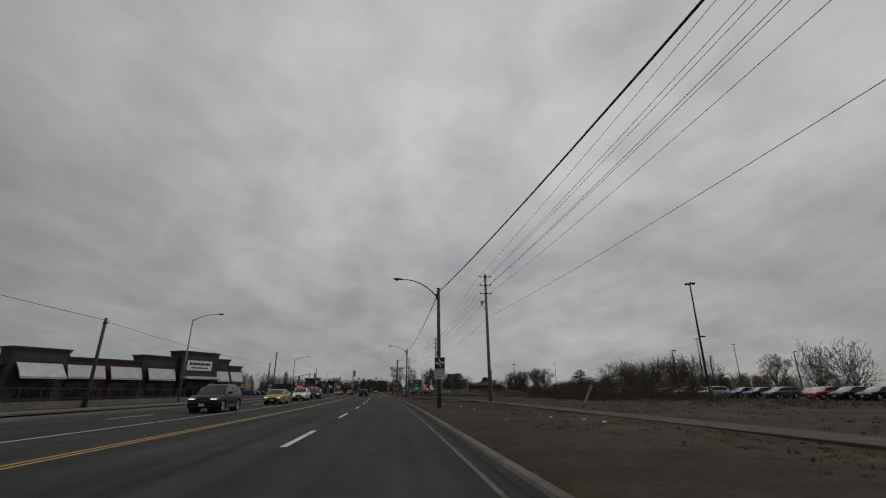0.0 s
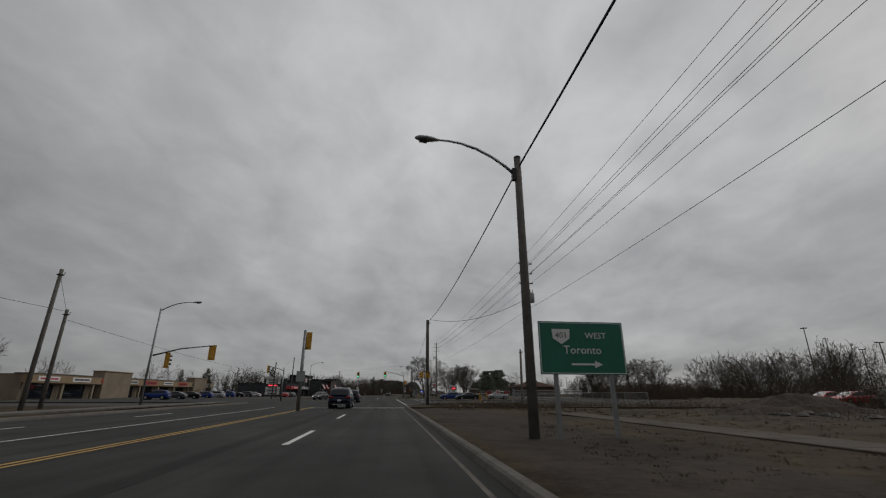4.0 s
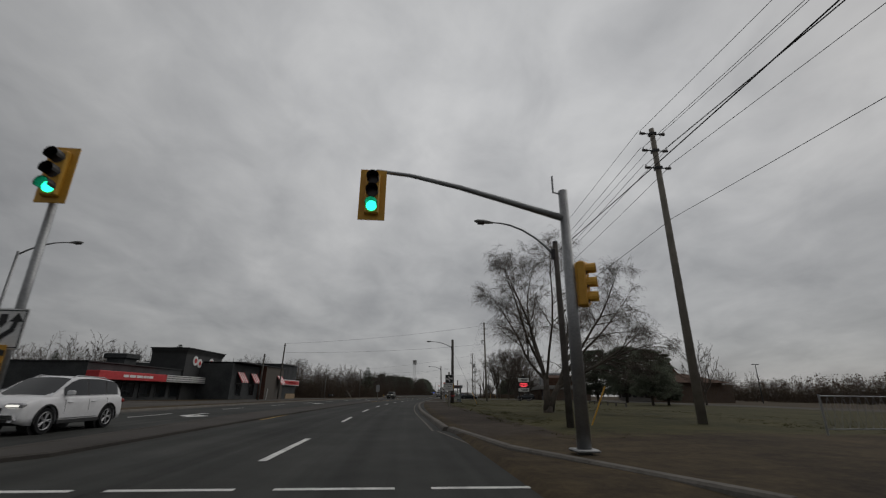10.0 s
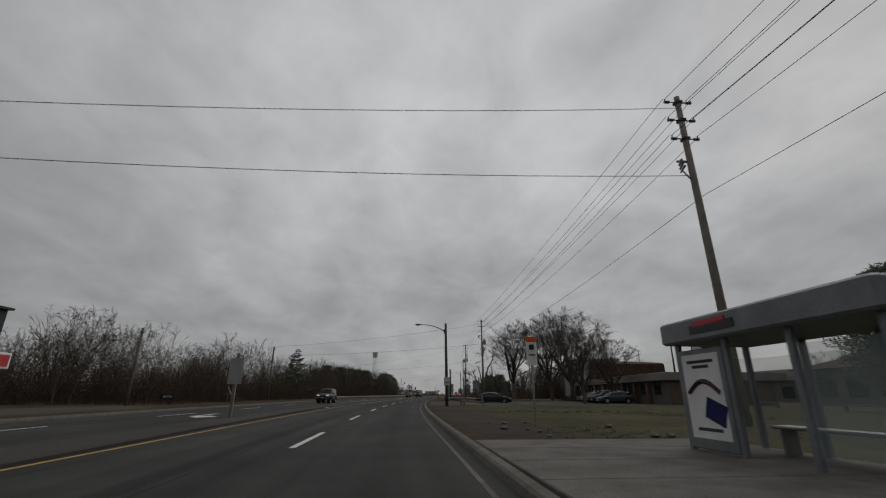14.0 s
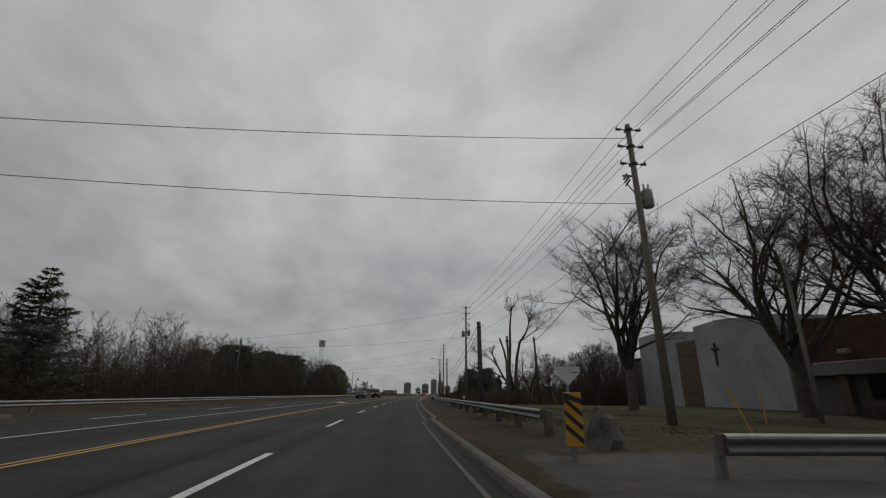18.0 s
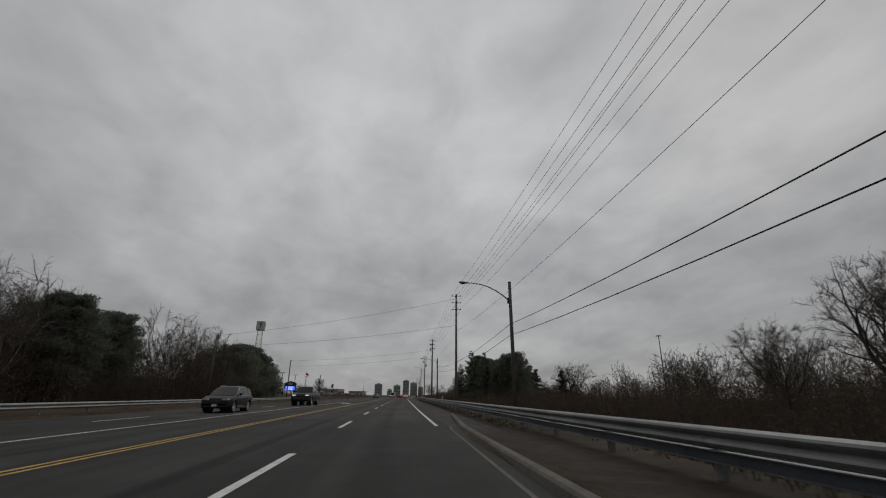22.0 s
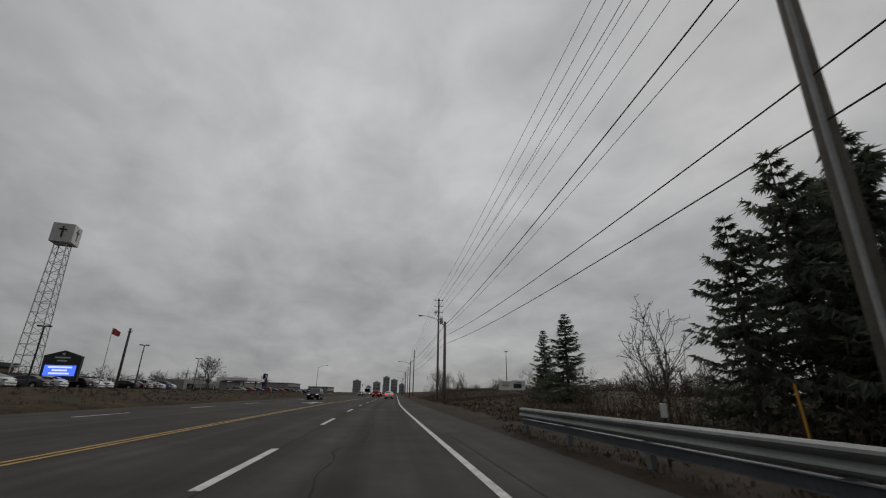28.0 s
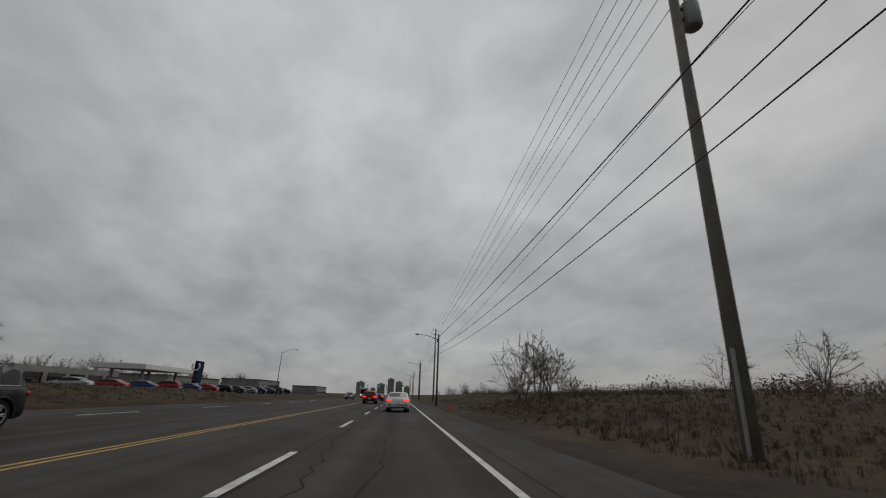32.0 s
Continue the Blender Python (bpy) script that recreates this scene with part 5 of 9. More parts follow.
place(MODELS["maple"], 400, 44, 1.25, 145, -0.8, "tall round leafless tree above the thicket")
for s, d, k in ((581, 12.6, 0.5), (585, 13.2, 0.6), (588, 12.2, 0.58), (592, 14, 0.55), (597, 18, 0.5), (585, 38, 0.6), (580, 43, 0.62), (590, 33, 0.5)):
    place(MODELS["wild_b"], s, d, k, s * 11, land(s, d) - 0.1, "leafless bush on the grassy bank", "bank bushes", k * 1.15)
place(MODELS["maple"], 508, -34.5, 0.75, 20, 0.9, "leafless spreading tree before the church hall")
place(MODELS["maple_b"], 591.5, -37.2, 0.78, 0, 0.9, "small round leafless tree on the bank")
place(MODELS["spruce"], 101, 49, 0.66, 0, 0.1, "broad low evergreen beyond the soil heap", "", 1.75)
place(MODELS["spruce"], 98, 54, 0.5, 70, 0.1, "broad low evergreen beyond the soil heap", "", 1.4)
place(MODELS["spruce"], 82, 53, 0.62, 40, 0.1, "small pointed spruce among saplings", "", 0.6)
place(MODELS["spruce"], 77, 51, 0.5, 140, 0.1, "small pointed spruce among saplings", "", 0.5)
place(MODELS["spruce"], 65, 50, 0.45, 240, 0.1, "small bushy spruce by the car park", "", 0.7)
place(MODELS["maple"], 107, -29.5, 0.66, 200, 0.1, "leafless tree beside the restaurant")
place(MODELS["spruce_b"], 290, -64, 1.5, 0, 0.1)
for s, d, k in ((252, -60, 0.84), (256, -63, 0.75), (248.5, -61, 0.7)):
    place(MODELS["spruce"], s, d, k, s * 5, 0.1)
for s, d, k in ((214, -62, 0.9), (222, -58, 1.0), (236, -66, 0.9), (232, -56, 0.8)):
    place(MODELS["spruce"], s, d, k, s * 7, 0.1)
for s, d, k, w, t in ((471.5, -31, 1.0, 1.25, 0), (480.5, -31.5, 1.08, 1.35, 90), (488.5, -31, 0.88, 1.15, 190), (463, -32, 0.75, 1.0, 30)):
    place(MODELS["round_pine"], s, d, k, t, 0.1, "big rounded dark evergreen beside the road", "roadside evergreens", w)
rng = random.Random(31)
# the pine belt on the right: taller at its far end
for n in range(8):
    s = rng.uniform(484, 503)
    place(MODELS[rng.choice(("pine_c", "pine_b"))], s, rng.uniform(25, 44), 0.86 + (s - 474) * 0.007 + rng.uniform(-0.1, 0.1), rng.uniform(0, 360), -1.4, "tall dark pine in a dense belt", "pine belt")
for s, d, h in ((505.8, 18.3, 10.6), (505.4, 21.2, 14.2), (501.8, 21, 13.2), (500.2, 24, 13.4), (497.9, 21, 11.6), (495.7, 21.4, 12.4), (493.5, 20.8, 11.2), (490.4, 21, 10.8), (488.2, 21.4, 10.5), (485.6, 21, 9.2), (481.5, 21.2, 8.8), (477, 22, 8.4)):
    ragged = int(s * 10) % 2 == 0
    place(MODELS["cedar" if ragged else "pine_c"], s, d, h / (8.6 if ragged else 10), s * 13, -1.1, "tall dark pine in a dense belt", "pine belt", h / (11.5 if ragged else 9.1))
for s, d, h in ((478, 25, 10.6), (481, 28, 11.6), (485, 27, 11.6)):
    place(MODELS["round_pine"], s, d, h / 10, s * 17, -1.1, "broad dark pine at the end of the belt", "pine belt", 0.8)
for s, d, h, w in ((490, 25, 10.6, 0.58), (495, 24.5, 11.2, 0.56), (500.5, 23.5, 12.0, 0.56), (505, 23.5, 12.4, 0.56)):
    place(MODELS["round_pine"], s, d, h / 10, s * 19, -1.1, "tall dark pine in a dense belt", "pine belt", w)
place(MODELS["maple"], 482, 41.5, 1.06, 70, -0.8, "spreading leafless tree behind the reeds", "", 1.25)
place(MODELS["wild_c"], 452.6, 48.5, 0.98, 70, -0.8, "leafless round tree above the thicket")
for s, d, k in ((448.5, -30, 1.12), (453, -31.5, 1.15), (457, -29.5, 1.05), (461.5, -31, 0.95)):
    place(MODELS["copse_b"], s, d, k, s * 7, 0.1, "", "left wood")
# round trees beyond the crossing road
for s, d, k, m in ((206.5, 62, 0.78, "maple"), (201, 64, 0.9, "maple_b"), (196, 61, 1.0, "maple"), (191.5, 65, 0.98, "maple_b"), (187, 62, 1.02, "maple"), (183, 68, 1.1, "maple_b"), (178, 70, 1.1, "maple"), (197, 72, 1.05, "maple_b")):
    place(MODELS[m], s, d, k, s * 23, 0.1, "leafless round tree beyond the crossing road", "trees beyond the crossing road")
# pines on the left
for n in range(12):
    s, d = rng.uniform(394, 442), rng.uniform(-42, -29)
    place(MODELS["pine"], s, d, rng.uniform(0.8, 1.0) if s < 412 else rng.uniform(0.95, 1.2), rng.uniform(0, 360), 0.1, "dark pine standing above the bare wood", "left wood", rng.uniform(0.6, 0.85))
# bare woods: (from, to, near, far, count, low, high)
for s0, s1, d0, d1, count, lo, hi, group in ((292, 378, -42, -24, 36, 0.75, 1.1, "left wood"), (378, 460, -44, -25, 52, 0.85, 1.2, "left wood"), (404, 440, -48, -32, 8, 1.15, 1.3, "left wood"), (230, 300, -90, -55, 20, 0.9, 1.4, "wood behind the shops"), (274, 312, -60, -30, 22, 0.8, 1.15, "wood behind the shops"), (95, 230, -110, -72, 18, 0.8, 1.3, "wood behind the shops"),
                                             (386, 408, 40, 62, 16, 0.8, 1.1, "right wood"), (408, 480, 46, 66, 34, 0.85, 1.05, "right wood"), (190, 300, 134, 164, 34, 1.6, 2.05, "wood beyond the field"), (262, 320, 98, 130, 14, 0.5, 0.7, "wood beyond the field"), (74, 108, 46, 60, 16, 0.4, 0.56, "saplings beyond the field"), (34, 62, 60, 82, 12, 0.6, 0.85, "wood beyond the field"), (100, 198, 112, 150, 16, 0.5, 0.75, "wood beyond the field"), (205, 228, 68, 76, 3, 0.7, 0.85, "wood beyond the field"),
                                             (296, 326, 62, 90, 10, 0.8, 1.1, "wood by the church")):
    for n in range(count):
        s, d = rng.uniform(s0, s1), rng.uniform(d0, d1)
        if abs(s - 340) < 11 and -34 < d < -20:
            d -= 14
        size = rng.uniform(lo, hi) * (0.62 if s > 422 and 20 < d < 46 else 1)
        place(MODELS[rng.choice(("copse", "copse_b", "copse_b") if abs(d) < 46 else ("wild", "wild_b", "wild_b", "wild_c", "wild_c"))], s, d, size, rng.uniform(0, 360), -0.8 if d0 > 20 and 320 < s0 < 480 else 0.1, "", group)


def far_wood(label, s0, s1, d0, d1, count, lo, hi, z=0.1):
    """A distant wood as one growth of coarse leafless trees."""
    f = Form()
    shapes = [bare_tree(40 + k, 10.0, 0.4, 0.1, 5, 0.16, 3, 3, 0.03, 0.0, 0.05) for k in range(3)]
    for n in range(count):
        p, k, a = at(rng.uniform(s0, s1), rng.uniform(d0, d1), z), rng.uniform(lo, hi), rng.uniform(0, 6.28)
        for form in shapes[n % 3]:
            v = np.array(form.v) * k
            x, y = v[:, 0] * math.cos(a) - v[:, 1] * math.sin(a), v[:, 0] * math.sin(a) + v[:, 1] * math.cos(a)
            f.add(list(zip(x + p.x, y + p.y, v[:, 2] + p.z)), form.f)
    return tagged(solid("far_wood", f, TWIG), label, "wood", "", "stuff")


far_wood("distant belt of leafless trees behind the field", 440, 700, 62, 120, 40, 0.6, 1.0)
far_wood("dense dark belt of leafless trees beyond the crossing road", 178, 330, 150, 215, 70, 0.8, 1.15)
far_wood("distant belt of leafless trees behind the lots", 600, 820, -130, -70, 36, 0.7, 1.0)
far_wood("low leafless trees far along the road", 620, 900, 25, 60, 24, 0.5, 0.8)


def brush(seed, s0, s1, d0, d1, clumps, lo, hi, z, leaves=40, fat=1.0, leaf=1.0):
    """A thicket: thin crossing stems with withered leaves among them."""
    rng = random.Random(seed)
    f = Form()
    for _ in range(clumps):
        s, d = rng.uniform(s0, s1), rng.uniform(d0, d1)
        c = at(s, d, land(s, d) if z is None else z)
        h = rng.uniform(lo, hi)
        for q in range(7):
            b = c + Vector((rng.gauss(0, 0.35), rng.gauss(0, 0.35), -0.2))
            t = b + Vector((rng.gauss(0, 0.35) * h * 0.5, rng.gauss(0, 0.35) * h * 0.5, h * rng.uniform(0.6, 1.1)))
            m = b.lerp(t, 0.5) + Vector((rng.gauss(0, 0.12), rng.gauss(0, 0.12), 0))
            f.tube([b, m, t], [0.022 * fat, 0.014 * fat, 0.005], 3, False)
        for q in range(leaves):
            p = c + Vector((rng.gauss(0, 0.55), rng.gauss(0, 0.55), h * rng.random() ** 1.3))
            u = Vector((rng.uniform(-1, 1), rng.uniform(-1, 1), rng.uniform(-1, 1))).normalized() * rng.uniform(0.06, 0.17) * leaf
            v = u.cross(Vector((rng.uniform(-1, 1), rng.uniform(-1, 1), rng.uniform(-1, 1)))).normalized() * rng.uniform(0.05, 0.13) * leaf
            f.add([p - u, p + u, p + v], [(0, 1, 2)])
    return f


def thicket(label, mat, *args):
    return tagged(solid("thicket", brush(*args), mat), label, "undergrowth", "", "stuff")


thicket("dense dark leafless thicket along the road", DEAD_LEAF, 1, 292, 462, -34, -21, 1100, 2.4, 5.8, 0.0, 130, 0.8, 0.6)
thicket("dense dark leafless thicket behind the guard rail", DEAD_LEAF, 2, 382, 480, 13, 34, 1150, 1.6, 3.5, -1.2, 120, 0.8, 0.5)
thicket("dark undergrowth beneath the pines", DEAD_LEAF, 3, 476, 524, 13, 34, 420, 1.2, 3.4, -1.0, 40)
thicket("bare brown scrub beyond the field", DEAD_LEAF, 4, 68, 112, 44, 62, 300, 1.0, 2.8, 0.0, 34, 1.3)
thicket("bare brown scrub by the car park", DEAD_LEAF, 14, 50, 74, 25, 46, 360, 1.0, 2.6, 0.0, 40, 0.8, 0.75)
thicket("low dark brush behind the path", DEAD_LEAF, 15, 24, 112, 23, 46, 700, 0.3, 1.0, 0.0, 30, 0.7, 0.55)
thicket("low dark brush on the junction corner", DEAD_LEAF, 16, 104, 118, 11, 24, 150, 0.3, 0.9, 0.0, 34, 0.5, 0.32)
thicket("tall dead weeds on the junction corner", DEAD_LEAF, 25, 114.6, 117.6, 8.3, 10.2, 5, 0.7, 1.25, 0.05, 12, 0.5, 0.25)
thicket("bare brown scrub at the edge of the wood", DEAD_LEAF, 5, 196, 330, 94, 130, 420, 1.5, 4.5, 0.0, 36, 1.8)
thicket("dark scrub under the trees beyond the crossing road", DEAD_LEAF, 27, 172, 214, 60, 78, 420, 1.5, 4.2, 0.0, 70, 1.2, 1.0)
thicket("dark tree line beyond the far lots", DEAD_LEAF, 28, 290, 520, 128, 150, 620, 4.5, 9.5, 0.0, 60, 2.4, 3.0)
thicket("dark hedge far beyond the field", DEAD_LEAF, 26, 120, 330, 138, 160, 520, 3.0, 6.5, 0.0, 60, 2.2, 2.2)
thicket("bare brown scrub on the bank", DEAD_LEAF, 6, 560, 700, 18, 55, 500, 0.5, 1.3, None, 34)
thicket("low rusty brush on the bank", DEAD_LEAF, 17, 545, 640, 9.5, 30, 1300, 0.12, 0.42, None, 26, 0.5, 0.4)
thicket("dark hedgerow beyond the bank", DEAD_LEAF, 18, 540, 760, 66, 82, 420, 2.0, 4.2, 0.4, 36, 2.0)
thicket("bare brown scrub behind the lots", DEAD_LEAF, 7, 560, 820, -130, -62, 420, 1.5, 4.0, 0.2, 34, 2.0)
thicket("dark scrub behind the shops", DEAD_LEAF, 8, 200, 320, -70, -48, 300, 1.5, 4.0, 0.0, 40, 1.5)
thicket("dark wood edge behind the shops and the drive", DEAD_LEAF, 21, 268, 330, -62, -32, 620, 2.5, 6.0, 0.0, 90, 1.2, 1.0)
thicket("deep dark undergrowth of the wood", DEAD_LEAF, 22, 300, 470, -56, -34, 900, 3.6, 7.2, 0.0, 100, 1.3, 1.1)
thicket("deep dark undergrowth behind the ditch", DEAD_LEAF, 23, 386, 486, 34, 62, 760, 2.8, 5.2, -1.2, 90, 1.3, 1.1)
thicket("dense dark growth beside the church", DEAD_LEAF, 29, 386, 412, 36, 56, 300, 4.0, 7.0, -1.0, 110, 1.2, 1.1)
thicket("dark tree line behind the far lots", DEAD_LEAF, 31, 600, 960, -175, -145, 520, 5.0, 10.0, 0.0, 50, 2.6, 3.4)
thicket("dark bushes beyond the boards", DEAD_LEAF, 24, 560, 720, 58, 74, 420, 3.5, 6.0, 0.6, 40, 2.0, 1.8)
thicket("low clipped dark hedge before the church wing", DEAD_LEAF, 30, 319, 333, 29.5, 32, 130, 0.5, 0.95, 0.1, 90, 0.6, 0.5)
thicket("dark scrub under the church trees", DEAD_LEAF, 9, 366, 384, 14.5, 22, 130, 1.0, 2.8, -0.6, 60, 0.8, 0.7)


def tufts(seed, s0, s1, d0, d1, count, lo, hi, z, blades=9):
    """Dry grass: bent blades in tufts."""
    rng = random.Random(seed)
    f = Form()
    for _ in range(count):
        s, d = rng.uniform(s0, s1), rng.uniform(d0, d1)
        c = at(s, d, land(s, d) if z is None else z)
        h = rng.uniform(lo, hi)
        for q in range(blades):
            a = rng.uniform(0, 2 * math.pi)
            b = c + Vector((rng.gauss(0, 0.08), rng.gauss(0, 0.08), -0.05))
            w = Vector((-math.sin(a), math.cos(a), 0)) * rng.uniform(0.006, 0.014)
            m = b + Vector((math.cos(a) * h * 0.2, math.sin(a) * h * 0.2, h * 0.65))
            t = b + Vector((math.cos(a) * h * rng.uniform(0.3, 0.7), math.sin(a) * h * rng.uniform(0.3, 0.7), h * rng.uniform(0.75, 1.1)))
            f.add([b - w, b + w, m + w * 0.7, m - w * 0.7, t], [(0, 1, 2, 3), (3, 2, 4)])
    return f


def grass(label, mat, *args):
    return tagged(solid("dry_grass", tufts(*args), mat), label, "grass", "", "stuff")


grass("short dry grass on the verge", REED, 1, -5, 112, 8, 22, 2600, 0.05, 0.16, 0.1)
TURF = material("dull_green_blades", (0.035, 0.036, 0.014), (0.085, 0.078, 0.034), 0.5, 0.95, 0, 0.0, 4, 9.0, (0.3, 0.7))
grass("short dull turf on the verge", TURF, 9, -5, 110, 6.2, 13, 5200, 0.03, 0.09, 0.1, 8)
grass("short dull turf on the lawn", TURF, 10, 188, 292, 7.5, 26, 6200, 0.03, 0.10, 0.1, 8)
grass("short dull turf before the church", TURF, 11, 319, 352, 8.5, 24, 2600, 0.03, 0.10, 0.1, 8)
grass("dry grass under the guard rail", REED, 12, 395, 506, 6.6, 7.6, 1500, 0.06, 0.22, 0.02, 8)
grass("tall dry grass on the bank", REED, 2, 508, 600, 8.4, 22, 4200, 0.12, 0.36, None)
grass("dry grass below the guard rail", REED, 3, 322, 512, 7.6, 10, 2400, 0.1, 0.4, 0.0)
grass("dry grass on the junction corner", REED, 4, 100, 122, 6.5, 18, 1000, 0.08, 0.3, 0.08)
grass("dry grass along the lawn edge", TURF, 5, 186, 260, 7, 10, 1000, 0.04, 0.12, 0.1)
grass("tall pale reeds behind the guard rail", REED, 6, 455, 482, 13, 18, 120, 1.5, 2.3, -1.0, 12)
grass("dry grass on the far bank", REED, 7, 505, 610, -27, -15.5, 1800, 0.1, 0.3, None)
# ---- buildings ----
def brick(name, a, b, mortar):
    m = bpy.data.materials.new(name)
    m.use_nodes = True
    t = m.node_tree
    p = t.nodes["Principled BSDF"]
    p.inputs["Roughness"].default_value = 0.9
    c, n, bump = t.nodes.new("ShaderNodeTexCoord"), t.nodes.new("ShaderNodeTexBrick"), t.nodes.new("ShaderNodeBump")
    turn = t.nodes.new("ShaderNodeMapping")
    turn.inputs["Rotation"].default_value = (radians(90), 0, radians(90))
    t.links.new(c.outputs["Object"], turn.inputs[0])
    t.links.new(turn.outputs[0], n.inputs["Vector"])
    for k, v in (("Color1", a), ("Color2", b), ("Mortar", mortar)):
        n.inputs[k].default_value = (*v, 1)
    n.inputs["Scale"].default_value, n.inputs["Mortar Size"].default_value, n.inputs["Brick Width"].default_value, n.inputs["Row Height"].default_value = 1.0, 0.008, 0.22, 0.075
    t.links.new(n.outputs[0], p.inputs["Base Color"])
    bump.inputs["Strength"].default_value, bump.inputs["Distance"].default_value = 0.3, 0.01
    t.links.new(n.outputs["Fac"], bump.inputs["Height"])
    t.links.new(bump.outputs[0], p.inputs["Normal"])
    return m


RED_BRICK = brick("red_brick", (0.12, 0.045, 0.030), (0.17, 0.068, 0.046), (0.08, 0.07, 0.06))
BROWN_BRICK = brick("brown_brick", (0.10, 0.065, 0.045), (0.15, 0.10, 0.07), (0.12, 0.11, 0.10))
CHARCOAL = material("charcoal_cladding", (0.020, 0.021, 0.022), (0.038, 0.039, 0.04), 0.7, 0.75, 0, 0.1)
SLATE = material("slate_render", (0.045, 0.048, 0.05), (0.075, 0.078, 0.08), 0.6, 0.85, 0, 0.15)
MAROON = material("maroon_cladding", (0.035, 0.010, 0.012), (0.06, 0.018, 0.02), 0.8, 0.75, 0, 0.1)
BEIGE = material("beige_render", (0.20, 0.165, 0.12), (0.29, 0.24, 0.18), 0.5, 0.9, 0, 0.15)
TAN = material("tan_fascia", (0.26, 0.19, 0.12), (0.34, 0.26, 0.17), 0.5, 0.85, 0, 0.1)
CANVAS = material("white_canvas", (0.46, 0.46, 0.45), (0.60, 0.60, 0.59), 1.2, 0.9, 0, 0.05)
CHURCH_WHITE = material("grey_white_panel", (0.28, 0.285, 0.295), (0.40, 0.405, 0.415), 0.35, 0.85, 0, 0.1)
CHURCH_BAND = material("pale_concrete_band", (0.20, 0.195, 0.185), (0.30, 0.29, 0.275), 0.5, 0.85, 0, 0.1)
ROOF_BROWN = material("brown_shingle", (0.05, 0.028, 0.019), (0.085, 0.05, 0.036), 1.5, 0.9, 0, 0.4, 6, 20.0)
PANE = glass("dark_pane", (0.012, 0.014, 0.016))


def opening(parent, x, y, z, w, h, face, frame_mat=STEEL_DARK, bars=1, name="window"):
    """A glazed opening in a wall that faces +x or -x: a frame, panes set back in it, and a sill."""
    win = part(name, Form().box((x, y, z + h / 2 + 0.04), (0.12, w + 0.16, 0.08)).box((x, y, z - h / 2 - 0.04), (0.12, w + 0.16, 0.08)).box((x, y - w / 2 - 0.04, z), (0.12, 0.08, h)).box((x, y + w / 2 + 0.04, z), (0.12, 0.08, h)), frame_mat, parent)
    step = w / bars
    for k in range(bars):
        part("pane", Form().box((x - face * 0.01, y - w / 2 + step * (k + 0.5), z), (0.04, step - 0.06, h - 0.02)), PANE, win)
    return win


def awning(parent, x, y, z, w, drop, out, mats, face=1, stripes=1):
    """A sloped canvas awning; striped ones have a part for each stripe."""
    base = part("awning", Form().tube([(x, y - w / 2, z), (x + face * out, y - w / 2, z - drop)], 0.02, 5).tube([(x, y + w / 2, z), (x + face * out, y + w / 2, z - drop)], 0.02, 5).tube([(x + face * out, y - w / 2, z - drop), (x + face * out, y + w / 2, z - drop)], 0.02, 5), STEEL_DARK, parent)
    for k in range(stripes):
        y0, y1 = y - w / 2 + w * k / stripes, y - w / 2 + w * (k + 1) / stripes
        f = Form().rings([[Vector((x, yy, z)), Vector((x + face * out, yy, z - drop)), Vector((x + face * out, yy, z - drop - 0.18)), Vector((x, yy, z - 0.04))] for yy in (y0 + 0.003, y1 - 0.003)])
        part("canvas" if stripes == 1 else "stripe", f, mats[k % len(mats)], base)
    return base


def sign_bars(parent, x, y, z, w, h, mat, rows=1, face=1, seed=0, name="sign_word"):
    """Unreadable or branded writing as plain bars."""
    rng = random.Random(seed)
    for r in range(rows):
        at_y, end = y - w / 2, y + w / 2
        while at_y < end - 0.05:
            k = min(rng.uniform(0.08, 0.3) * w, end - at_y)
            part(name, Form().box((x + face * 0.012, at_y + k / 2, z + h / 2 - (r + 0.5) * h / rows), (0.02, k * 0.86, h / rows * 0.6)), mat, parent)
            at_y += k


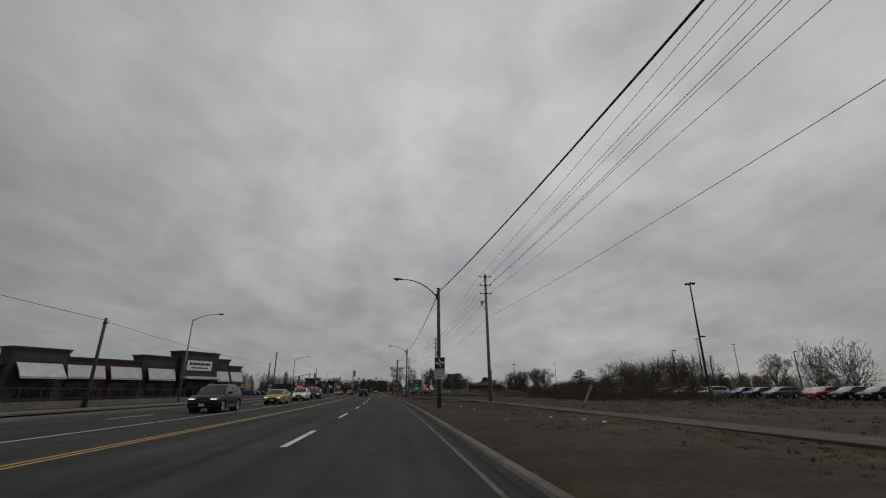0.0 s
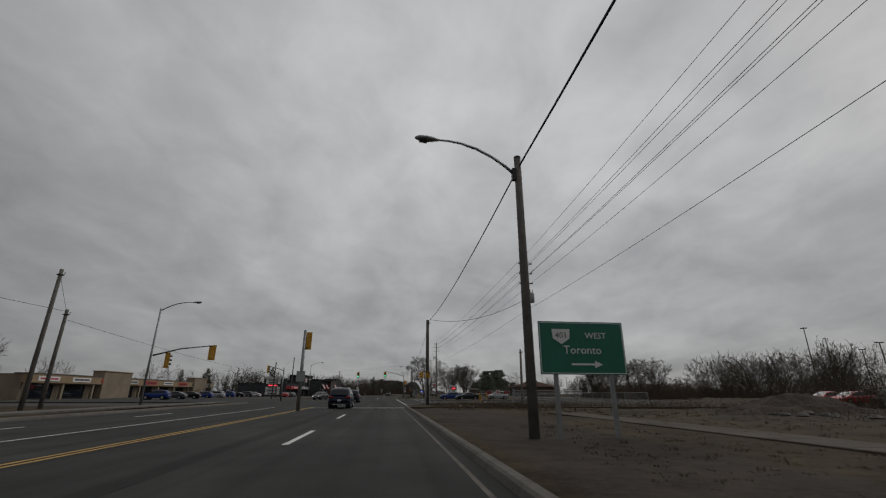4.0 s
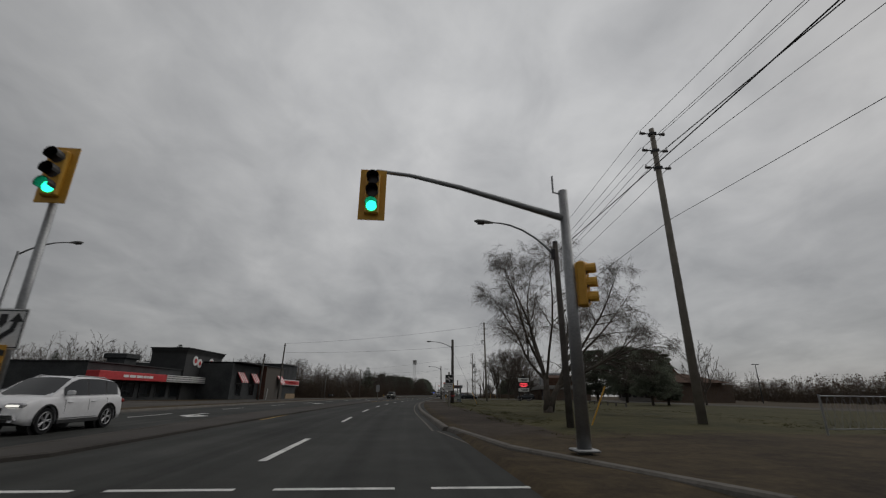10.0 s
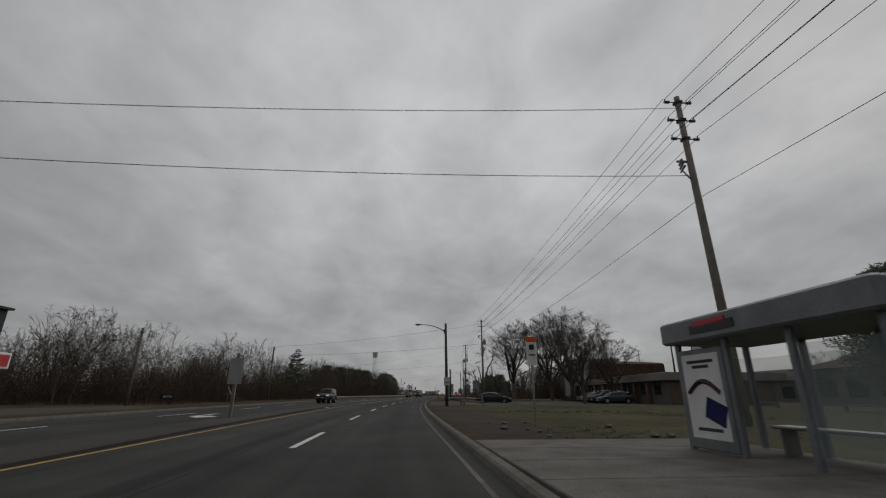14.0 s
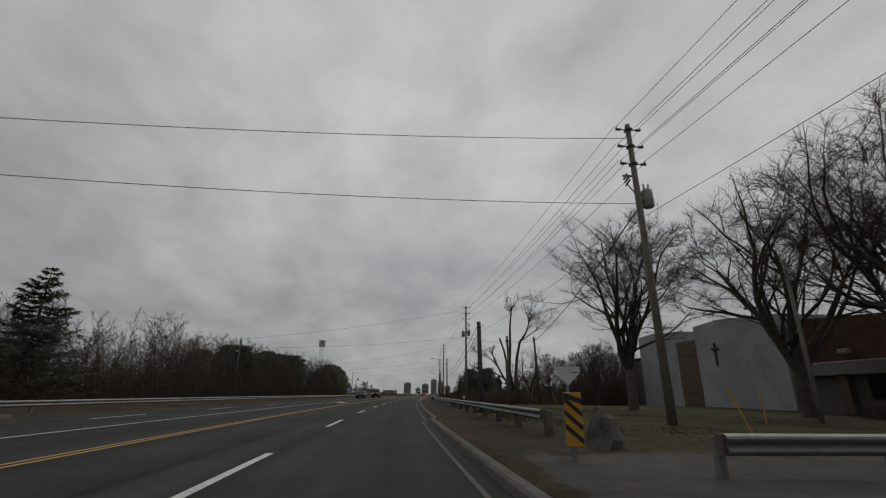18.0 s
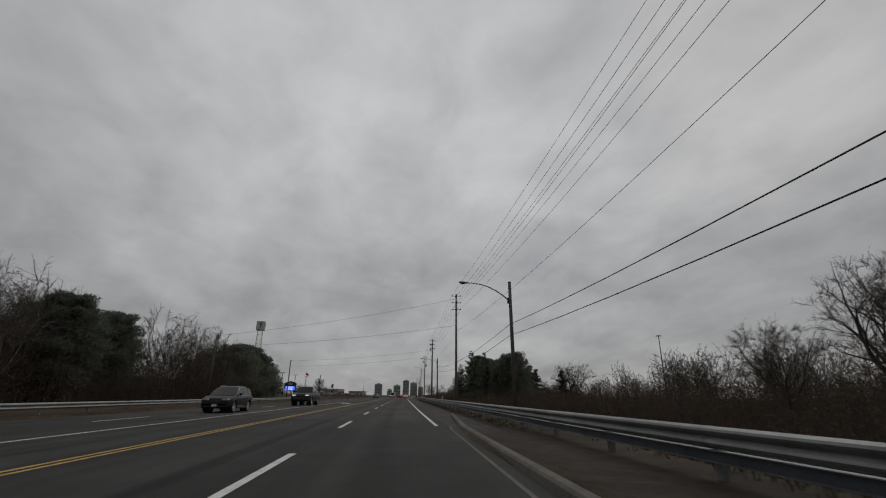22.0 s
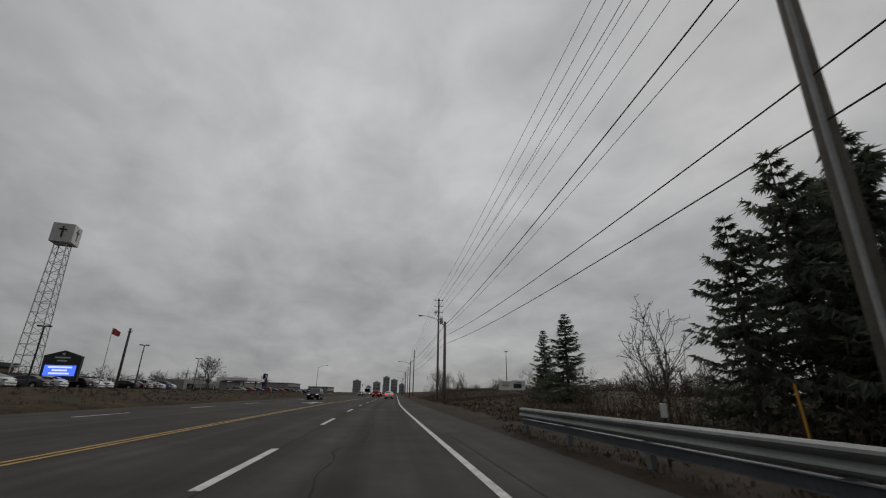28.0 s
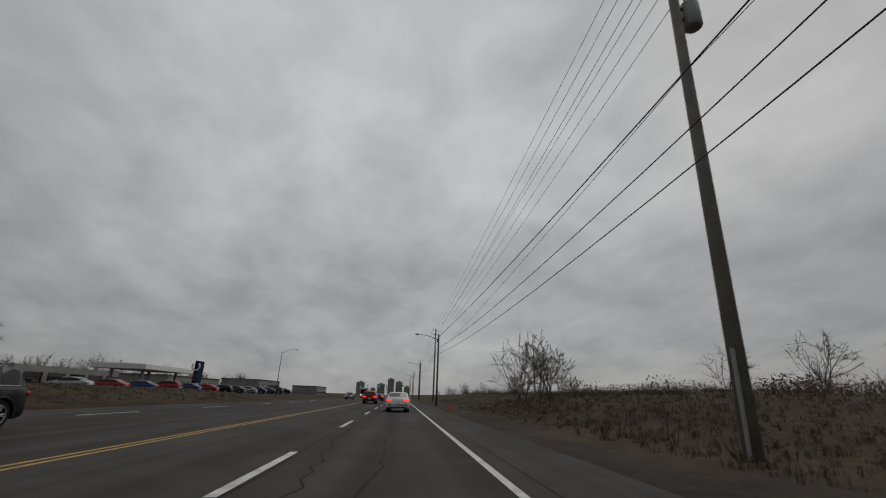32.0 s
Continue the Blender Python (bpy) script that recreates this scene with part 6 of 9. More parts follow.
# roadhouse restaurant on the left
def roadhouse():
    ob = thing("restaurant", spot(76.2, -29.1, 0.0, -30), "dark charcoal restaurant with white awnings and stepped parapets", "restaurant")
    part("wall", Form().box((-9, -5.3, 2.1), (17.6, 33.6, 4.2)), CHARCOAL, ob)
    part("roof", Form().box((-9, -5.3, 4.28), (18.2, 34.0, 0.12)), STEEL_DARK, ob)
    for y, w, h, out, mat in ((2.3, 6.8, 7.2, 0.9, CHARCOAL), (7.15, 2.9, 6.4, 0.3, CHARCOAL), (10.1, 3.0, 5.4, 0.12, CHARCOAL), (-4.0, 5.7, 6.2, 0.25, CHARCOAL), (-11.6, 9.3, 5.3, 0.12, MAROON), (-19.2, 5.8, 6.1, 0.5, CHARCOAL)):
        bay = part("parapet_bay", Form().box((out / 2 - 0.9, y, h / 2), (out + 1.8, w, h)), mat, ob)
        part("cornice", Form().box((out / 2 - 0.9, y, h + 0.06), (out + 2.1, w + 0.35, 0.22)).box((out / 2 - 0.9, y, h - 0.16), (out + 1.94, w + 0.2, 0.12)), STEEL_DARK, bay)
        if mat is CHARCOAL:
            part("inset_panel", Form().box((out + 0.015, y, h - 1.0), (0.03, w - 0.7, 0.9)), SLATE, bay)
    panel = part("sign_panel", Form().bevel_box((0.97, 2.1, 5.2), (0.14, 4.6, 1.5), 0.03), WHITE, ob, "white panel with dark branded shapes")
    sign_bars(panel, 1.03, 2.1, 5.45, 3.9, 0.62, MAROON, 1, 1, 3, "sign_shape")
    sign_bars(panel, 1.03, 2.1, 4.85, 3.1, 0.32, BLACK, 1, 1, 4, "sign_shape")
    part("canopy", Form().bevel_box((1.5, 2.3, 3.3), (1.4, 6.4, 0.42), 0.04), CANVAS, ob, "white canopy over the doors")
    for y, w in ((-14.1, 4.4), (-9.1, 4.2), (-3.9, 4.2), (7.15, 2.5), (10.1, 2.6)):
        awning(ob, 0.45, y, 4.5, w, 1.5, 0.7, (CANVAS,))
        opening(ob, 0.4, y, 1.5, w * 0.85, 1.7, 1, STEEL_DARK, 3)
    awning(ob, 0.6, -19.2, 4.5, 4.6, 1.6, 1.5, (CANVAS,))
    opening(ob, 0.55, -19.2, 1.5, 3.6, 1.7, 1, STEEL_DARK, 3)
    for k in (-14.1, -9.1, -3.9, 7.15, 10.1):
        for q in (-0.8, 0.8):
            part("sign_lamp", Form().tube([(0.4, k + q, 4.75), (0.75, k + q, 4.85), (0.8, k + q, 4.7)], [0.02, 0.02, 0.06], 6), STEEL_DARK, ob)
    for y in (1.0, 2.3, 3.6):
        opening(ob, 0.95, y, 1.25, 1.1, 2.3, 1, STEEL_DARK, 1, "door")
    opening(ob, 0.95, 5.0, 1.5, 1.0, 1.7, 1)
    opening(ob, 0.95, -0.3, 1.5, 1.0, 1.7, 1)
    part("vent_unit", Form().bevel_box((-6, -8, 4.9), (2.2, 2.4, 1.0), 0.05), GREY_BOX, ob)
    part("vent_unit", Form().bevel_box((-5, -3, 4.8), (1.4, 1.6, 0.8), 0.05), GREY_BOX, ob)


roadhouse()
# low wall and iron fence before it
wall = tagged(solid("wall_low", Form().box((0, 0, 0.25), (0.35, 46, 0.7)), CONCRETE, spot(52, -21.9)), "low pale concrete retaining wall", "wall", "", "structure")
fence = thing("iron_fence", spot(46, -22.2), "black iron fence on a low wall", "fence")
for y in np.arange(-16, 14.1, 2.0):
    part("post", Form().box((0, y, 1.05), (0.07, 0.07, 1.1)), BLACK, fence)
for z in (0.75, 1.5):
    part("rail", Form().box((0, -1, z), (0.04, 30, 0.05)), BLACK, fence)
for y in np.arange(-15.8, 13.8, 0.25):
    part("picket", Form().box((0, y, 1.1), (0.018, 0.018, 0.8)), BLACK, fence)


# long shopping plazas
def plaza(s, d, length, h, depth, bays, towers, label, seed):
    rng = random.Random(seed)
    ob = thing("shopping_plaza", spot(s, d), label, "shop")
    part("wall", Form().box((-depth / 2, 0, h / 2), (depth, length, h)), BEIGE, ob)
    part("fascia", Form().bevel_box((0.6, 0, h - 0.75), (1.3, length + 0.2, 1.5), 0.04), TAN, ob)
    part("roof_edge", Form().box((0.0, 0, h + 0.07), (2.7, length + 0.5, 0.14)), BROWN_BRICK, ob)
    for y, w in towers:
        part("raised_front", Form().bevel_box((0.2, y, h / 2 + 0.6), (2.4, w, h + 1.2), 0.05), BEIGE, ob)
        part("cornice", Form().box((0.2, y, h + 1.25), (2.7, w + 0.3, 0.16)), TAN, ob)
    step = length / bays
    for k in range(bays):
        y = -length / 2 + step * (k + 0.5)
        opening(ob, 0.05, y, 1.35, step * 0.72, 2.4, 1, STEEL_DARK, 3)
        part("pier", Form().box((0.8, y - step / 2, (h - 1.4) / 2), (0.5, 0.5, h - 1.4)), BEIGE, ob)
        board = part("shop_sign", Form().box((1.3, y, h - 0.75), (0.08, step * 0.6, 0.8)), (WHITE, SIGN_RED, CANVAS, SLATE)[rng.randrange(4)], ob)
        sign_bars(board, 1.34, y, h - 0.75, step * 0.5, 0.5, (SIGN_RED, BLACK, SLATE)[rng.randrange(3)], 1, 1, seed * 50 + k)


plaza(190, -58, 76, 4.3, 16, 9, ((-14, 10), (28, 9)), "long low beige shopping plaza with lit signs", 2)
plaza(112, -52, 44, 4.0, 14, 6, ((6, 9),), "low beige shopping plaza with a flat roof", 5)
plaza(14, -52, 40, 4.4, 14, 5, ((0, 8),), "low beige shop building beyond the fence", 9)


# red-and-white diner, with the brick shop beside it
def diner():
    ob = thing("diner", spot(247, -33.2), "dark grey diner with a red band and tall sign wall", "restaurant")
    part("wall", Form().box((-8, -2, 2.2), (16, 40, 4.4)), SLATE, ob)
    part("roof", Form().box((-8, -2, 4.46), (16.4, 40.4, 0.12)), STEEL_DARK, ob)
    tower = part("sign_wall", Form().rings([[Vector((x, y, z)) for x, y in ((0.3 + k, -2.9 - k), (0.3 + k, 8.9 + k), (-5.1, 8.9 + k), (-5.1, -2.9 - k))] for z, k in ((0, 0), (6.9, 0), (7.15, 0.1), (7.5, 0.3), (7.7, 0.3))]), CHARCOAL, ob, "tall dark sign wall with a flared top")
    part("cornice", Form().box((-2.25, 3.0, 7.76), (6.1, 12.6, 0.14)), STEEL_DARK, tower)
    part("roof_vent", Form().bevel_box((-6, -8.0, 5.0), (2.6, 2.6, 1.4), 0.03).bevel_box((-6, -8.0, 6.0), (3.2, 3.2, 0.7), 0.1), SLATE, ob)
    for y in (0.6, 5.8):
        logo = part("sign_shape", Form().disc((0.36, y - 0.7, 6.0), (1, 0, 0), 0.75, 0.1, 18).disc((0.36, y + 0.7, 5.7), (1, 0, 0), 0.7, 0.1, 18), WHITE, tower, "white rounded branded shape")
        part("sign_shape_inner", Form().disc((0.4, y - 0.7, 6.0), (1, 0, 0), 0.38, 0.08, 14).disc((0.4, y + 0.7, 5.7), (1, 0, 0), 0.34, 0.08, 14), SIGN_RED, logo)
    part("band", Form().bevel_box((0.75, -15.5, 3.0), (1.5, 13, 0.95), 0.04), SIGN_RED, ob, "red sign band along the front")
    part("band", Form().bevel_box((0.75, 0.4, 3.0), (1.5, 18.6, 0.95), 0.04), CANVAS, ob, "white striped band along the front")
    for z in (2.72, 3.02, 3.32):
        part("band_strip", Form().box((1.5, 0.4, z), (0.05, 18.4, 0.07)), SLATE, ob)
    sign_bars(ob, 1.5, -15, 3.0, 6.0, 0.5, WHITE, 1, 1, 12, "sign_shape")
    for y in (-18, -14.5, -11, -7.5, -4, 0, 4, 8):
        opening(ob, 0.06, y, 1.4, 2.4, 1.7, 1, STEEL_DARK, 2)
    part("open_sign", Form().box((0.2, 9.2, 2.5), (0.06, 1.6, 0.28)), glow("green_tube_light", (0.03, 0.5, 0.25), 0.8), ob)


def brick_shops():
    ob = thing("shop", spot(265, -26.3), "grey and red brick shop with striped awnings and a red sign", "shop")
    part("wall", Form().box((-10, -11.5, 2.9), (18, 11, 5.8)), SLATE, ob)
    part("wall", Form().box((-8, -1.5, 3.0), (16.6, 9, 6.0)), RED_BRICK, ob, "red brick wall")
    part("wall", Form().box((-8, 7.5, 3.45), (16, 9, 6.9)), SLATE, ob, "tall slate-grey wall")
    part("roof", Form().box((-8, 7.5, 6.98), (16.5, 9.5, 0.16)), STEEL_DARK, ob)
    part("roof", Form().box((-8, -6.5, 6.06), (17, 19.6, 0.12)), STEEL_DARK, ob)
    part("plinth", Form().box((0.06, 9.0, 0.55), (0.14, 5.8, 1.1)), TAN, ob)
    for y, x in ((-14, -0.9), (-8.8, -0.9), (0.8, 0.35)):
        awning(ob, x, y, 4.5, 2.6, 1.5, 1.0, (SIGN_RED, WHITE), 1, 7)
        opening(ob, x - 0.1, y, 1.7, 2.0, 1.9, 1, STEEL_DARK, 2)
    board = part("sign_board", Form().bevel_box((0.35, 8.0, 3.35), (0.4, 9.6, 1.1), 0.03), WHITE, ob, "long red sign board with a white rim")
    part("sign_face", Form().box((0.56, 8.0, 3.35), (0.05, 9.2, 0.8)), SIGN_RED, board)
    sign_bars(board, 0.6, 8.0, 3.35, 4.5, 0.35, material("dark_red", (0.16, 0.01, 0.012), (0.22, 0.02, 0.02)), 1, 1, 7)
    part("drainpipe", Form().tube([(0.38, -5.0, 0.1), (0.38, -4.6, 2.0)], 0.06, 6), CANVAS, ob)
    for y in (-13, -10.5):
        part("rooftop_rail", Form().box((-3, y, 6.5), (0.06, 0.06, 0.8)).box((-3, y + 0.6, 6.85), (0.05, 1.2, 0.05)), STEEL, ob)
    part("vent_unit", Form().bevel_box((-5, -2, 6.5), (1.6, 1.8, 0.8), 0.04), GREY_BOX, ob)


diner()
brick_shops()


# church on the right: two tall blank walls, a lower brick wing with a broad pale eave
def church():
    ob = thing("church", spot(352, 34.4), "church with tall grey-white walls, brown roof and brick wing", "church")

    def tall_wall(x, y0, y1, z0, z1, deep):
        f = Form().rings([[Vector((xx, y, z)) for y, z in ((y1, -1.4), (y1, z1), (y1 - 0.35 * (y1 - y0), z1 + 0.2), (y0, z0), (y0, -1.4))] for xx in (x, x + deep)])
        return part("wall", f, CHURCH_WHITE, ob, "tall plain grey-white wall")

    tall_wall(4.9, -3.0, 10.5, 9.2, 9.8, 8)
    tall_wall(7.6, 17.2, 30, 10.2, 10.7, 9)
    part("link_wall", Form().box((9.4, 13.8, 3.6), (6, 6.9, 9.8)), BROWN_BRICK, ob)
    part("wall", Form().box((12.4, 34.5, 3.0), (8.6, 8.8, 8.6)), BROWN_BRICK, ob, "brown brick end wall")
    part("coping", Form().box((12.4, 34.5, 7.4), (9.0, 9.2, 0.2)), STEEL_DARK, ob)
    for x, y, z, k in ((4.82, 6.9, 6.1, 1.0), (7.52, 24.0, 7.0, 0.75)):
        part("cross", Form().box((x, y, z), (0.14, 0.24 * k, 2.6 * k)).box((x, y, z + 0.6 * k), (0.14, 1.3 * k, 0.24 * k)), BLACK, ob, "black cross on the wall")
    part("upper_wall", Form().rings([[Vector((x, -18.8, 3.4)), Vector((x, -3.1, 3.4)), Vector((x + k, -3.1, 8.5)), Vector((x + k, -17.0, 7.3)), Vector((x + k, -18.2, 7.0))] for x, k in ((5.2, 0.6), (16.0, 0.0))]), ROOF_BROWN, ob, "brown shingled upper storey")
    part("roof_hatch", Form().bevel_box((4.9, -9.0, 5.0), (0.5, 0.9, 0.4), 0.05), CHURCH_BAND, ob)
    part("wing_wall", Form().box((6, -32, 1.5), (12, 44, 3.6)), BROWN_BRICK, ob)
    part("eave", Form().bevel_box((6.4, -32, 3.3), (14.2, 45, 0.95), 0.05), CHURCH_BAND, ob, "broad pale concrete eave")
    for k in range(9):
        y = -51 + 4.4 * k
        opening(ob, -0.04, y, 1.95, 1.5, 1.35, -1, STEEL_DARK, 1)
        part("pier", Form().box((-0.25, y + 2.2, 1.55), (0.5, 0.7, 3.3)), BROWN_BRICK, ob)


church()


# long low building behind the pines
def offices():
    ob = thing("office_building", spot(314, 66), "long low brown building behind the pines", "building")
    part("wall", Form().box((4, 0, 2.0), (8, 60, 4.0)), BROWN_BRICK, ob)
    part("fascia", Form().bevel_box((0.2, 0, 3.9), (1.6, 61, 0.7), 0.04), CHURCH_BAND, ob)
    part("raised_hall", Form().box((5, 14, 4.4), (6, 24, 2.4)), CHURCH_WHITE, ob)
    for k in range(12):
        opening(ob, -0.06, -27 + 4.9 * k, 1.7, 2.6, 1.8, -1, STEEL_DARK, 2)


offices()


def hip_house():
    ob = thing("pavilion", spot(290, 62) @ Matrix.Diagonal((1.3, 1.3, 1.35, 1)), "low brown building with a hipped roof and a cupola", "building")
    part("wall", Form().box((0, 0, 1.6), (12, 16, 3.2)), BROWN_BRICK, ob)
    part("roof", Form().rings([[Vector((sx * 7.2, sy * 9.2, 3.2)) for sx, sy in ((1, -1), (1, 1), (-1, 1), (-1, -1))], [Vector((sx * 2, sy * 3, 4.9)) for sx, sy in ((1, -1), (1, 1), (-1, 1), (-1, -1))]]), ROOF_BROWN, ob)
    part("cupola", Form().rings([[Vector((sx * 2, sy * 2, 4.6)) for sx, sy in ((1, -1), (1, 1), (-1, 1), (-1, -1))], [Vector((sx * 1.1, sy * 1.1, 6.4)) for sx, sy in ((1, -1), (1, 1), (-1, 1), (-1, -1))], [Vector((sx * 1.0, sy * 1.0, 6.9)) for sx, sy in ((1, -1), (1, 1), (-1, 1), (-1, -1))]]), ROOF_BROWN, ob)
    for y in (-6, -3, 0, 3, 6):
        opening(ob, -6.04, y, 1.6, 1.6, 1.5, -1)


hip_house()


# filling station and low shops far along on the left
def filling_station():
    ob = thing("filling_station", spot(636, -46), "small filling station with a flat canopy", "filling station")
    part("shop_wall", Form().box((-14, 0, 1.9), (8, 26, 3.8)), CHURCH_BAND, ob)
    part("canopy", Form().bevel_box((0, 4, 4.4), (9, 18, 0.9), 0.05), WHITE, ob)
    for x in (-2.6, 2.6):
        for y in (-2, 10):
            part("column", Form().box((x, y, 2.0), (0.4, 0.4, 4.0)), GREY_BOX, ob)
            part("pump", Form().bevel_box((x, y + 2, 0.9), (0.6, 0.9, 1.7), 0.05), SLATE, ob)
    for y in (-9, -4, 1, 6, 11):
        opening(ob, -9.94, y, 1.6, 3.6, 2.2, 1)
    pylon = thing("price_sign", spot(655, -43), "dark blue pylon sign with a white round mark", "sign")
    part("post", Form().box((0, 0, 1.2), (0.5, 1.8, 2.4)), GREY_BOX, pylon)
    part("panel", Form().bevel_box((0, 0, 4.6), (0.7, 3.2, 4.6), 0.05), material("navy_panel", (0.012, 0.016, 0.05), (0.02, 0.025, 0.07)), pylon)
    part("mark", Form().disc((0, -0.2, 5.6), (0, 1, 0), 0.01, 0.01, 4).tube([(0.0 + 0.8 * math.sin(a), -1.64, 5.7 + 0.8 * math.cos(a)) for a in np.linspace(0.6, 5.4, 12)], 0.16, 6), WHITE, pylon)
    for z in (2.9, 3.7):
        part("price_strip", Form().box((0, -1.62, z), (0.5, 0.06, 0.3)), SIGN_RED, pylon)


filling_station()
for s, d, l, h, dep in ((575, -62, 40, 3.2, 12), (690, -58, 34, 4.0, 14), (745, -52, 30, 5.0, 14), (800, -40, 30, 4.0, 12)):
    shed = thing("shop", spot(s, d), "low pale commercial building along the road", "shop")
    part("wall", Form().box((-dep / 2, 0, h / 2), (dep, l, h)), CHURCH_BAND, shed)
    part("roof", Form().box((-dep / 2, 0, h + 0.1), (dep + 0.5, l + 0.5, 0.2)), STEEL_DARK, shed)
    for k in range(int(l / 5)):
        opening(shed, 0.06, -l / 2 + 2.8 + 5 * k, h * 0.42, 3.4, h * 0.5, 1)

# apartment towers in the distance
# haze is put into the colours: pale walls, slate bands instead of dark panes
for s, d, w, h in ((2300, -150, 30, 44), (2420, -78, 30, 42), (2390, -38, 26, 62), (2450, -6, 28, 54), (2420, 26, 22, 36), (2380, -108, 20, 24)):
    ob = thing("apartment_tower", spot(s, d), "distant grey apartment tower against the cloud", "tower block")
    part("wall", Form().box((0, 0, h / 2), (w, 22, h)), CHURCH_WHITE, ob)
    part("plant_room", Form().box((0, 0, h + 2), (w * 0.4, 10, 4)), CHURCH_WHITE, ob)
    for z in np.arange(4, h - 2, 6.0):
        part("window_band", Form().box((0, -11.05, z), (w * 0.86, 0.2, 1.8)), SLATE, ob)


# lattice tower with a cross on its cabin, and the church hall at its foot
def lattice_tower():
    ob = thing("bell_tower", spot(573.6, -61.0, 0.8, 15), "tall white steel lattice tower with a boxed head bearing crosses", "tower")
    h, w0, w1 = 26.2, 1.5, 0.95
    half = lambda z: w0 + (w1 - w0) * z / h
    corner = ((1, 1), (1, -1), (-1, -1), (-1, 1))
    for sx, sy in corner:
        part("leg", Form().tube([(sx * w0, sy * w0, 0), (sx * w1, sy * w1, h)], 0.09, 6), CANVAS, ob)
    zs = np.linspace(0, h, 15)
    for z0, z1 in zip(zs, zs[1:]):
        for (ax, ay), (bx, by) in zip(corner, corner[1:] + corner[:1]):
            a, b, c = half(z0), half(z1), half(z0)
            part("brace", Form().tube([(ax * a, ay * a, z0), (bx * b, by * b, z1)], 0.045, 4), CANVAS, ob)
            part("ring_bar", Form().tube([(ax * b, ay * b, z1), (bx * b, by * b, z1)], 0.045, 4), CANVAS, ob)
    head = part("head", Form().bevel_box((0, 0, h + 1.9), (3.5, 3.5, 3.7), 0.08), CANVAS, ob, "white boxed tower head")
    for x, y in ((0, -1.77), (1.77, 0)):
        part("cross", Form().box((x, y, h + 2.0), (0.28 if x == 0 else 0.08, 0.08 if x == 0 else 0.28, 2.2)).box((x, y, h + 2.5), (1.3 if x == 0 else 0.08, 0.08 if x == 0 else 1.3, 0.28)), BLACK, head, "black cross")
    hall = thing("church_hall", spot(548, -78), "long low dark church hall behind the car park", "church")
    part("wall", Form().box((0, 0, 2.4), (16, 70, 4.8)), BROWN_BRICK, hall)
    part("roof", Form().bevel_box((0, 0, 5.0), (17, 71, 0.8), 0.05), CHARCOAL, hall)
    for k in range(13):
        opening(hall, 8.04, -32 + 5.2 * k, 2.2, 2.2, 2.0, 1)


lattice_tower()
# ---- guard rails ----
def beam_section(x, z):
    """The W of a guard rail's beam, facing -x."""
    w = ((0.0, 0.155), (-0.06, 0.12), (-0.075, 0.085), (-0.06, 0.05), (0.0, 0.0), (-0.06, -0.05), (-0.075, -0.085), (-0.06, -0.12), (0.0, -0.155), (0.012, -0.155), (-0.045, -0.1), (-0.055, -0.085), (-0.045, -0.06), (0.014, 0.0), (-0.045, 0.06), (-0.055, 0.085), (-0.045, 0.1), (0.012, 0.155))
    return [(x + a, z + b) for a, b in w]


def guard_rail(label, path, top, side=1, spacing=3.6, wood=0, rub=None):
    """Posts and beams along a list of (s, d) corners; side: +1 faces the road from the right; the first stretch stands on wooden posts, and a rub rail runs below the beam after rub metres."""
    pts = [at(s, d) for s, d in path]
    runs, total = [], 0.0
    for a, b in zip(pts, pts[1:]):
        runs.append((total, a, b))
        total += (b - a).length

    def point(k):
        for t0, a, b in reversed(runs):
            if k >= t0 - 1e-6:
                return a.lerp(b, min(1, (k - t0) / (b - a).length)), (b - a).normalized()

    ob = thing("guard_rail", Matrix(), label, "guard rail", "guard rails")
    n = max(1, round(total / spacing))
    for k in range(n + 1):
        p, w = point(total * k / n)
        m = pose(p.x, p.y, 0, 0, 0, math.degrees(math.atan2(-w.x, w.y)))
        f = Form()
        f.bevel_box(m @ Vector((side * 0.2, 0, top / 2 - 0.6)), (0.22, 0.2, top + 1.1), 0.01) if total * k / n < wood else f.box(m @ Vector((side * 0.17, 0, top / 2 - 0.6)), (0.13, 0.1, top + 1.1))
        post = part("post", f, WOOD_POLE if total * k / n < wood else STEEL, ob)
        part("block", Form().box(m @ Vector((side * 0.07, 0, top - 0.16)), (0.11, 0.13, 0.3)), WOOD_POLE, post)
    for k in range(n):
        rings = []
        for u in (total * k / n - 0.04, total * (k + 0.5) / n, total * (k + 1) / n + 0.02):
            p, w = point(max(0, min(total, u)))
            m = pose(p.x, p.y, 0, 0, 0, math.degrees(math.atan2(-w.x, w.y)))
            rings.append([m @ Vector((side * x, 0, z)) for x, z in beam_section(0, top - 0.16)])
        part("beam", Form().rings(rings), RAIL_STEEL, ob)
        if rub is not None and total * k / n >= rub:
            rings = []
            for u in (total * k / n, total * (k + 1) / n):
                p, w = point(max(0, min(total, u)))
                m = pose(p.x, p.y, 0, 0, 0, math.degrees(math.atan2(-w.x, w.y)))
                rings.append([m @ Vector((side * x, 0, top + z)) for x, z in ((0.10, -0.345), (-0.035, -0.345), (-0.04, -0.357), (0.0, -0.362), (0.01, -0.37), (0.03, -0.51), (-0.01, -0.53), (0.10, -0.53))])
            part("rub_rail", Form().rings(rings), RUB_STEEL, ob, "dark bluish steel channel below the beam")
    return ob


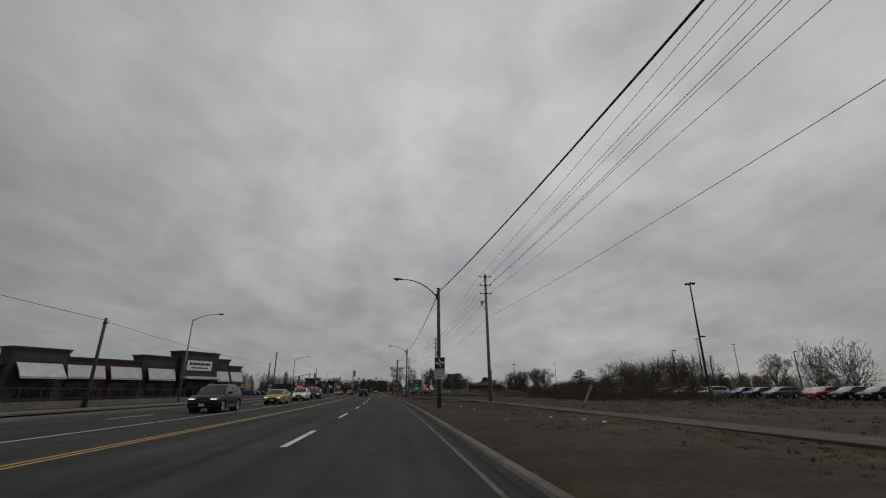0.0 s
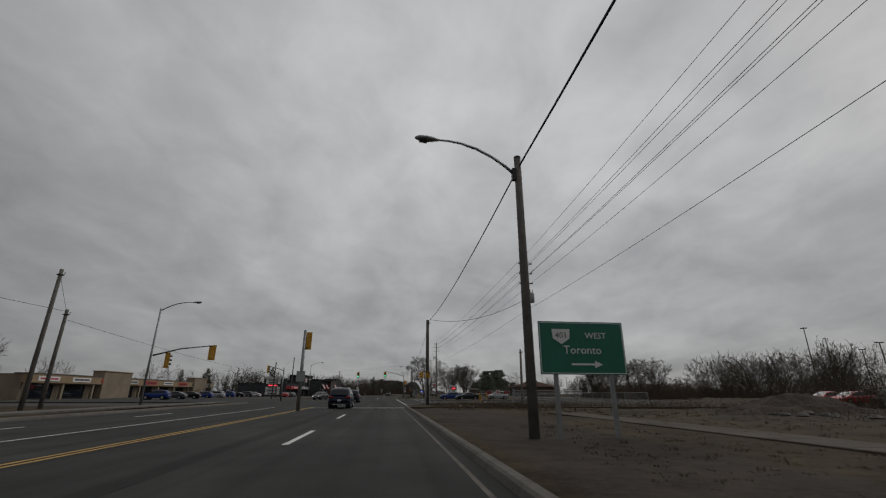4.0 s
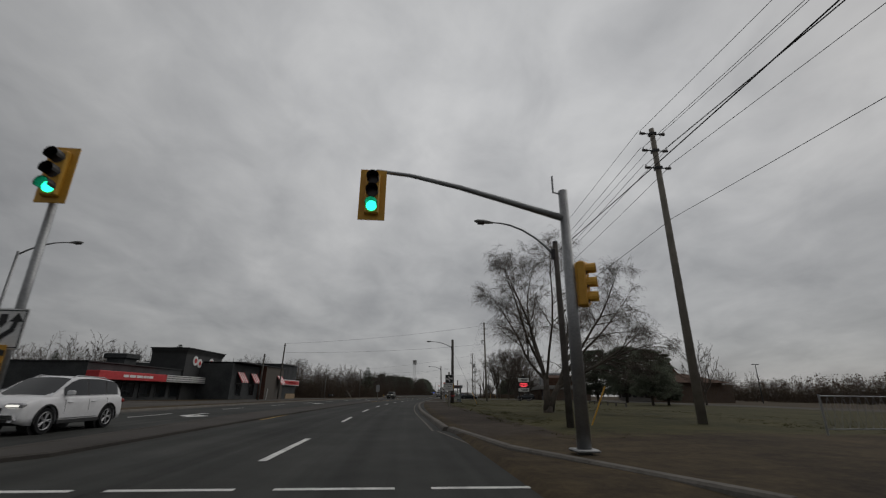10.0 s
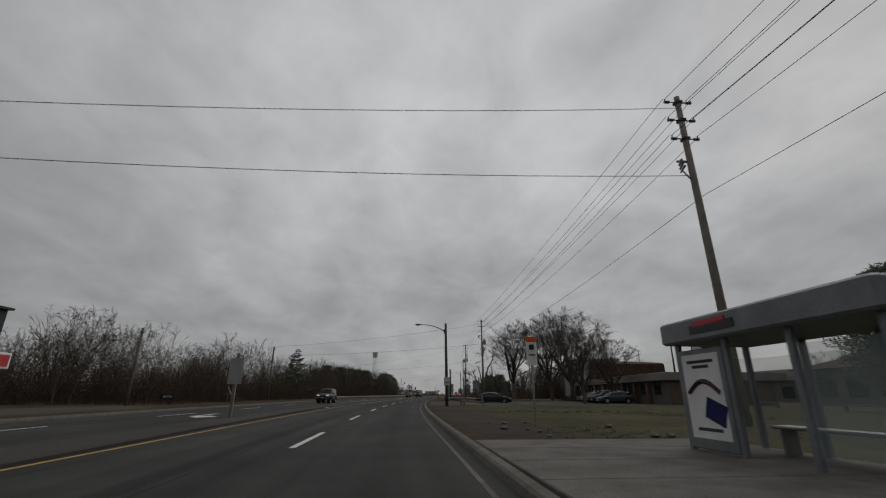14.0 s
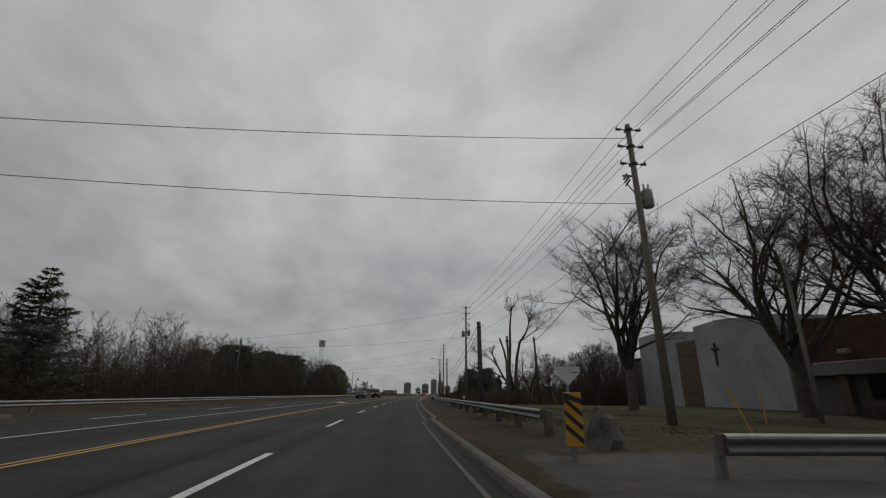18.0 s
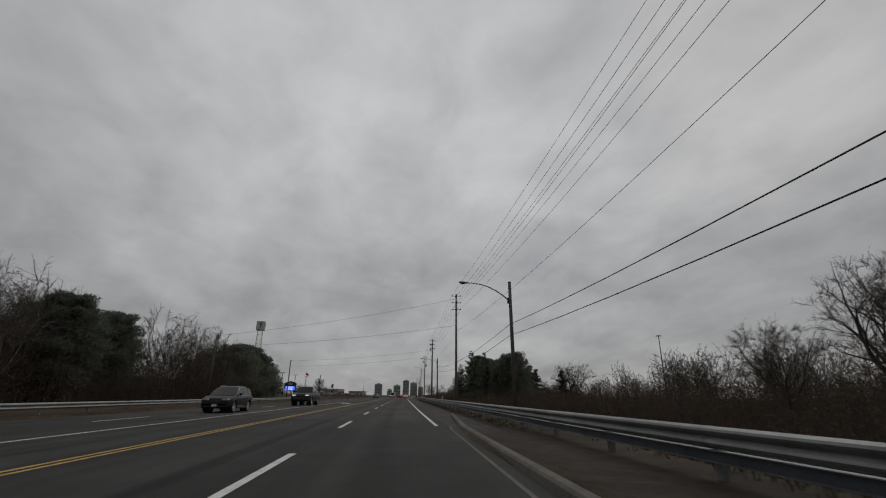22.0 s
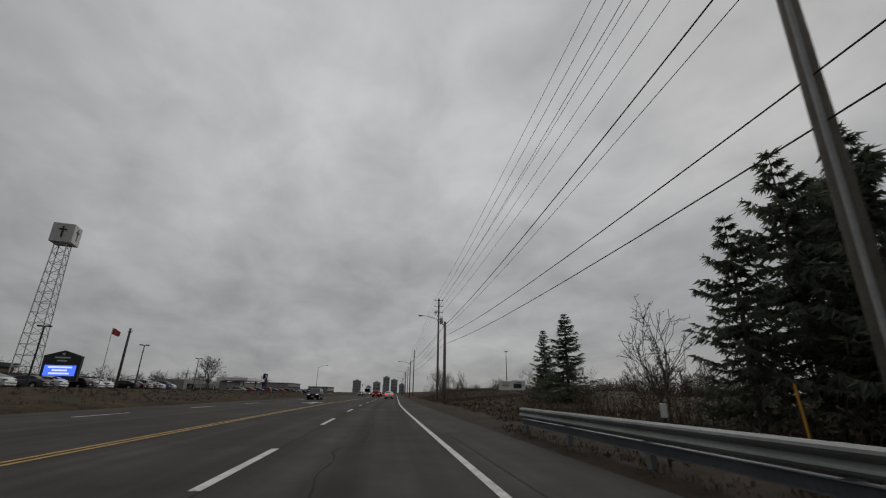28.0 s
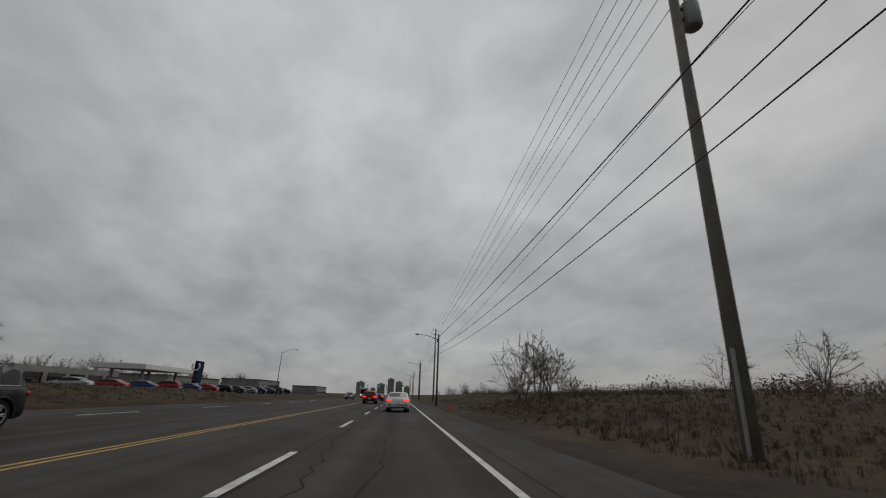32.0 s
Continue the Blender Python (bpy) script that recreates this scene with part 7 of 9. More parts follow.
RUB_STEEL = material("dark_blue_steel", (0.075, 0.085, 0.098), (0.13, 0.145, 0.16), 1.2, 0.55, 0.35, 0.12, 6, 14.0)
RAIL_STEEL = material("weathered_rail_steel", (0.15, 0.155, 0.15), (0.26, 0.265, 0.26), 1.2, 0.55, 0.5, 0.15, 6, 14.0, (0.3, 0.7), 0.08)
guard_rail("long galvanised steel guard rail along the shoulder and the ditch", [(321.5, 6.9), (345, 6.95), (370, 6.95), (395, 6.95), (420, 6.9), (445, 6.9), (470, 6.85), (490, 6.8), (503, 6.9)], 0.83, 1, 3.6, 30, 28)
guard_rail("galvanised steel guard rail on the far side", [(326, -16.0), (345, -15.6), (370, -15.4), (400, -15.4), (430, -15.6), (452, -16.0), (466, -16.6), (474, -18)], 0.68, -1)
guard_rail("short galvanised guard rail beside the driveway", [(314.4, 7.4), (314.4, 9.2), (314.4, 11.2), (314.5, 13.1)], 0.72, -1)
guard_rail("galvanised guard rail on the far side of the drive", [(478, -20), (496, -21)], 0.7, -1)
for s in (342, 383.7, 435.3, 485.7, 495.6):
    refl = thing("delineator", spot(s, 7.25, 0.0), "small white delineator plate behind the guard rail", "delineator", "delineators")
    part("post", Form().box((0, 0, 0.5), (0.04, 0.04, 1.0)), STEEL_DARK, refl)
    part("plate", Form().bevel_box((0, -0.03, 1.0), (0.13, 0.015, 0.24), 0.004), WHITE, refl)


# ---- signs ----
def post_sign(name, s, d, label, category, w, h, z, mat, post="steel", rim=None, turn=0.0):
    """A flat sign on its post, facing the traffic that comes along the road. Returns the thing; its face lies in the plane y = -0.06."""
    ob = thing(name, spot(s, d, 0.1, turn), label, category)
    if post == "steel":
        part("post", Form().box((0, 0, (z + h / 2) / 2 - 0.15), (0.07, 0.05, z + h / 2 + 0.3)), STEEL, ob)
    elif post == "wood":
        part("post", Form().bevel_box((0, 0.05, (z + h / 2 + 0.25) / 2 - 0.15), (0.15, 0.15, z + h / 2 + 0.55), 0.015), WOOD_POLE_PALE, ob)
    elif post == "two":
        for x in (-w * 0.32, w * 0.32):
            part("post", Form().box((x, 0.03, (z + h / 2) / 2 - 0.15), (0.11, 0.09, z + h / 2 + 0.3)), STEEL, ob)
    part("plate", Form().bevel_box((0, -0.04, z), (w, 0.02, h), 0.008), mat, ob)
    if post == "none":
        for k in (-0.3, 0.3):
            part("bracket", Form().box((0, 0.1, z + k * h), (0.12, 0.26, 0.04)), STEEL_DARK, ob)
    if rim:
        t = 0.018
        part("rim", Form().box((0, -0.053, z + h / 2 - t * 2), (w - 0.05, 0.006, t)).box((0, -0.053, z - h / 2 + t * 2), (w - 0.05, 0.006, t)).box((-w / 2 + t * 2, -0.053, z), (t, 0.006, h - 0.07)).box((w / 2 - t * 2, -0.053, z), (t, 0.006, h - 0.07)), rim, ob)
    return ob


def arrow_curve(parent, cx, z, flip, mat, y):
    """A bold curved arrow of a turn-lane sign."""
    left, right = [], []
    for k in range(9):
        a = math.pi / 2 * k / 8
        for r, out in ((0.30, left), (0.20, right)):
            out.append(Vector((cx + flip * (0.06 - 0.30 + r * math.cos(a) + 0.02), y, z - flip * 0.22 + flip * r * math.sin(a))))
    f = Form().strip(left, right)
    tip = left[-1].lerp(right[-1], 0.5)
    f.add([tip + Vector((0, 0, 0.11)), tip + Vector((0, 0, -0.11)), tip + Vector((-flip * 0.17, 0, 0))], [(0, 1, 2)])
    return part("arrow", f, mat, parent)


def centre_lane_sign(s, d, z, post, lift=0.0, turn=0.0):
    ob = post_sign("lane_sign", s, d, "white and black sign reading centre lane only", "traffic sign", 0.72, 1.46, z, WHITE, post, None, turn)
    part("panel", Form().box((0, -0.055, z + 0.34), (0.68, 0.01, 0.74)), BLACK, ob, "black panel with two white arrows")
    arrow_curve(ob, 0.04, z + 0.30, 1, WHITE, -0.064)
    arrow_curve(ob, -0.02, z + 0.40, -1, WHITE, -0.064)
    for k, word in enumerate(("CENTRE", "LANE", "ONLY")):
        lettering("word", word, 0.19, BLACK, ob, (0, -0.056, z - 0.17 - 0.19 * k), (90, 0, 0))
    return ob


centre_lane_sign(31.05, 5.8, 2.62, "none")
centre_lane_sign(217.1, 6.65, 2.22, "wood")

sixty = post_sign("speed_sign", 287.55, 6.28, "white speed limit sign reading maximum 60", "traffic sign", 0.6, 0.76, 2.3, WHITE, "none", BLACK, 6)
lettering("word", "MAXIMUM", 0.125, BLACK, sixty, (0, -0.056, 2.55), (90, 0, 0))
lettering("number", "60", 0.42, BLACK, sixty, (0, -0.056, 2.2), (90, 0, 0), 0.006)

guide = post_sign("guide_sign", 80.9, 7.85, "green road sign pointing to highway 401 west and Toronto", "traffic sign", 2.5, 1.45, 2.35, SIGN_GREEN, "two", WHITE)
shield = [(-0.26, 0.18), (0.26, 0.18), (0.24, -0.08), (0.0, -0.24), (-0.24, -0.08)]
part("shield", Form().rings([[Vector((-0.6 + x, y, 2.68 + z)) for x, z in shield] for y in (-0.066, -0.05)]), WHITE, guide)
lettering("number", "401", 0.24, BLACK, guide, (-0.6, -0.067, 2.68), (90, 0, 0), 0.002)
lettering("word", "WEST", 0.24, WHITE, guide, (0.42, -0.054, 2.68), (90, 0, 0))
lettering("word", "Toronto", 0.32, WHITE, guide, (0.0, -0.054, 2.28), (90, 0, 0))
part("arrow", Form().box((0.0, -0.055, 1.9), (0.7, 0.008, 0.05)).add([(0.32, -0.058, 2.0), (0.32, -0.058, 1.8), (0.55, -0.058, 1.9)], [(0, 1, 2)]), WHITE, guide)


def hazard_marker(s, d, z, h=0.9, w=0.32, turn=0.0, flip=1, post=True, lean=0.0):
    """A board with slanting black and yellow stripes."""
    ob = thing("hazard_marker", spot(s, d, 0.05, turn) @ pose(0, 0, 0, 0, lean, 0), "yellow and black striped hazard board on a post", "traffic sign", "hazard boards")
    if post:
        part("post", Form().box((0, 0.03, z / 2), (0.07, 0.05, z + h)), STEEL, ob)
    board = part("board", Form().bevel_box((0, -0.02, z), (w, 0.02, h), 0.006), YELLOW, ob)
    n = 4
    for k in range(n):
        c = z - h / 2 + h * (k + 0.45) / n
        lo, hi = max(z - h / 2, c - 0.08), min(z + h / 2, c + 0.30)
        part("stripe", Form().add([(-w / 2 * flip, -0.034, lo), (-w / 2 * flip, -0.034, min(hi, lo + 0.1)), (w / 2 * flip, -0.034, hi), (w / 2 * flip, -0.034, max(lo, hi - 0.1))], [(0, 1, 2, 3)]), BLACK, board)
    return ob


hazard_marker(316.4, 5.9, 0.75, 0.95, 0.34, 0, -1)
hazard_marker(157.2, 22.1, 0.95, 1.15, 0.5, 10, 1)
hazard_marker(127.9, 14.7, 0.75, 0.9, 0.4, 10, 1)
hazard_marker(327, -15.9, 0.7, 0.9, 0.34, 0, 1)
triangle = thing("small_sign", spot(316.62, 5.92, 0.1), "small green and white triangle sign above the hazard board", "traffic sign")
part("post", Form().box((0, 0, 0.75), (0.05, 0.04, 1.5)), STEEL, triangle)
part("plate", Form().add([(-0.26, -0.03, 1.55), (0.26, -0.03, 1.55), (0, -0.03, 1.3)], [(0, 2, 1)]).box((0, -0.02, 1.62), (0.52, 0.015, 0.1)), WHITE, triangle)
keep = post_sign("median_sign", 182.2, -4.78, "white sign with an island arrow on the median signal post", "traffic sign", 0.62, 0.75, 2.75, WHITE, "none", BLACK)
part("island_shape", Form().add([(-0.16, -0.057, 3.02), (-0.02, -0.057, 3.02), (-0.02, -0.057, 2.86), (-0.09, -0.057, 2.76), (-0.16, -0.057, 2.86)], [(4, 3, 2, 1, 0)]), BLACK, keep)
part("arrow", Form().strip([(-0.14, -0.057, 2.45), (-0.12, -0.057, 2.6), (0.06, -0.057, 2.75), (0.1, -0.057, 2.9)], [(-0.05, -0.057, 2.45), (-0.02, -0.057, 2.56), (0.15, -0.057, 2.7), (0.19, -0.057, 2.9)]).add([(0.02, -0.057, 2.88), (0.27, -0.057, 2.88), (0.145, -0.057, 3.05)], [(0, 1, 2)]), BLACK, keep)
keep.location.z -= 0.55
hazard_marker(182.1, -4.80, 1.5, 0.9, 0.38, 0, -1, False)
back = post_sign("lane_sign", 267, -6.0, "back of a grey sign on a post in the median", "traffic sign", 0.7, 1.3, 2.2, GREY_BOX, "wood")
post_sign("median_sign", 103.45, -3.9, "back of a grey sign on the signal post", "traffic sign", 0.62, 0.75, 2.3, GREY_BOX, "none")
for s, d, w, h, label in ((565.3, 22.2, 2.4, 1.5, "white notice board on posts in the dry grass"), (560.4, 23.15, 2.3, 1.5, "white notice board with a dark picture panel")):
    board = post_sign("notice_board", s, d, label, "sign", w, h, 2.1 + 0.5, WHITE, "two")
    rngb = random.Random(int(s))
    for k in range(4):
        part("text_bar", Form().box((rngb.uniform(-0.1, 0.1), -0.056, 3.05 - 0.22 * k), (w * rngb.uniform(0.3, 0.75), 0.008, 0.08)), BLACK if d < 22.5 else SLATE, board)
    if d > 22.5:
        part("picture_panel", Form().box((-0.2, -0.058, 2.5), (1.3, 0.012, 0.7)), SLATE, board)

stop_flag = post_sign("bus_stop_sign", 260.4, 7.6, "white bus stop flag with an orange head", "bus stop", 0.42, 1.1, 2.75, WHITE, "steel")
part("head_band", Form().box((0, -0.055, 3.2), (0.42, 0.01, 0.2)), material("orange_band", (0.65, 0.10, 0.03), (0.75, 0.16, 0.05)), stop_flag)
part("bus_mark", Form().bevel_box((0, -0.056, 2.9), (0.2, 0.01, 0.2), 0.02), BLACK, stop_flag)
sign_word = part("text_bar", Form().box((0, -0.056, 2.6), (0.26, 0.008, 0.05)), BLACK, stop_flag)


def notice(s, d, z, turn, label):
    """Yellow enamel notice fixed to a pole."""
    ob = thing("notice_sign", spot(s, d, 0, turn), label, "sign", "yellow notices")
    part("plate", Form().bevel_box((0, -0.01, z), (0.5, 0.015, 0.62), 0.005), YELLOW, ob)
    part("bracket", Form().box((0, 0.12, z), (0.1, 0.26, 0.3)), STEEL_DARK, ob)
    part("header", Form().box((0, -0.02, z + 0.25), (0.48, 0.008, 0.1)), BLACK, ob)
    lettering("word", "NOTICE", 0.1, YELLOW, ob, (0, -0.025, z + 0.25), (90, 0, 0), 0.002)
    part("camera_mark", Form().box((0.08, -0.02, z + 0.1), (0.2, 0.008, 0.07), (0, -20, 0)), BLACK, ob)
    for k in range(3):
        part("text_bar", Form().box((0, -0.02, z - 0.08 - 0.08 * k), (0.34 - 0.06 * k, 0.006, 0.03)), BLACK, ob)
    return ob


notice(116.56, 6.72, 3.1, 8, "yellow enamel notice on the junction pole")
notice(235.3, 8.15, 2.35, 4, "yellow enamel notice on the lamp post")
for s, d, z in ((116.6, 6.39, 4.0), (235.38, 7.98, 3.15)):
    box = thing("camera_box", spot(s, d, 0), "pale grey equipment box fixed to the post", "equipment box", "pole boxes")
    part("case", Form().bevel_box((-0.12, -0.1, z), (0.36, 0.26, 0.42), 0.02), GREY_BOX, box)
    part("camera", Form().tube([(-0.3, -0.12, z - 0.32), (-0.14, -0.08, z - 0.28)], [0.055, 0.04], 8), WHITE, box)
for k, dx in enumerate((-0.22, -0.14, 0.24)):
    tagged(solid("conduit", Form().tube([(dx, -0.14, 0), (dx, -0.13, 2.4 + 0.5 * k)], 0.045, 8), GREY_BOX, spot(116.76, 6.72, 0)), "grey conduit running up the junction pole", "conduit", "pole conduits")
# the ribbon is no lamp: a faint emission is added to brighten its pink
tagged(solid("ribbon", Form().tube([(0.235 * math.cos(a), 0.235 * math.sin(a), 1.08) for a in np.linspace(0, 6.3, 14)], 0.03, 5), glow("glowing_pink_ribbon", (0.8, 0.05, 0.07), 0.05), spot(235.55, 8.2, 0)), "pink survey ribbon tied round the lamp post", "ribbon")
tagged(solid("conduit", Form().box((-0.19, 0, 1.6), (0.06, 0.14, 3.2)), STEEL_DARK, spot(235.45, 8.15, 0)), "dark cable guard on the lamp post", "conduit", "pole conduits")
for s, d, a in ((235.4, 11.5, (-0.55, 0.0)), (322.8, 14.6, (-0.3, 0.3)), (328.4, 19.8, (0.0, 0.0)), (365, 21.4, (-0.4, 0)), (498, 12.5, (-0.1, 0)), (191.1, 10.0, (0.6, 0))):
    tagged(solid("guy_guard", Form().tube([(0, 0, 0), (a[0] * 1.2, a[1] * 1.2, 1.55)], 0.03, 7), YELLOW, spot(s, d, 0.05)), "yellow plastic guard on a guy wire", "guy guard", "guy guards")


# ---- traffic signals ----
LENS_GREEN = glow("green_signal", (0.02, 0.9, 0.45), 3.0)
LENS_DARK = material("unlit_lens", (0.02, 0.012, 0.008), (0.035, 0.02, 0.012), 5, 0.3, 0, 0)


def signal_head(parent, x, y, z, turn=0.0, lit=True, plate=True):
    """Three lamps with hoods on a yellow case; turned about the upright, 0 faces the oncoming camera."""
    m = pose(x, y, z, 0, 0, turn)
    tr = lambda f: Form().add([m @ Vector(p) for p in f.v], f.f)
    head = part("signal_head", tr(Form().bevel_box((0, 0, 0), (0.34, 0.2, 1.05), 0.03)), YELLOW, parent, "yellow signal head with three lamps")
    if plate:
        part("back_plate", tr(Form().bevel_box((0, 0.03, 0), (0.62, 0.02, 1.3), 0.008)), YELLOW, head)
    for k, dz in enumerate((0.34, 0.0, -0.34)):
        part("lens", tr(Form().disc((0, -0.105, dz), (0, 1, 0), 0.125, 0.02, 14)), LENS_GREEN if lit and k == 2 else LENS_DARK, head)
        arc = [(0.145 * math.cos(a), 0.145 * math.sin(a)) for a in np.linspace(-0.4, math.pi + 0.4, 10)]
        f = Form().rings([[Vector((c, yy, dz + s_)) for c, s_ in arc] + [Vector((c * 0.92, yy, dz + s_ * 0.92)) for c, s_ in reversed(arc)] for yy in (-0.1, -0.32)], False)
        part("hood", tr(f), BLACK if plate else YELLOW, head)
    return head


median_signal = thing("traffic_signal", spot(182.4, -4.85), "signal on a steel post in the median showing green", "traffic light", "traffic signals")
part("post", Form().tube([(0, 0, 0), (0, 0, 5.4)], [0.09, 0.075], 10), STEEL, median_signal, "", True)
signal_head(median_signal, 0, -0.15, 5.55)
mast = thing("traffic_signal", spot(182.9, 6.4), "grey mast with a long arm carrying a green signal", "traffic light", "traffic signals")
part("post", Form().tube([(0, 0, 0), (0, 0, 6.1)], [0.15, 0.11], 12), STEEL, mast, "", True)
part("base_plate", Form().bevel_box((0, 0, 0.15), (0.5, 0.5, 0.06), 0.02), STEEL, mast)
part("arm", Form().tube([(0, 0, 5.35), (-1.2, 0, 5.68), (-2.6, 0, 6.05), (-3.8, 0, 6.3), (-4.65, 0, 6.38)], [0.09, 0.08, 0.065, 0.05, 0.045], 8), STEEL, mast, "", True)
part("antenna", Form().tube([(0, 0, 6.0), (-0.25, 0, 6.05), (-0.25, 0, 6.5)], 0.025, 6), STEEL, mast)
signal_head(mast, -4.7, -0.12, 5.7)
signal_head(mast, 0.28, -0.05, 3.7, 60, False, False)
signal_head(mast, 0.34, 0.15, 3.75, 120, False, False)
corner_mast = thing("traffic_signal", spot(150, -15.2), "dark mast with a short arm and a signal seen edge on", "traffic light", "traffic signals")
part("post", Form().tube([(0, 0, 0), (0, 0, 5.4)], [0.13, 0.1], 10), STEEL, corner_mast, "", True)
part("arm", Form().tube([(0, 0, 4.9), (-1.0, -1.2, 5.3), (-2.0, -2.4, 5.5)], [0.07, 0.06, 0.05], 8), STEEL, corner_mast, "", True)
signal_head(corner_mast, -2.0, -2.5, 5.0, 75, False)
far_side = thing("traffic_signal", spot(103.6, -3.9), "signal on a median post seen from behind", "traffic light", "traffic signals")
part("post", Form().tube([(0, 0, 0), (0, 0, 5.8)], [0.14, 0.11], 10), STEEL, far_side, "", True)
signal_head(far_side, 0.22, 0.1, 5.0, 172, False)
arm_mast = thing("traffic_signal", spot(110.6, -17.8), "signal arm on the far lamp post with two heads", "traffic light", "traffic signals")
part("arm", Form().tube([(0, 0, 4.3), (2.2, 0, 4.9), (4.8, 0, 5.2)], [0.08, 0.06, 0.05], 8), STEEL, arm_mast, "", True)
signal_head(arm_mast, 4.8, 0.1, 4.6, 176, False)
signal_head(arm_mast, 1.2, 0.1, 3.9, 150, False)
pole_signal = thing("traffic_signal", spot(116.75, 6.52, 0.42), "yellow signal heads bracketed to the wooden pole", "traffic light", "traffic signals")
part("bracket", Form().tube([(0.2, 0, 3.0), (-0.3, 0.05, 3.0)], 0.035, 6), STEEL_DARK, pole_signal)
part("bracket", Form().tube([(0.2, 0, 2.35), (-0.3, 0.05, 2.35)], 0.035, 6), STEEL_DARK, pole_signal)
m_head = part("signal_head", Form().bevel_box((-0.34, 0.05, 2.68), (0.26, 0.24, 0.62), 0.03), YELLOW, pole_signal)
for dz in (0.15, -0.15):
    part("hood", Form().rings([[Vector((-0.47, 0.05 + 0.13 * math.cos(a), 2.68 + dz + 0.13 * math.sin(a))) for a in np.linspace(0, 6.28, 10)], [Vector((-0.7, 0.05 + 0.13 * math.cos(a), 2.64 + dz + 0.11 * math.sin(a))) for a in np.linspace(0, 6.28, 10)]], False), YELLOW, m_head)
for s, d in ((176, -17.5),):
    ob = thing("traffic_signal", spot(s, d, 0.05), "small crossing signal on a steel post seen from behind", "traffic light", "traffic signals")
    part("post", Form().tube([(0, 0, 0), (0, 0, 3.6)], 0.06, 8), STEEL, ob, "", True)
    signal_head(ob, 0, 0.12, 3.3, 200, False, False)
for s, d in ((778, -5), (778, 6.5), (790, -15)):
    ob = thing("traffic_signal", spot(s, d), "distant signal on a mast with an arm", "traffic light", "traffic signals")
    part("post", Form().tube([(0, 0, 0), (0, 0, 6)], 0.12, 8), STEEL, ob)
    part("arm", Form().tube([(0, 0, 5.4), (-3.5, 0, 6)], 0.06, 6), STEEL, ob)
    signal_head(ob, -3.5, -0.1, 5.4)


# ---- junction furniture ----
def traffic_island(outline, label, fill):
    """A kerbed island with a flat fill."""
    ob = thing("traffic_island", Matrix(), label, "traffic island", "traffic islands")
    pts = [at(s, d) for s, d in outline]
    mid_p = sum(pts, Vector()) / len(pts)
    inner = [p + (mid_p - p).normalized() * 0.55 for p in pts]
    part("kerb_rim", Form().rings([[Vector((p.x, p.y, z)) for p in ring] for ring, z in ((pts, -0.1), (pts, 0.09), ([p.lerp(q, 0.25) for p, q in zip(pts, inner)], 0.13), (inner, 0.13))]), KERB, ob)
    part("infill", Form().rings([[Vector((p.x, p.y, z)) for p in inner] for z in (0.05, 0.136)]), fill, ob)


traffic_island(((154.6, 10.3), (153.2, 9.4), (151, 9.0), (149.2, 8.9), (148.5, 9.8), (148.4, 12), (149.0, 18), (150.4, 26), (151.6, 32), (160.6, 32), (159.6, 25), (157.4, 17), (156, 13)), "raised traffic island with a concrete rim and brown dry turf", GRASS)
gate = thing("swing_gate", spot(154.2, 22.8, 0.13, 94), "galvanised swing gate with striped boards and a sign", "gate")
for z in (0.65, 1.1, 1.55):
    part("rail", Form().tube([(0, -3.2, z), (0, 3.4 if z > 1 else 2.4, z)], 0.04, 6), ALU, gate)
for y in np.linspace(-3.2, 2.4, 6):
    part("upright", Form().tube([(0, y, 0.65), (0, y, 1.55)], 0.03, 6), ALU, gate)
part("end_bar", Form().tube([(0, 2.4, 0.65), (0, 3.4, 1.1), (0, 3.4, 1.55)], 0.04, 6), ALU, gate)
part("pivot_post", Form().tube([(0.05, -2.9, -0.2), (0.05, -2.9, 1.7)], 0.08, 10), STEEL, gate)
part("prop", Form().tube([(0, 1.6, 0.65), (0, 1.6, -0.1)], 0.035, 6), STEEL, gate)
for y in (-2.5, 1.0):
    brd = part("board", Form().bevel_box((-0.08, y, 1.34), (0.03, 0.95, 0.45), 0.005), SIGN_RED, gate, "red and white striped board")
    for k in range(4):
        part("stripe", Form().box((-0.1, y - 0.33 + 0.22 * k, 1.34), (0.012, 0.09, 0.44), (14, 0, 0)), BLACK, brd)
plate = part("plate", Form().bevel_box((-0.09, -0.75, 1.42), (0.02, 0.7, 0.75), 0.006), WHITE, gate, "white square no-entry sign")
part("disc", Form().disc((-0.105, -0.75, 1.42), (1, 0, 0), 0.29, 0.012, 20), SIGN_RED, plate)
part("bar", Form().box((-0.115, -0.75, 1.42), (0.01, 0.42, 0.09)), WHITE, plate)
near_gate = thing("swing_gate", Matrix(), "plain galvanised swing gate across the crossing road", "gate")
ga, gb = at(137.6, 33.0), at(139.4, 22.5)
for z, k in ((0.65, 0.1), (1.2, 0.0), (1.7, 0.0)):
    part("rail", Form().tube([ga.lerp(gb, k) + Vector((0, 0, z)), gb + Vector((0, 0, z))], 0.045, 6), ALU, near_gate)
for k in (0.1, 0.32, 0.54, 0.76, 1.0):
    part("upright", Form().tube([ga.lerp(gb, k) + Vector((0, 0, 0.65)), ga.lerp(gb, k) + Vector((0, 0, 1.7))], 0.035, 6), ALU, near_gate)
part("end_bar", Form().tube([ga.lerp(gb, 0.1) + Vector((0, 0, 0.65)), ga + Vector((0, 0, 1.2)), ga + Vector((0, 0, 1.7))], 0.045, 6), ALU, near_gate)
part("pivot_post", Form().tube([gb + Vector((0, 0, -0.2)), gb + Vector((0, 0, 1.95))], 0.12, 10), STEEL, near_gate)
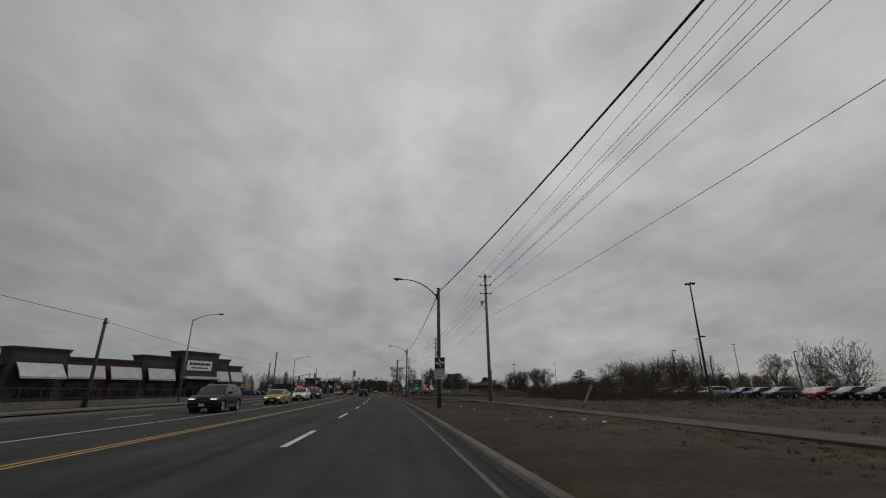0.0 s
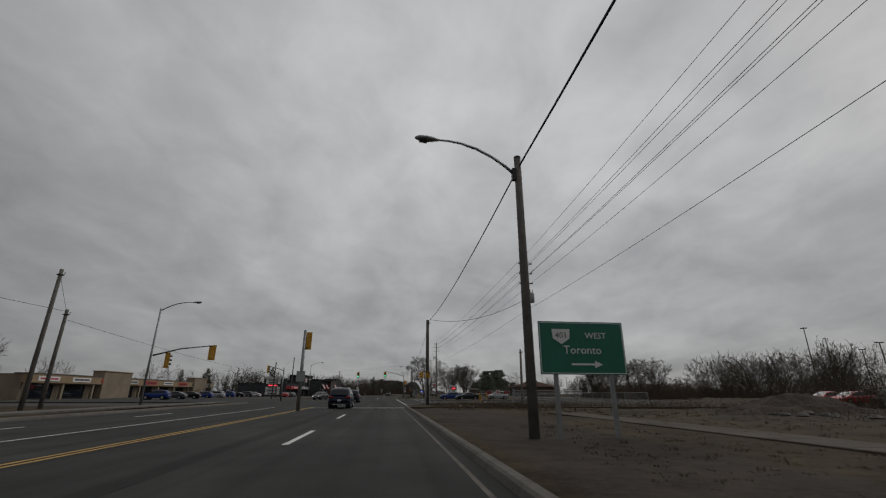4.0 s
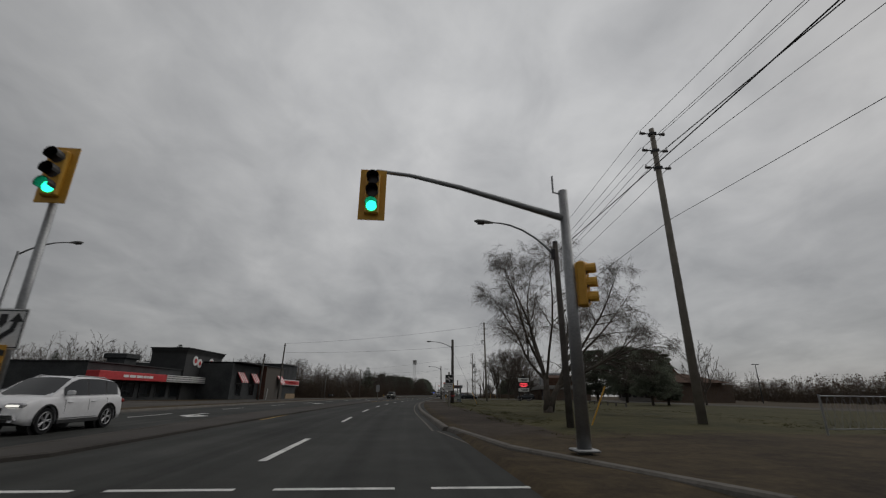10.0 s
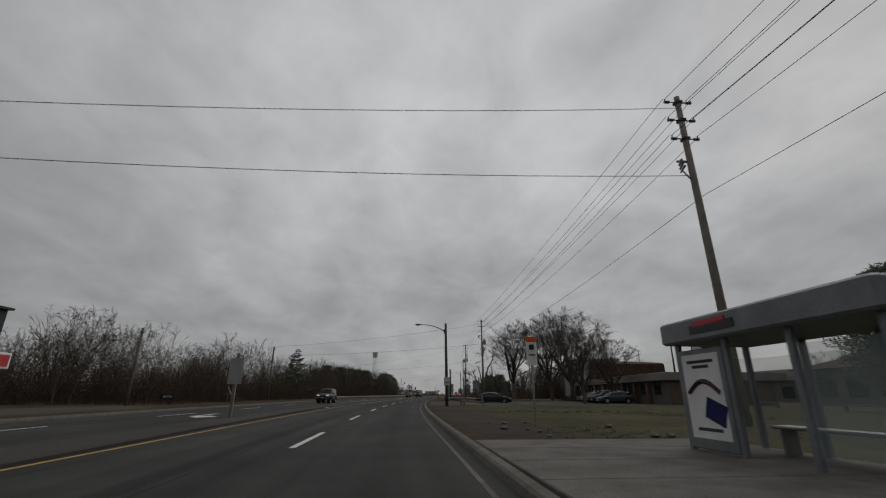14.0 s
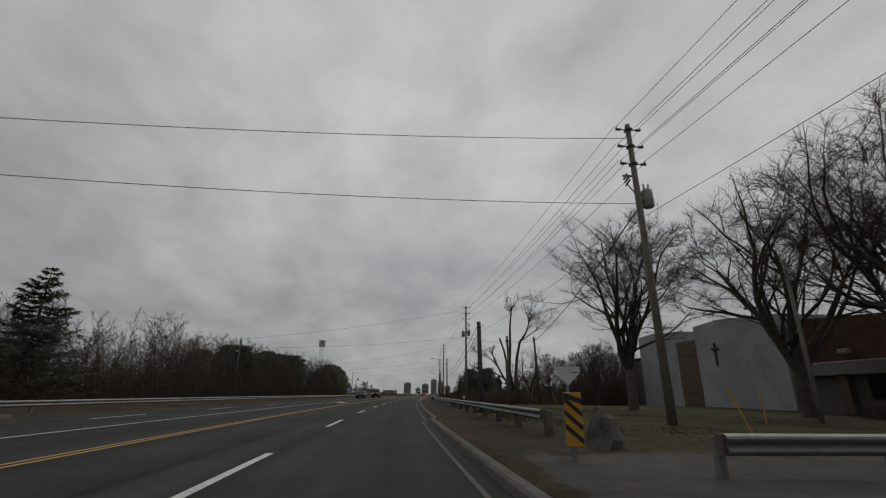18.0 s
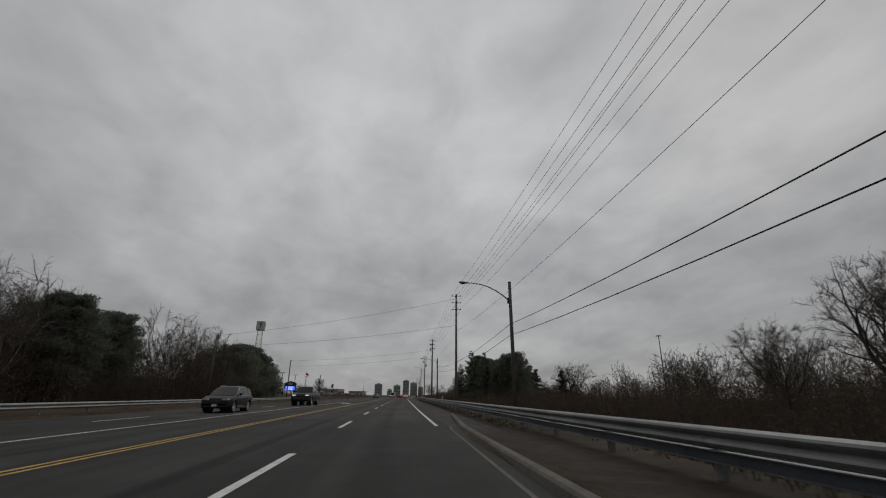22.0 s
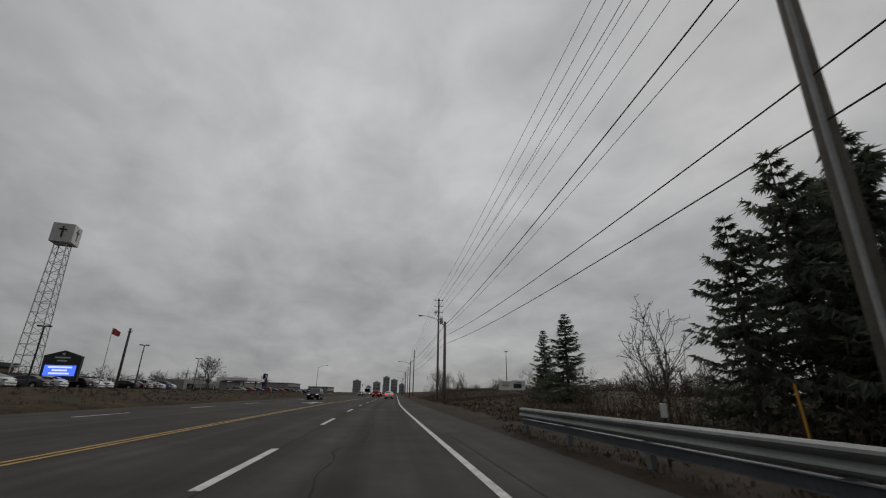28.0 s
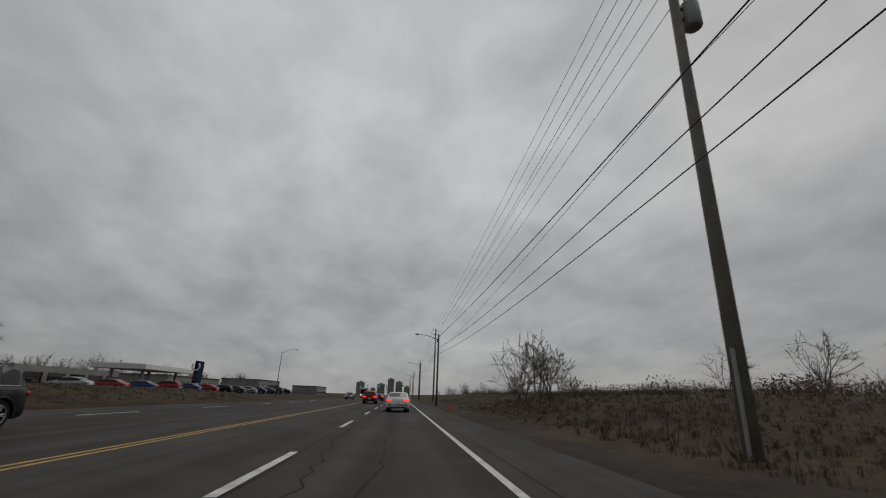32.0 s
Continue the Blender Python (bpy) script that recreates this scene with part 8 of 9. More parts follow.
part("prop", Form().tube([ga.lerp(gb, 0.2) + Vector((0, 0, 0.65)), ga.lerp(gb, 0.2) + Vector((0, 0, -0.1))], 0.04, 6), STEEL, near_gate)
mesh_fence = thing("chain_fence", Matrix(), "chain-link fence with a braced corner post in dry grass", "fence")
corners = [at(122.8 - 0.5 * k, 17.6 + 2.6 * k, 0.08) for k in range(7)]
for a in corners:
    part("post", Form().tube([a, a + Vector((0, 0, 1.35))], 0.03, 6), STEEL, mesh_fence)
part("brace", Form().tube([corners[0] + Vector((0, 0, 1.25)), corners[1] + Vector((0, 0, 0.25))], 0.02, 5), STEEL, mesh_fence)
for a, b in zip(corners, corners[1:]):
    part("rail", Form().tube([a + Vector((0, 0, 1.32)), b + Vector((0, 0, 1.32))], 0.022, 5), STEEL, mesh_fence)
    f = Form()
    for k in range(-14, 27):
        for way in (1, -1):
            lo, hi = k / 27, (k + 14 * way) / 27
            pts = [(u, z) for u, z in ((lo, 0.05), (hi, 1.3))]
            (u0, z0), (u1, z1) = pts
            t0, t1 = sorted(((0 - u0) / (u1 - u0), (1 - u0) / (u1 - u0)))
            t0, t1 = max(0, t0), min(1, t1)
            if t1 - t0 > 0.02:
                ends_ = [a.lerp(b, u0 + (u1 - u0) * q) + Vector((0, 0, z0 + (z1 - z0) * q)) for q in (t0, t1)]
                f.tube(ends_, 0.0035, 3, False)
    part("mesh_panel", f, STEEL, mesh_fence)
no_entry = post_sign("no_entry_sign", 176.8, 13.5, "white square no-entry sign with a red disc on a grey post", "traffic sign", 0.76, 0.76, 3.05, WHITE, "steel")
part("disc", Form().disc((0, -0.054, 3.05), (0, 1, 0), 0.33, 0.01, 20), SIGN_RED, no_entry)
part("bar", Form().box((0, -0.062, 3.05), (0.48, 0.01, 0.1)), WHITE, no_entry)
chain = thing("chain_fence", Matrix(), "low steel pipe fence along the crossing road", "fence")
fp = [at(187 + k * 0.25, 16 + 3.0 * k, 0.1) for k in range(17)]
for a in fp:
    part("post", Form().tube([a, a + Vector((0, 0, 1.25))], 0.03, 6), STEEL, chain)
for a, b in zip(fp, fp[1:]):
    for z in (0.2, 1.2):
        part("rail", Form().tube([a + Vector((0, 0, z)), b + Vector((0, 0, z))], 0.02, 5), STEEL, chain)
    m = (b - a)
    f = Form()
    for k in range(10):
        f.tube([a + m * (k / 10) + Vector((0, 0, 0.2)), a + m * ((k + 1) / 10) + Vector((0, 0, 1.2))], 0.006, 3, False)
        f.tube([a + m * ((k + 1) / 10) + Vector((0, 0, 0.2)), a + m * (k / 10) + Vector((0, 0, 1.2))], 0.006, 3, False)
    part("mesh_panel", f, STEEL, chain)
logs = thing("log_rail", Matrix(), "low weathered log rail along the lawn", "fence")
for k in range(16):
    a, b = at(222 + 4 * k, 26 + 0.6 * k, 0.15), at(226 + 4 * k, 26.6 + 0.6 * k, 0.15)
    part("post", Form().tube([a, a + Vector((0, 0, 0.45))], 0.12, 8), WOOD_POLE, logs)
    if k % 3 != 2:
        part("log", Form().tube([a + Vector((0, 0, 0.4)), b + Vector((0, 0, 0.4))], 0.07, 6), WOOD_POLE, logs)
rails = thing("log_fence", Matrix(), "short weathered split-rail fence at the drive", "fence")
ends = [at(s, d, 0.05) for s, d in ((295.6, 8.3), (293.6, 8.5), (294.8, 10.6))]
for a in ends:
    part("post", Form().bevel_box(a + Vector((0, 0, 0.45)), (0.2, 0.2, 1.0), 0.03), WOOD_POLE_PALE, rails)
for a, b in zip(ends, ends[1:]):
    for z in (0.42, 0.72):
        part("rail", Form().tube([a + Vector((0, 0, z)), a.lerp(b, 0.5) + Vector((0, 0, z - 0.02)), b + Vector((0, 0, z))], [0.06, 0.07, 0.055], 6), WOOD_POLE_PALE, rails)
planks = thing("crossed_planks", spot(303, -20.8, 0.1, 35), "pale crossed planks of a broken fence", "fence")
part("plank", Form().box((0, 0, 1.0), (0.1, 4.6, 0.16), (24, 0, 0)), WOOD_POLE_PALE, planks)
part("plank", Form().box((0.12, 0, 1.0), (0.1, 4.6, 0.16), (-26, 0, 0)), WOOD_POLE_PALE, planks)
part("rail", Form().box((0.06, 0.6, 1.0), (0.08, 7.0, 0.12)), WOOD_POLE_PALE, planks)
part("post", Form().box((0.06, 2.2, 0.6), (0.14, 0.14, 1.4)), WOOD_POLE, planks)
enter = thing("enter_sign", spot(292, -22.5, 0.1), "low black sign with white letters reading enter", "sign")
part("panel", Form().bevel_box((0, 0, 0.75), (1.5, 0.12, 0.5), 0.02), BLACK, enter)
part("post", Form().box((-0.5, 0, 0.2), (0.08, 0.08, 0.7)), STEEL_DARK, enter)
part("post", Form().box((0.5, 0, 0.2), (0.08, 0.08, 0.7)), STEEL_DARK, enter)
lettering("word", "ENTER", 0.32, WHITE, enter, (0.1, -0.065, 0.75), (90, 0, 0))
stub = thing("leaning_post", spot(43, 21.5, 0.05) @ pose(0, 0, 0, 0, 28, 0), "pale leaning marker post in the rough grass", "post")
part("post", Form().bevel_box((0, 0, 0.9), (0.14, 0.05, 2.0), 0.01), CANVAS, stub)
part("plate", Form().bevel_box((0, -0.04, 1.5), (0.3, 0.02, 0.7), 0.006), STEEL, stub)
# ---- bus shelter ----
FRAME_BLUE = material("grey_blue_frame", (0.15, 0.16, 0.17), (0.22, 0.235, 0.25), 2, 0.5, 0.3, 0.05)
CLEAR = clear_glass("shelter_glass")
shelter = thing("bus_shelter", spot(250.1, 9.35, 0.16), "grey-blue steel bus shelter with glass walls and a poster", "bus shelter")
L, D, H = 4.3, 1.6, 2.08
for y in (-L / 2, -L / 6, L / 6, L / 2):
    for x in (-D / 2, D / 2):
        part("post", Form().bevel_box((x, y, H / 2), (0.09, 0.12, H), 0.01), FRAME_BLUE, shelter)
roof = part("roof", Form().bevel_box((0, 0, H + 0.24), (D + 0.5, L + 0.4, 0.46), 0.04), FRAME_BLUE, shelter, "deep grey roof band")
for y, w, mat in ((0.75, 0.9, SIGN_RED), (0.7, 1.2, BLACK)):
    if w:
        part("brand_shape", Form().box((-D / 2 - 0.26, y, H + 0.22 + (0.1 if mat is SIGN_RED else 0)), (0.02, w, 0.1 if mat is SIGN_RED else 0.16)), mat, roof)
part("brand_shape", Form().box((0.1, -L / 2 - 0.205, H + 0.2), (1.0, 0.012, 0.14)), BLACK, roof)
part("brand_shape", Form().box((0.1, -L / 2 - 0.205, H + 0.33), (0.9, 0.012, 0.03)), SIGN_RED, roof)
for y in (-L / 3, 0.0, L / 3):
    part("glass_pane", Form().box((D / 2, y, 1.02), (0.012, L / 3 - 0.14, 1.6)), CLEAR, shelter)
part("glass_pane", Form().box((-D / 2, -L / 3, 1.02), (0.012, L / 3 - 0.14, 1.6)), CLEAR, shelter)
for y in (-L / 2, L / 2):
    part("glass_pane", Form().box((0, y, 1.02), (D - 0.14, 0.012, 1.6)), CLEAR, shelter)
poster = part("poster_case", Form().bevel_box((-D / 2, L / 3, 1.0), (0.14, 1.3, 1.9), 0.02), FRAME_BLUE, shelter)
part("poster", Form().box((-D / 2 - 0.075, L / 3, 1.05), (0.01, 1.1, 1.6)), WHITE, poster, "pale poster with dark shapes")
part("poster_shape", Form().tube([(-D / 2 - 0.082, L / 3 + 0.45 - 0.9 * k / 8, 1.1 + 0.22 * math.sin(math.pi * k / 8)) for k in range(9)], 0.05, 4), MAROON, poster)
part("poster_shape", Form().box((-D / 2 - 0.082, L / 3 - 0.25, 0.75), (0.006, 0.55, 0.4), (20, 0, 0)), material("poster_navy", (0.02, 0.025, 0.09), (0.03, 0.035, 0.12)), poster)
for z, w in ((1.7, 0.8), (1.6, 0.5), (0.42, 0.7)):
    part("text_bar", Form().box((-D / 2 - 0.082, L / 3, z), (0.006, w, 0.06)), SLATE, poster)
part("bench", Form().bevel_box((D / 2 - 0.35, 0, 0.48), (0.4, 2.6, 0.06), 0.02), STEEL, shelter)
for y in (-1.1, 1.1):
    part("bench_leg", Form().box((D / 2 - 0.35, y, 0.23), (0.3, 0.06, 0.46)), STEEL, shelter)
part("base", Form().box((-0.1, 0, -0.06), (D + 0.5, L + 0.5, 0.13)), CONCRETE, shelter)


# ---- pylon signs ----
LED_RED = glow("red_display", (0.9, 0.06, 0.08), 1.2)
LED_BLUE = glow("blue_display", (0.05, 0.12, 0.75), 1.5)
LED_WHITE = glow("white_display", (0.55, 0.6, 0.8), 1.2)


def hall_sign():
    ob = thing("display_sign", spot(274.8, 24.9, 0.1, -12), "two-post sign with a red lettered display and white panels", "sign")
    for x in (-1.05, 1.05):
        part("post", Form().box((x, 0, 2.2), (0.22, 0.2, 4.6)), BLACK, ob)
    for z, h, mat in ((4.35, 0.8, WHITE), (3.3, 1.1, BLACK), (2.3, 0.75, WHITE)):
        pan = part("panel", Form().bevel_box((0, -0.05, z), (2.3, 0.24, h), 0.02), mat, ob)
        if mat is WHITE:
            for k in range(2):
                part("text_bar", Form().box((0.2, -0.18, z + 0.12 - 0.25 * k), (1.5 - 0.3 * k, 0.01, 0.12)), SLATE, pan)
        else:
            for k, w in enumerate((1.5, 1.8, 1.2)):
                part("lit_bar", Form().box((0, -0.18, z + 0.3 - 0.3 * k), (w, 0.01, 0.16)), LED_RED, pan)
    part("crest", Form().disc((0, -0.05, 4.85), (0, 1, 0), 0.42, 0.2, 16), BLACK, ob)
    for x in (-1.0, 1.0):
        part("stone", Form().bevel_box((x, -0.2, 0.15), (0.9, 0.6, 0.4), 0.12), CONCRETE, ob)


def plaza_sign():
    ob = thing("pylon_sign", spot(208.6, -32.4, 0.1, 12), "tall plaza sign with stacked tenant panels and a lit strip", "sign")
    for x in (-2.3, 2.3):
        part("post", Form().box((x, 0, 2.6), (0.5, 0.6, 5.4)), SLATE, ob)
    part("crown", Form().bevel_box((0, 0, 5.45), (5.2, 0.8, 0.5), 0.04), CANVAS, ob)
    for k in range(6):
        z = 4.8 - 0.75 * k
        pan = part("panel", Form().bevel_box((0, -0.1, z), (4.0, 0.4, 0.66), 0.02), (CANVAS, WHITE, LED_RED, WHITE, CANVAS, WHITE)[k] if k != 2 else BLACK, ob)
        part("lit_bar" if k == 2 else "text_bar", Form().box((0, -0.32, z), (2.6, 0.02, 0.3)), LED_RED if k == 2 else SLATE, pan)


def church_sign():
    ob = thing("display_sign", spot(550.3, -39.3, 0.9, 10), "dark gabled church sign with a lit blue display", "sign")
    part("base", Form().bevel_box((0, 0, 0.5), (2.2, 0.7, 1.2), 0.03), CONCRETE, ob)
    part("panel", Form().rings([[Vector((x, y, z)) for x, z in ((-2.0, 1.0), (2.0, 1.0), (2.1, 4.1), (0, 4.8), (-2.1, 4.1))] for y in (0.3, -0.3)]), CHARCOAL, ob)
    scr = part("screen", Form().box((0, -0.33, 2.3), (3.4, 0.06, 1.3)), LED_BLUE, ob, "lit blue display")
    for k, w in enumerate((2.6, 1.6, 2.2)):
        part("lit_bar", Form().box((0, -0.37, 2.7 - 0.38 * k), (w, 0.02, 0.2)), LED_WHITE, scr)
    for k, w in enumerate((1.7, 1.1)):
        part("text_bar", Form().box((0, -0.32, 3.9 - 0.4 * k), (w, 0.02, 0.18)), CANVAS, ob)
    part("mark", Form().disc((0, -0.32, 4.35), (0, 1, 0), 0.15, 0.02, 10), CANVAS, ob)


hall_sign()
plaza_sign()
church_sign()

# ---- car park lamps, masts, flag ----
def lot_lamp(s, d, h, z=0.1, heads=2, lean=0.0):
    ob = thing("car_park_lamp", spot(s, d, z) @ pose(0, 0, 0, 0, lean, 0), "dark car park lamp post with floodlight heads", "lamp post", "car park lamps")
    part("post", Form().tube([(0, 0, -0.2), (0, 0, h)], [0.11, 0.07], 8), STEEL_DARK, ob)
    for k in range(heads):
        x = (0.45, -0.45, 0)[k]
        part("head", Form().bevel_box((x, 0, h + 0.02), (0.5, 0.36, 0.16), 0.03).tube([(0, 0, h - 0.1), (x, 0, h)], 0.03, 5), STEEL_DARK, ob)


for s, d, h in ((516.5, -33.1, 6.2), (540.4, -35.3, 6.6), (563.8, -37.2, 6.9), (586, -37.8, 6.4), (560, -70, 8)):
    lot_lamp(s, d, h, 0.9, 2, 1.0)
for s, d, h in ((70.4, 51.3, 7.6), (83.6, 69.4, 7.8), (49, 39.8, 7.3), (72, 77, 7.8)):
    lot_lamp(s, d, h, 0.1, 1)
for s, d, h in ((130, 80, 9), (150, 100, 10), (280, 68, 8), (273, 75, 8), (240, 90, 10)):
    lot_lamp(s, d, h, 0.1, 2, -0.5)


def high_mast(s, d, h):
    ob = thing("high_mast_light", spot(s, d, 0.1), "very tall slender steel mast with a ring of floodlights", "lamp post", "high mast lights")
    part("post", Form().tube([(0, 0, -0.2), (0, 0, h)], [0.42, 0.2], 10), STEEL_DARK, ob, "", True)
    part("ring", Form().tube([(1.0 * math.cos(a), 1.0 * math.sin(a), h - 0.3) for a in np.linspace(0, 6.2832, 13)], 0.12, 5), STEEL_DARK, ob)
    for a in np.linspace(0, 5.2, 6):
        part("floodlight", Form().bevel_box((1.25 * math.cos(a), 1.25 * math.sin(a), h - 0.45), (0.7, 0.7, 0.4), 0.08), STEEL_DARK, ob)


high_mast(126, 103, 35)
for s, d, h in ((455, 295, 42), (330, 215, 36), (633, 148.6, 36.4), (865, 96, 36.7), (420, 90, 24)):
    high_mast(s, d, h)
flag = thing("flagpole", spot(549.9, -34.1, 0.8), "slim white flagpole with a limp flag", "flagpole")
part("pole", Form().tube([(0, 0, 0), (0, 0, 8)], [0.06, 0.03], 8), CANVAS, flag)
part("flag", Form().strip([(0.04, 0, 7.9), (0.4, 0.06, 7.8), (0.8, -0.05, 7.55), (1.1, 0.04, 7.4)], [(0.04, 0, 7.1), (0.35, 0.05, 7.0), (0.7, -0.06, 6.85), (1.0, 0.03, 6.8)]), SIGN_RED, flag)
for s, d in ((700, 8.2), (592, 6.9)):
    cone = thing("traffic_cone", spot(s, d), "orange traffic cone on the shoulder", "traffic cone", "cones")
    part("cone", Form().tube([(0, 0, 0.03), (0, 0, 0.75)], [0.16, 0.03], 12), material("orange_plastic", (0.7, 0.09, 0.02), (0.8, 0.13, 0.03)), cone)
    part("foot", Form().bevel_box((0, 0, 0.02), (0.4, 0.4, 0.04), 0.01), BLACK, cone)
tagged(solid("soil_mound", Form().add(*(lambda g: ([(x, y, max(0.0, z)) for x, y, z in g[0]], g[1]))((lambda n: ([(-9 + 18 * i / n, -5 + 10 * j / n, 1.5 * math.exp(-((i / n - 0.5) ** 2 * 9 + (j / n - 0.5) ** 2 * 9)) - 0.25 + 0.28 * noise.noise(Vector((i * 0.7, j * 0.7, 2)))) for i in range(n + 1) for j in range(n + 1)], [(i * (n + 1) + j, (i + 1) * (n + 1) + j, (i + 1) * (n + 1) + j + 1, i * (n + 1) + j + 1) for i in range(n) for j in range(n)]))(22))), DIRT, spot(98, 31, 0.05, 30)), "low heap of dark soil and rubble", "rubble heap")


def debris(seed, s0, s1, d0, d1, n, size, mat, label, name):
    rngd = random.Random(seed)
    for k in range(n):
        r = size * rngd.uniform(0.5, 1.3)
        f = Form().rings([[Vector((r * w * math.cos(a) * rngd.uniform(0.7, 1.2), r * w * math.sin(a) * rngd.uniform(0.7, 1.2), z * r)) for a in np.linspace(0, 5.4, 7)] for w, z in ((0.8, -0.2), (1.0, 0.15), (0.55, 0.5))])
        tagged(solid(name, f, mat, spot(rngd.uniform(s0, s1), rngd.uniform(d0, d1), 0.14)), label, name.replace("_", " "), "verge litter")


debris(1, 4, 60, 7, 11, 9, 0.07, WHITE, "scrap of white litter on the verge", "litter_scrap")
debris(2, 100, 130, 8, 16, 10, 0.07, WHITE, "scrap of white litter on the verge", "litter_scrap")
debris(3, 540, 575, 8.5, 13, 7, 0.09, WHITE, "scrap of white litter in the dry grass", "litter_scrap")
debris(4, 255, 262, 6, 10, 10, 0.13, CONCRETE, "lump of broken concrete beside the pad", "concrete_lump")
rngs = random.Random(6)
tagged(solid("crumpled_sheet", Form().rings([[Vector((0.42 * w * math.cos(a) * rngs.uniform(0.7, 1.3), 0.42 * w * math.sin(a) * rngs.uniform(0.7, 1.3), z * rngs.uniform(0.85, 1.1))) for a in np.linspace(0, 5.8, 12)] for w, z in ((1.0, -0.05), (1.05, 0.18), (0.8, 0.42), (0.65, 0.6), (0.3, 0.82))]), CONCRETE, spot(318.4, 7.4, 0.1)), "crumpled pale plastic sheet beside the hazard board", "plastic sheet")
debris(7, 88, 96, 24, 28, 12, 0.3, CONCRETE, "lump of rubble on the soil", "concrete_lump")
# ---- vehicles ----
TYRE = material("tyre_rubber", (0.010, 0.010, 0.011), (0.02, 0.02, 0.021), 6, 0.85, 0, 0.1)
RIM = material("alloy_rim", (0.30, 0.30, 0.31), (0.44, 0.44, 0.45), 4, 0.35, 0.25, 0)
CAR_GLASS = glass("car_glass", (0.006, 0.007, 0.008), 0.03)
TRIM = material("black_trim", (0.012, 0.012, 0.013), (0.02, 0.02, 0.02), 4, 0.6, 0, 0)
HEADLAMP = glow("lit_headlamp", (0.9, 0.88, 0.8), 0.9)
LAMP_OFF = material("lamp_glass", (0.30, 0.30, 0.31), (0.42, 0.42, 0.43), 4, 0.15, 0.3, 0)
TAIL = material("tail_lamp", (0.16, 0.008, 0.008), (0.26, 0.015, 0.012), 4, 0.25, 0, 0)
TAIL_LIT = glow("lit_tail_lamp", (0.8, 0.04, 0.03), 1.5)
PLATE = material("plate_white", (0.5, 0.5, 0.5), (0.6, 0.6, 0.6), 4, 0.5, 0, 0)


def paint(name, c, metal=0.25):
    m = material(name, tuple(k * 0.9 for k in c), tuple(min(1, k * 1.08) for k in c), 0.8, 0.34, metal, 0.0)
    m.node_tree.nodes["Principled BSDF"].inputs["Coat Weight"].default_value = 0.07
    m.node_tree.nodes["Principled BSDF"].inputs["Specular IOR Level"].default_value = 0.3
    return m


def dull(m):
    """Dark paint with little gloss: coat and specular are lowered to suppress the sky's reflection."""
    p = m.node_tree.nodes["Principled BSDF"]
    p.inputs["Coat Weight"].default_value, p.inputs["Specular IOR Level"].default_value = 0.03, 0.16
    return m


PAINTS = {"white": paint("white_car", (0.62, 0.62, 0.63), 0), "black": dull(paint("black_car", (0.008, 0.0085, 0.010), 0)), "grey": paint("grey_car", (0.06, 0.065, 0.07), 0.4), "silver": paint("silver_car", (0.34, 0.35, 0.36), 0.5),
          "blue": paint("blue_car", (0.012, 0.04, 0.19), 0.3), "navy": paint("navy_car", (0.004, 0.009, 0.028), 0.1), "red": paint("red_car", (0.30, 0.012, 0.014), 0.2), "gold": paint("gold_car", (0.30, 0.25, 0.06), 0.35), "olive": paint("olive_car", (0.05, 0.052, 0.04), 0.1), "teal": paint("dark_teal_car", (0.007, 0.011, 0.013), 0.1)}

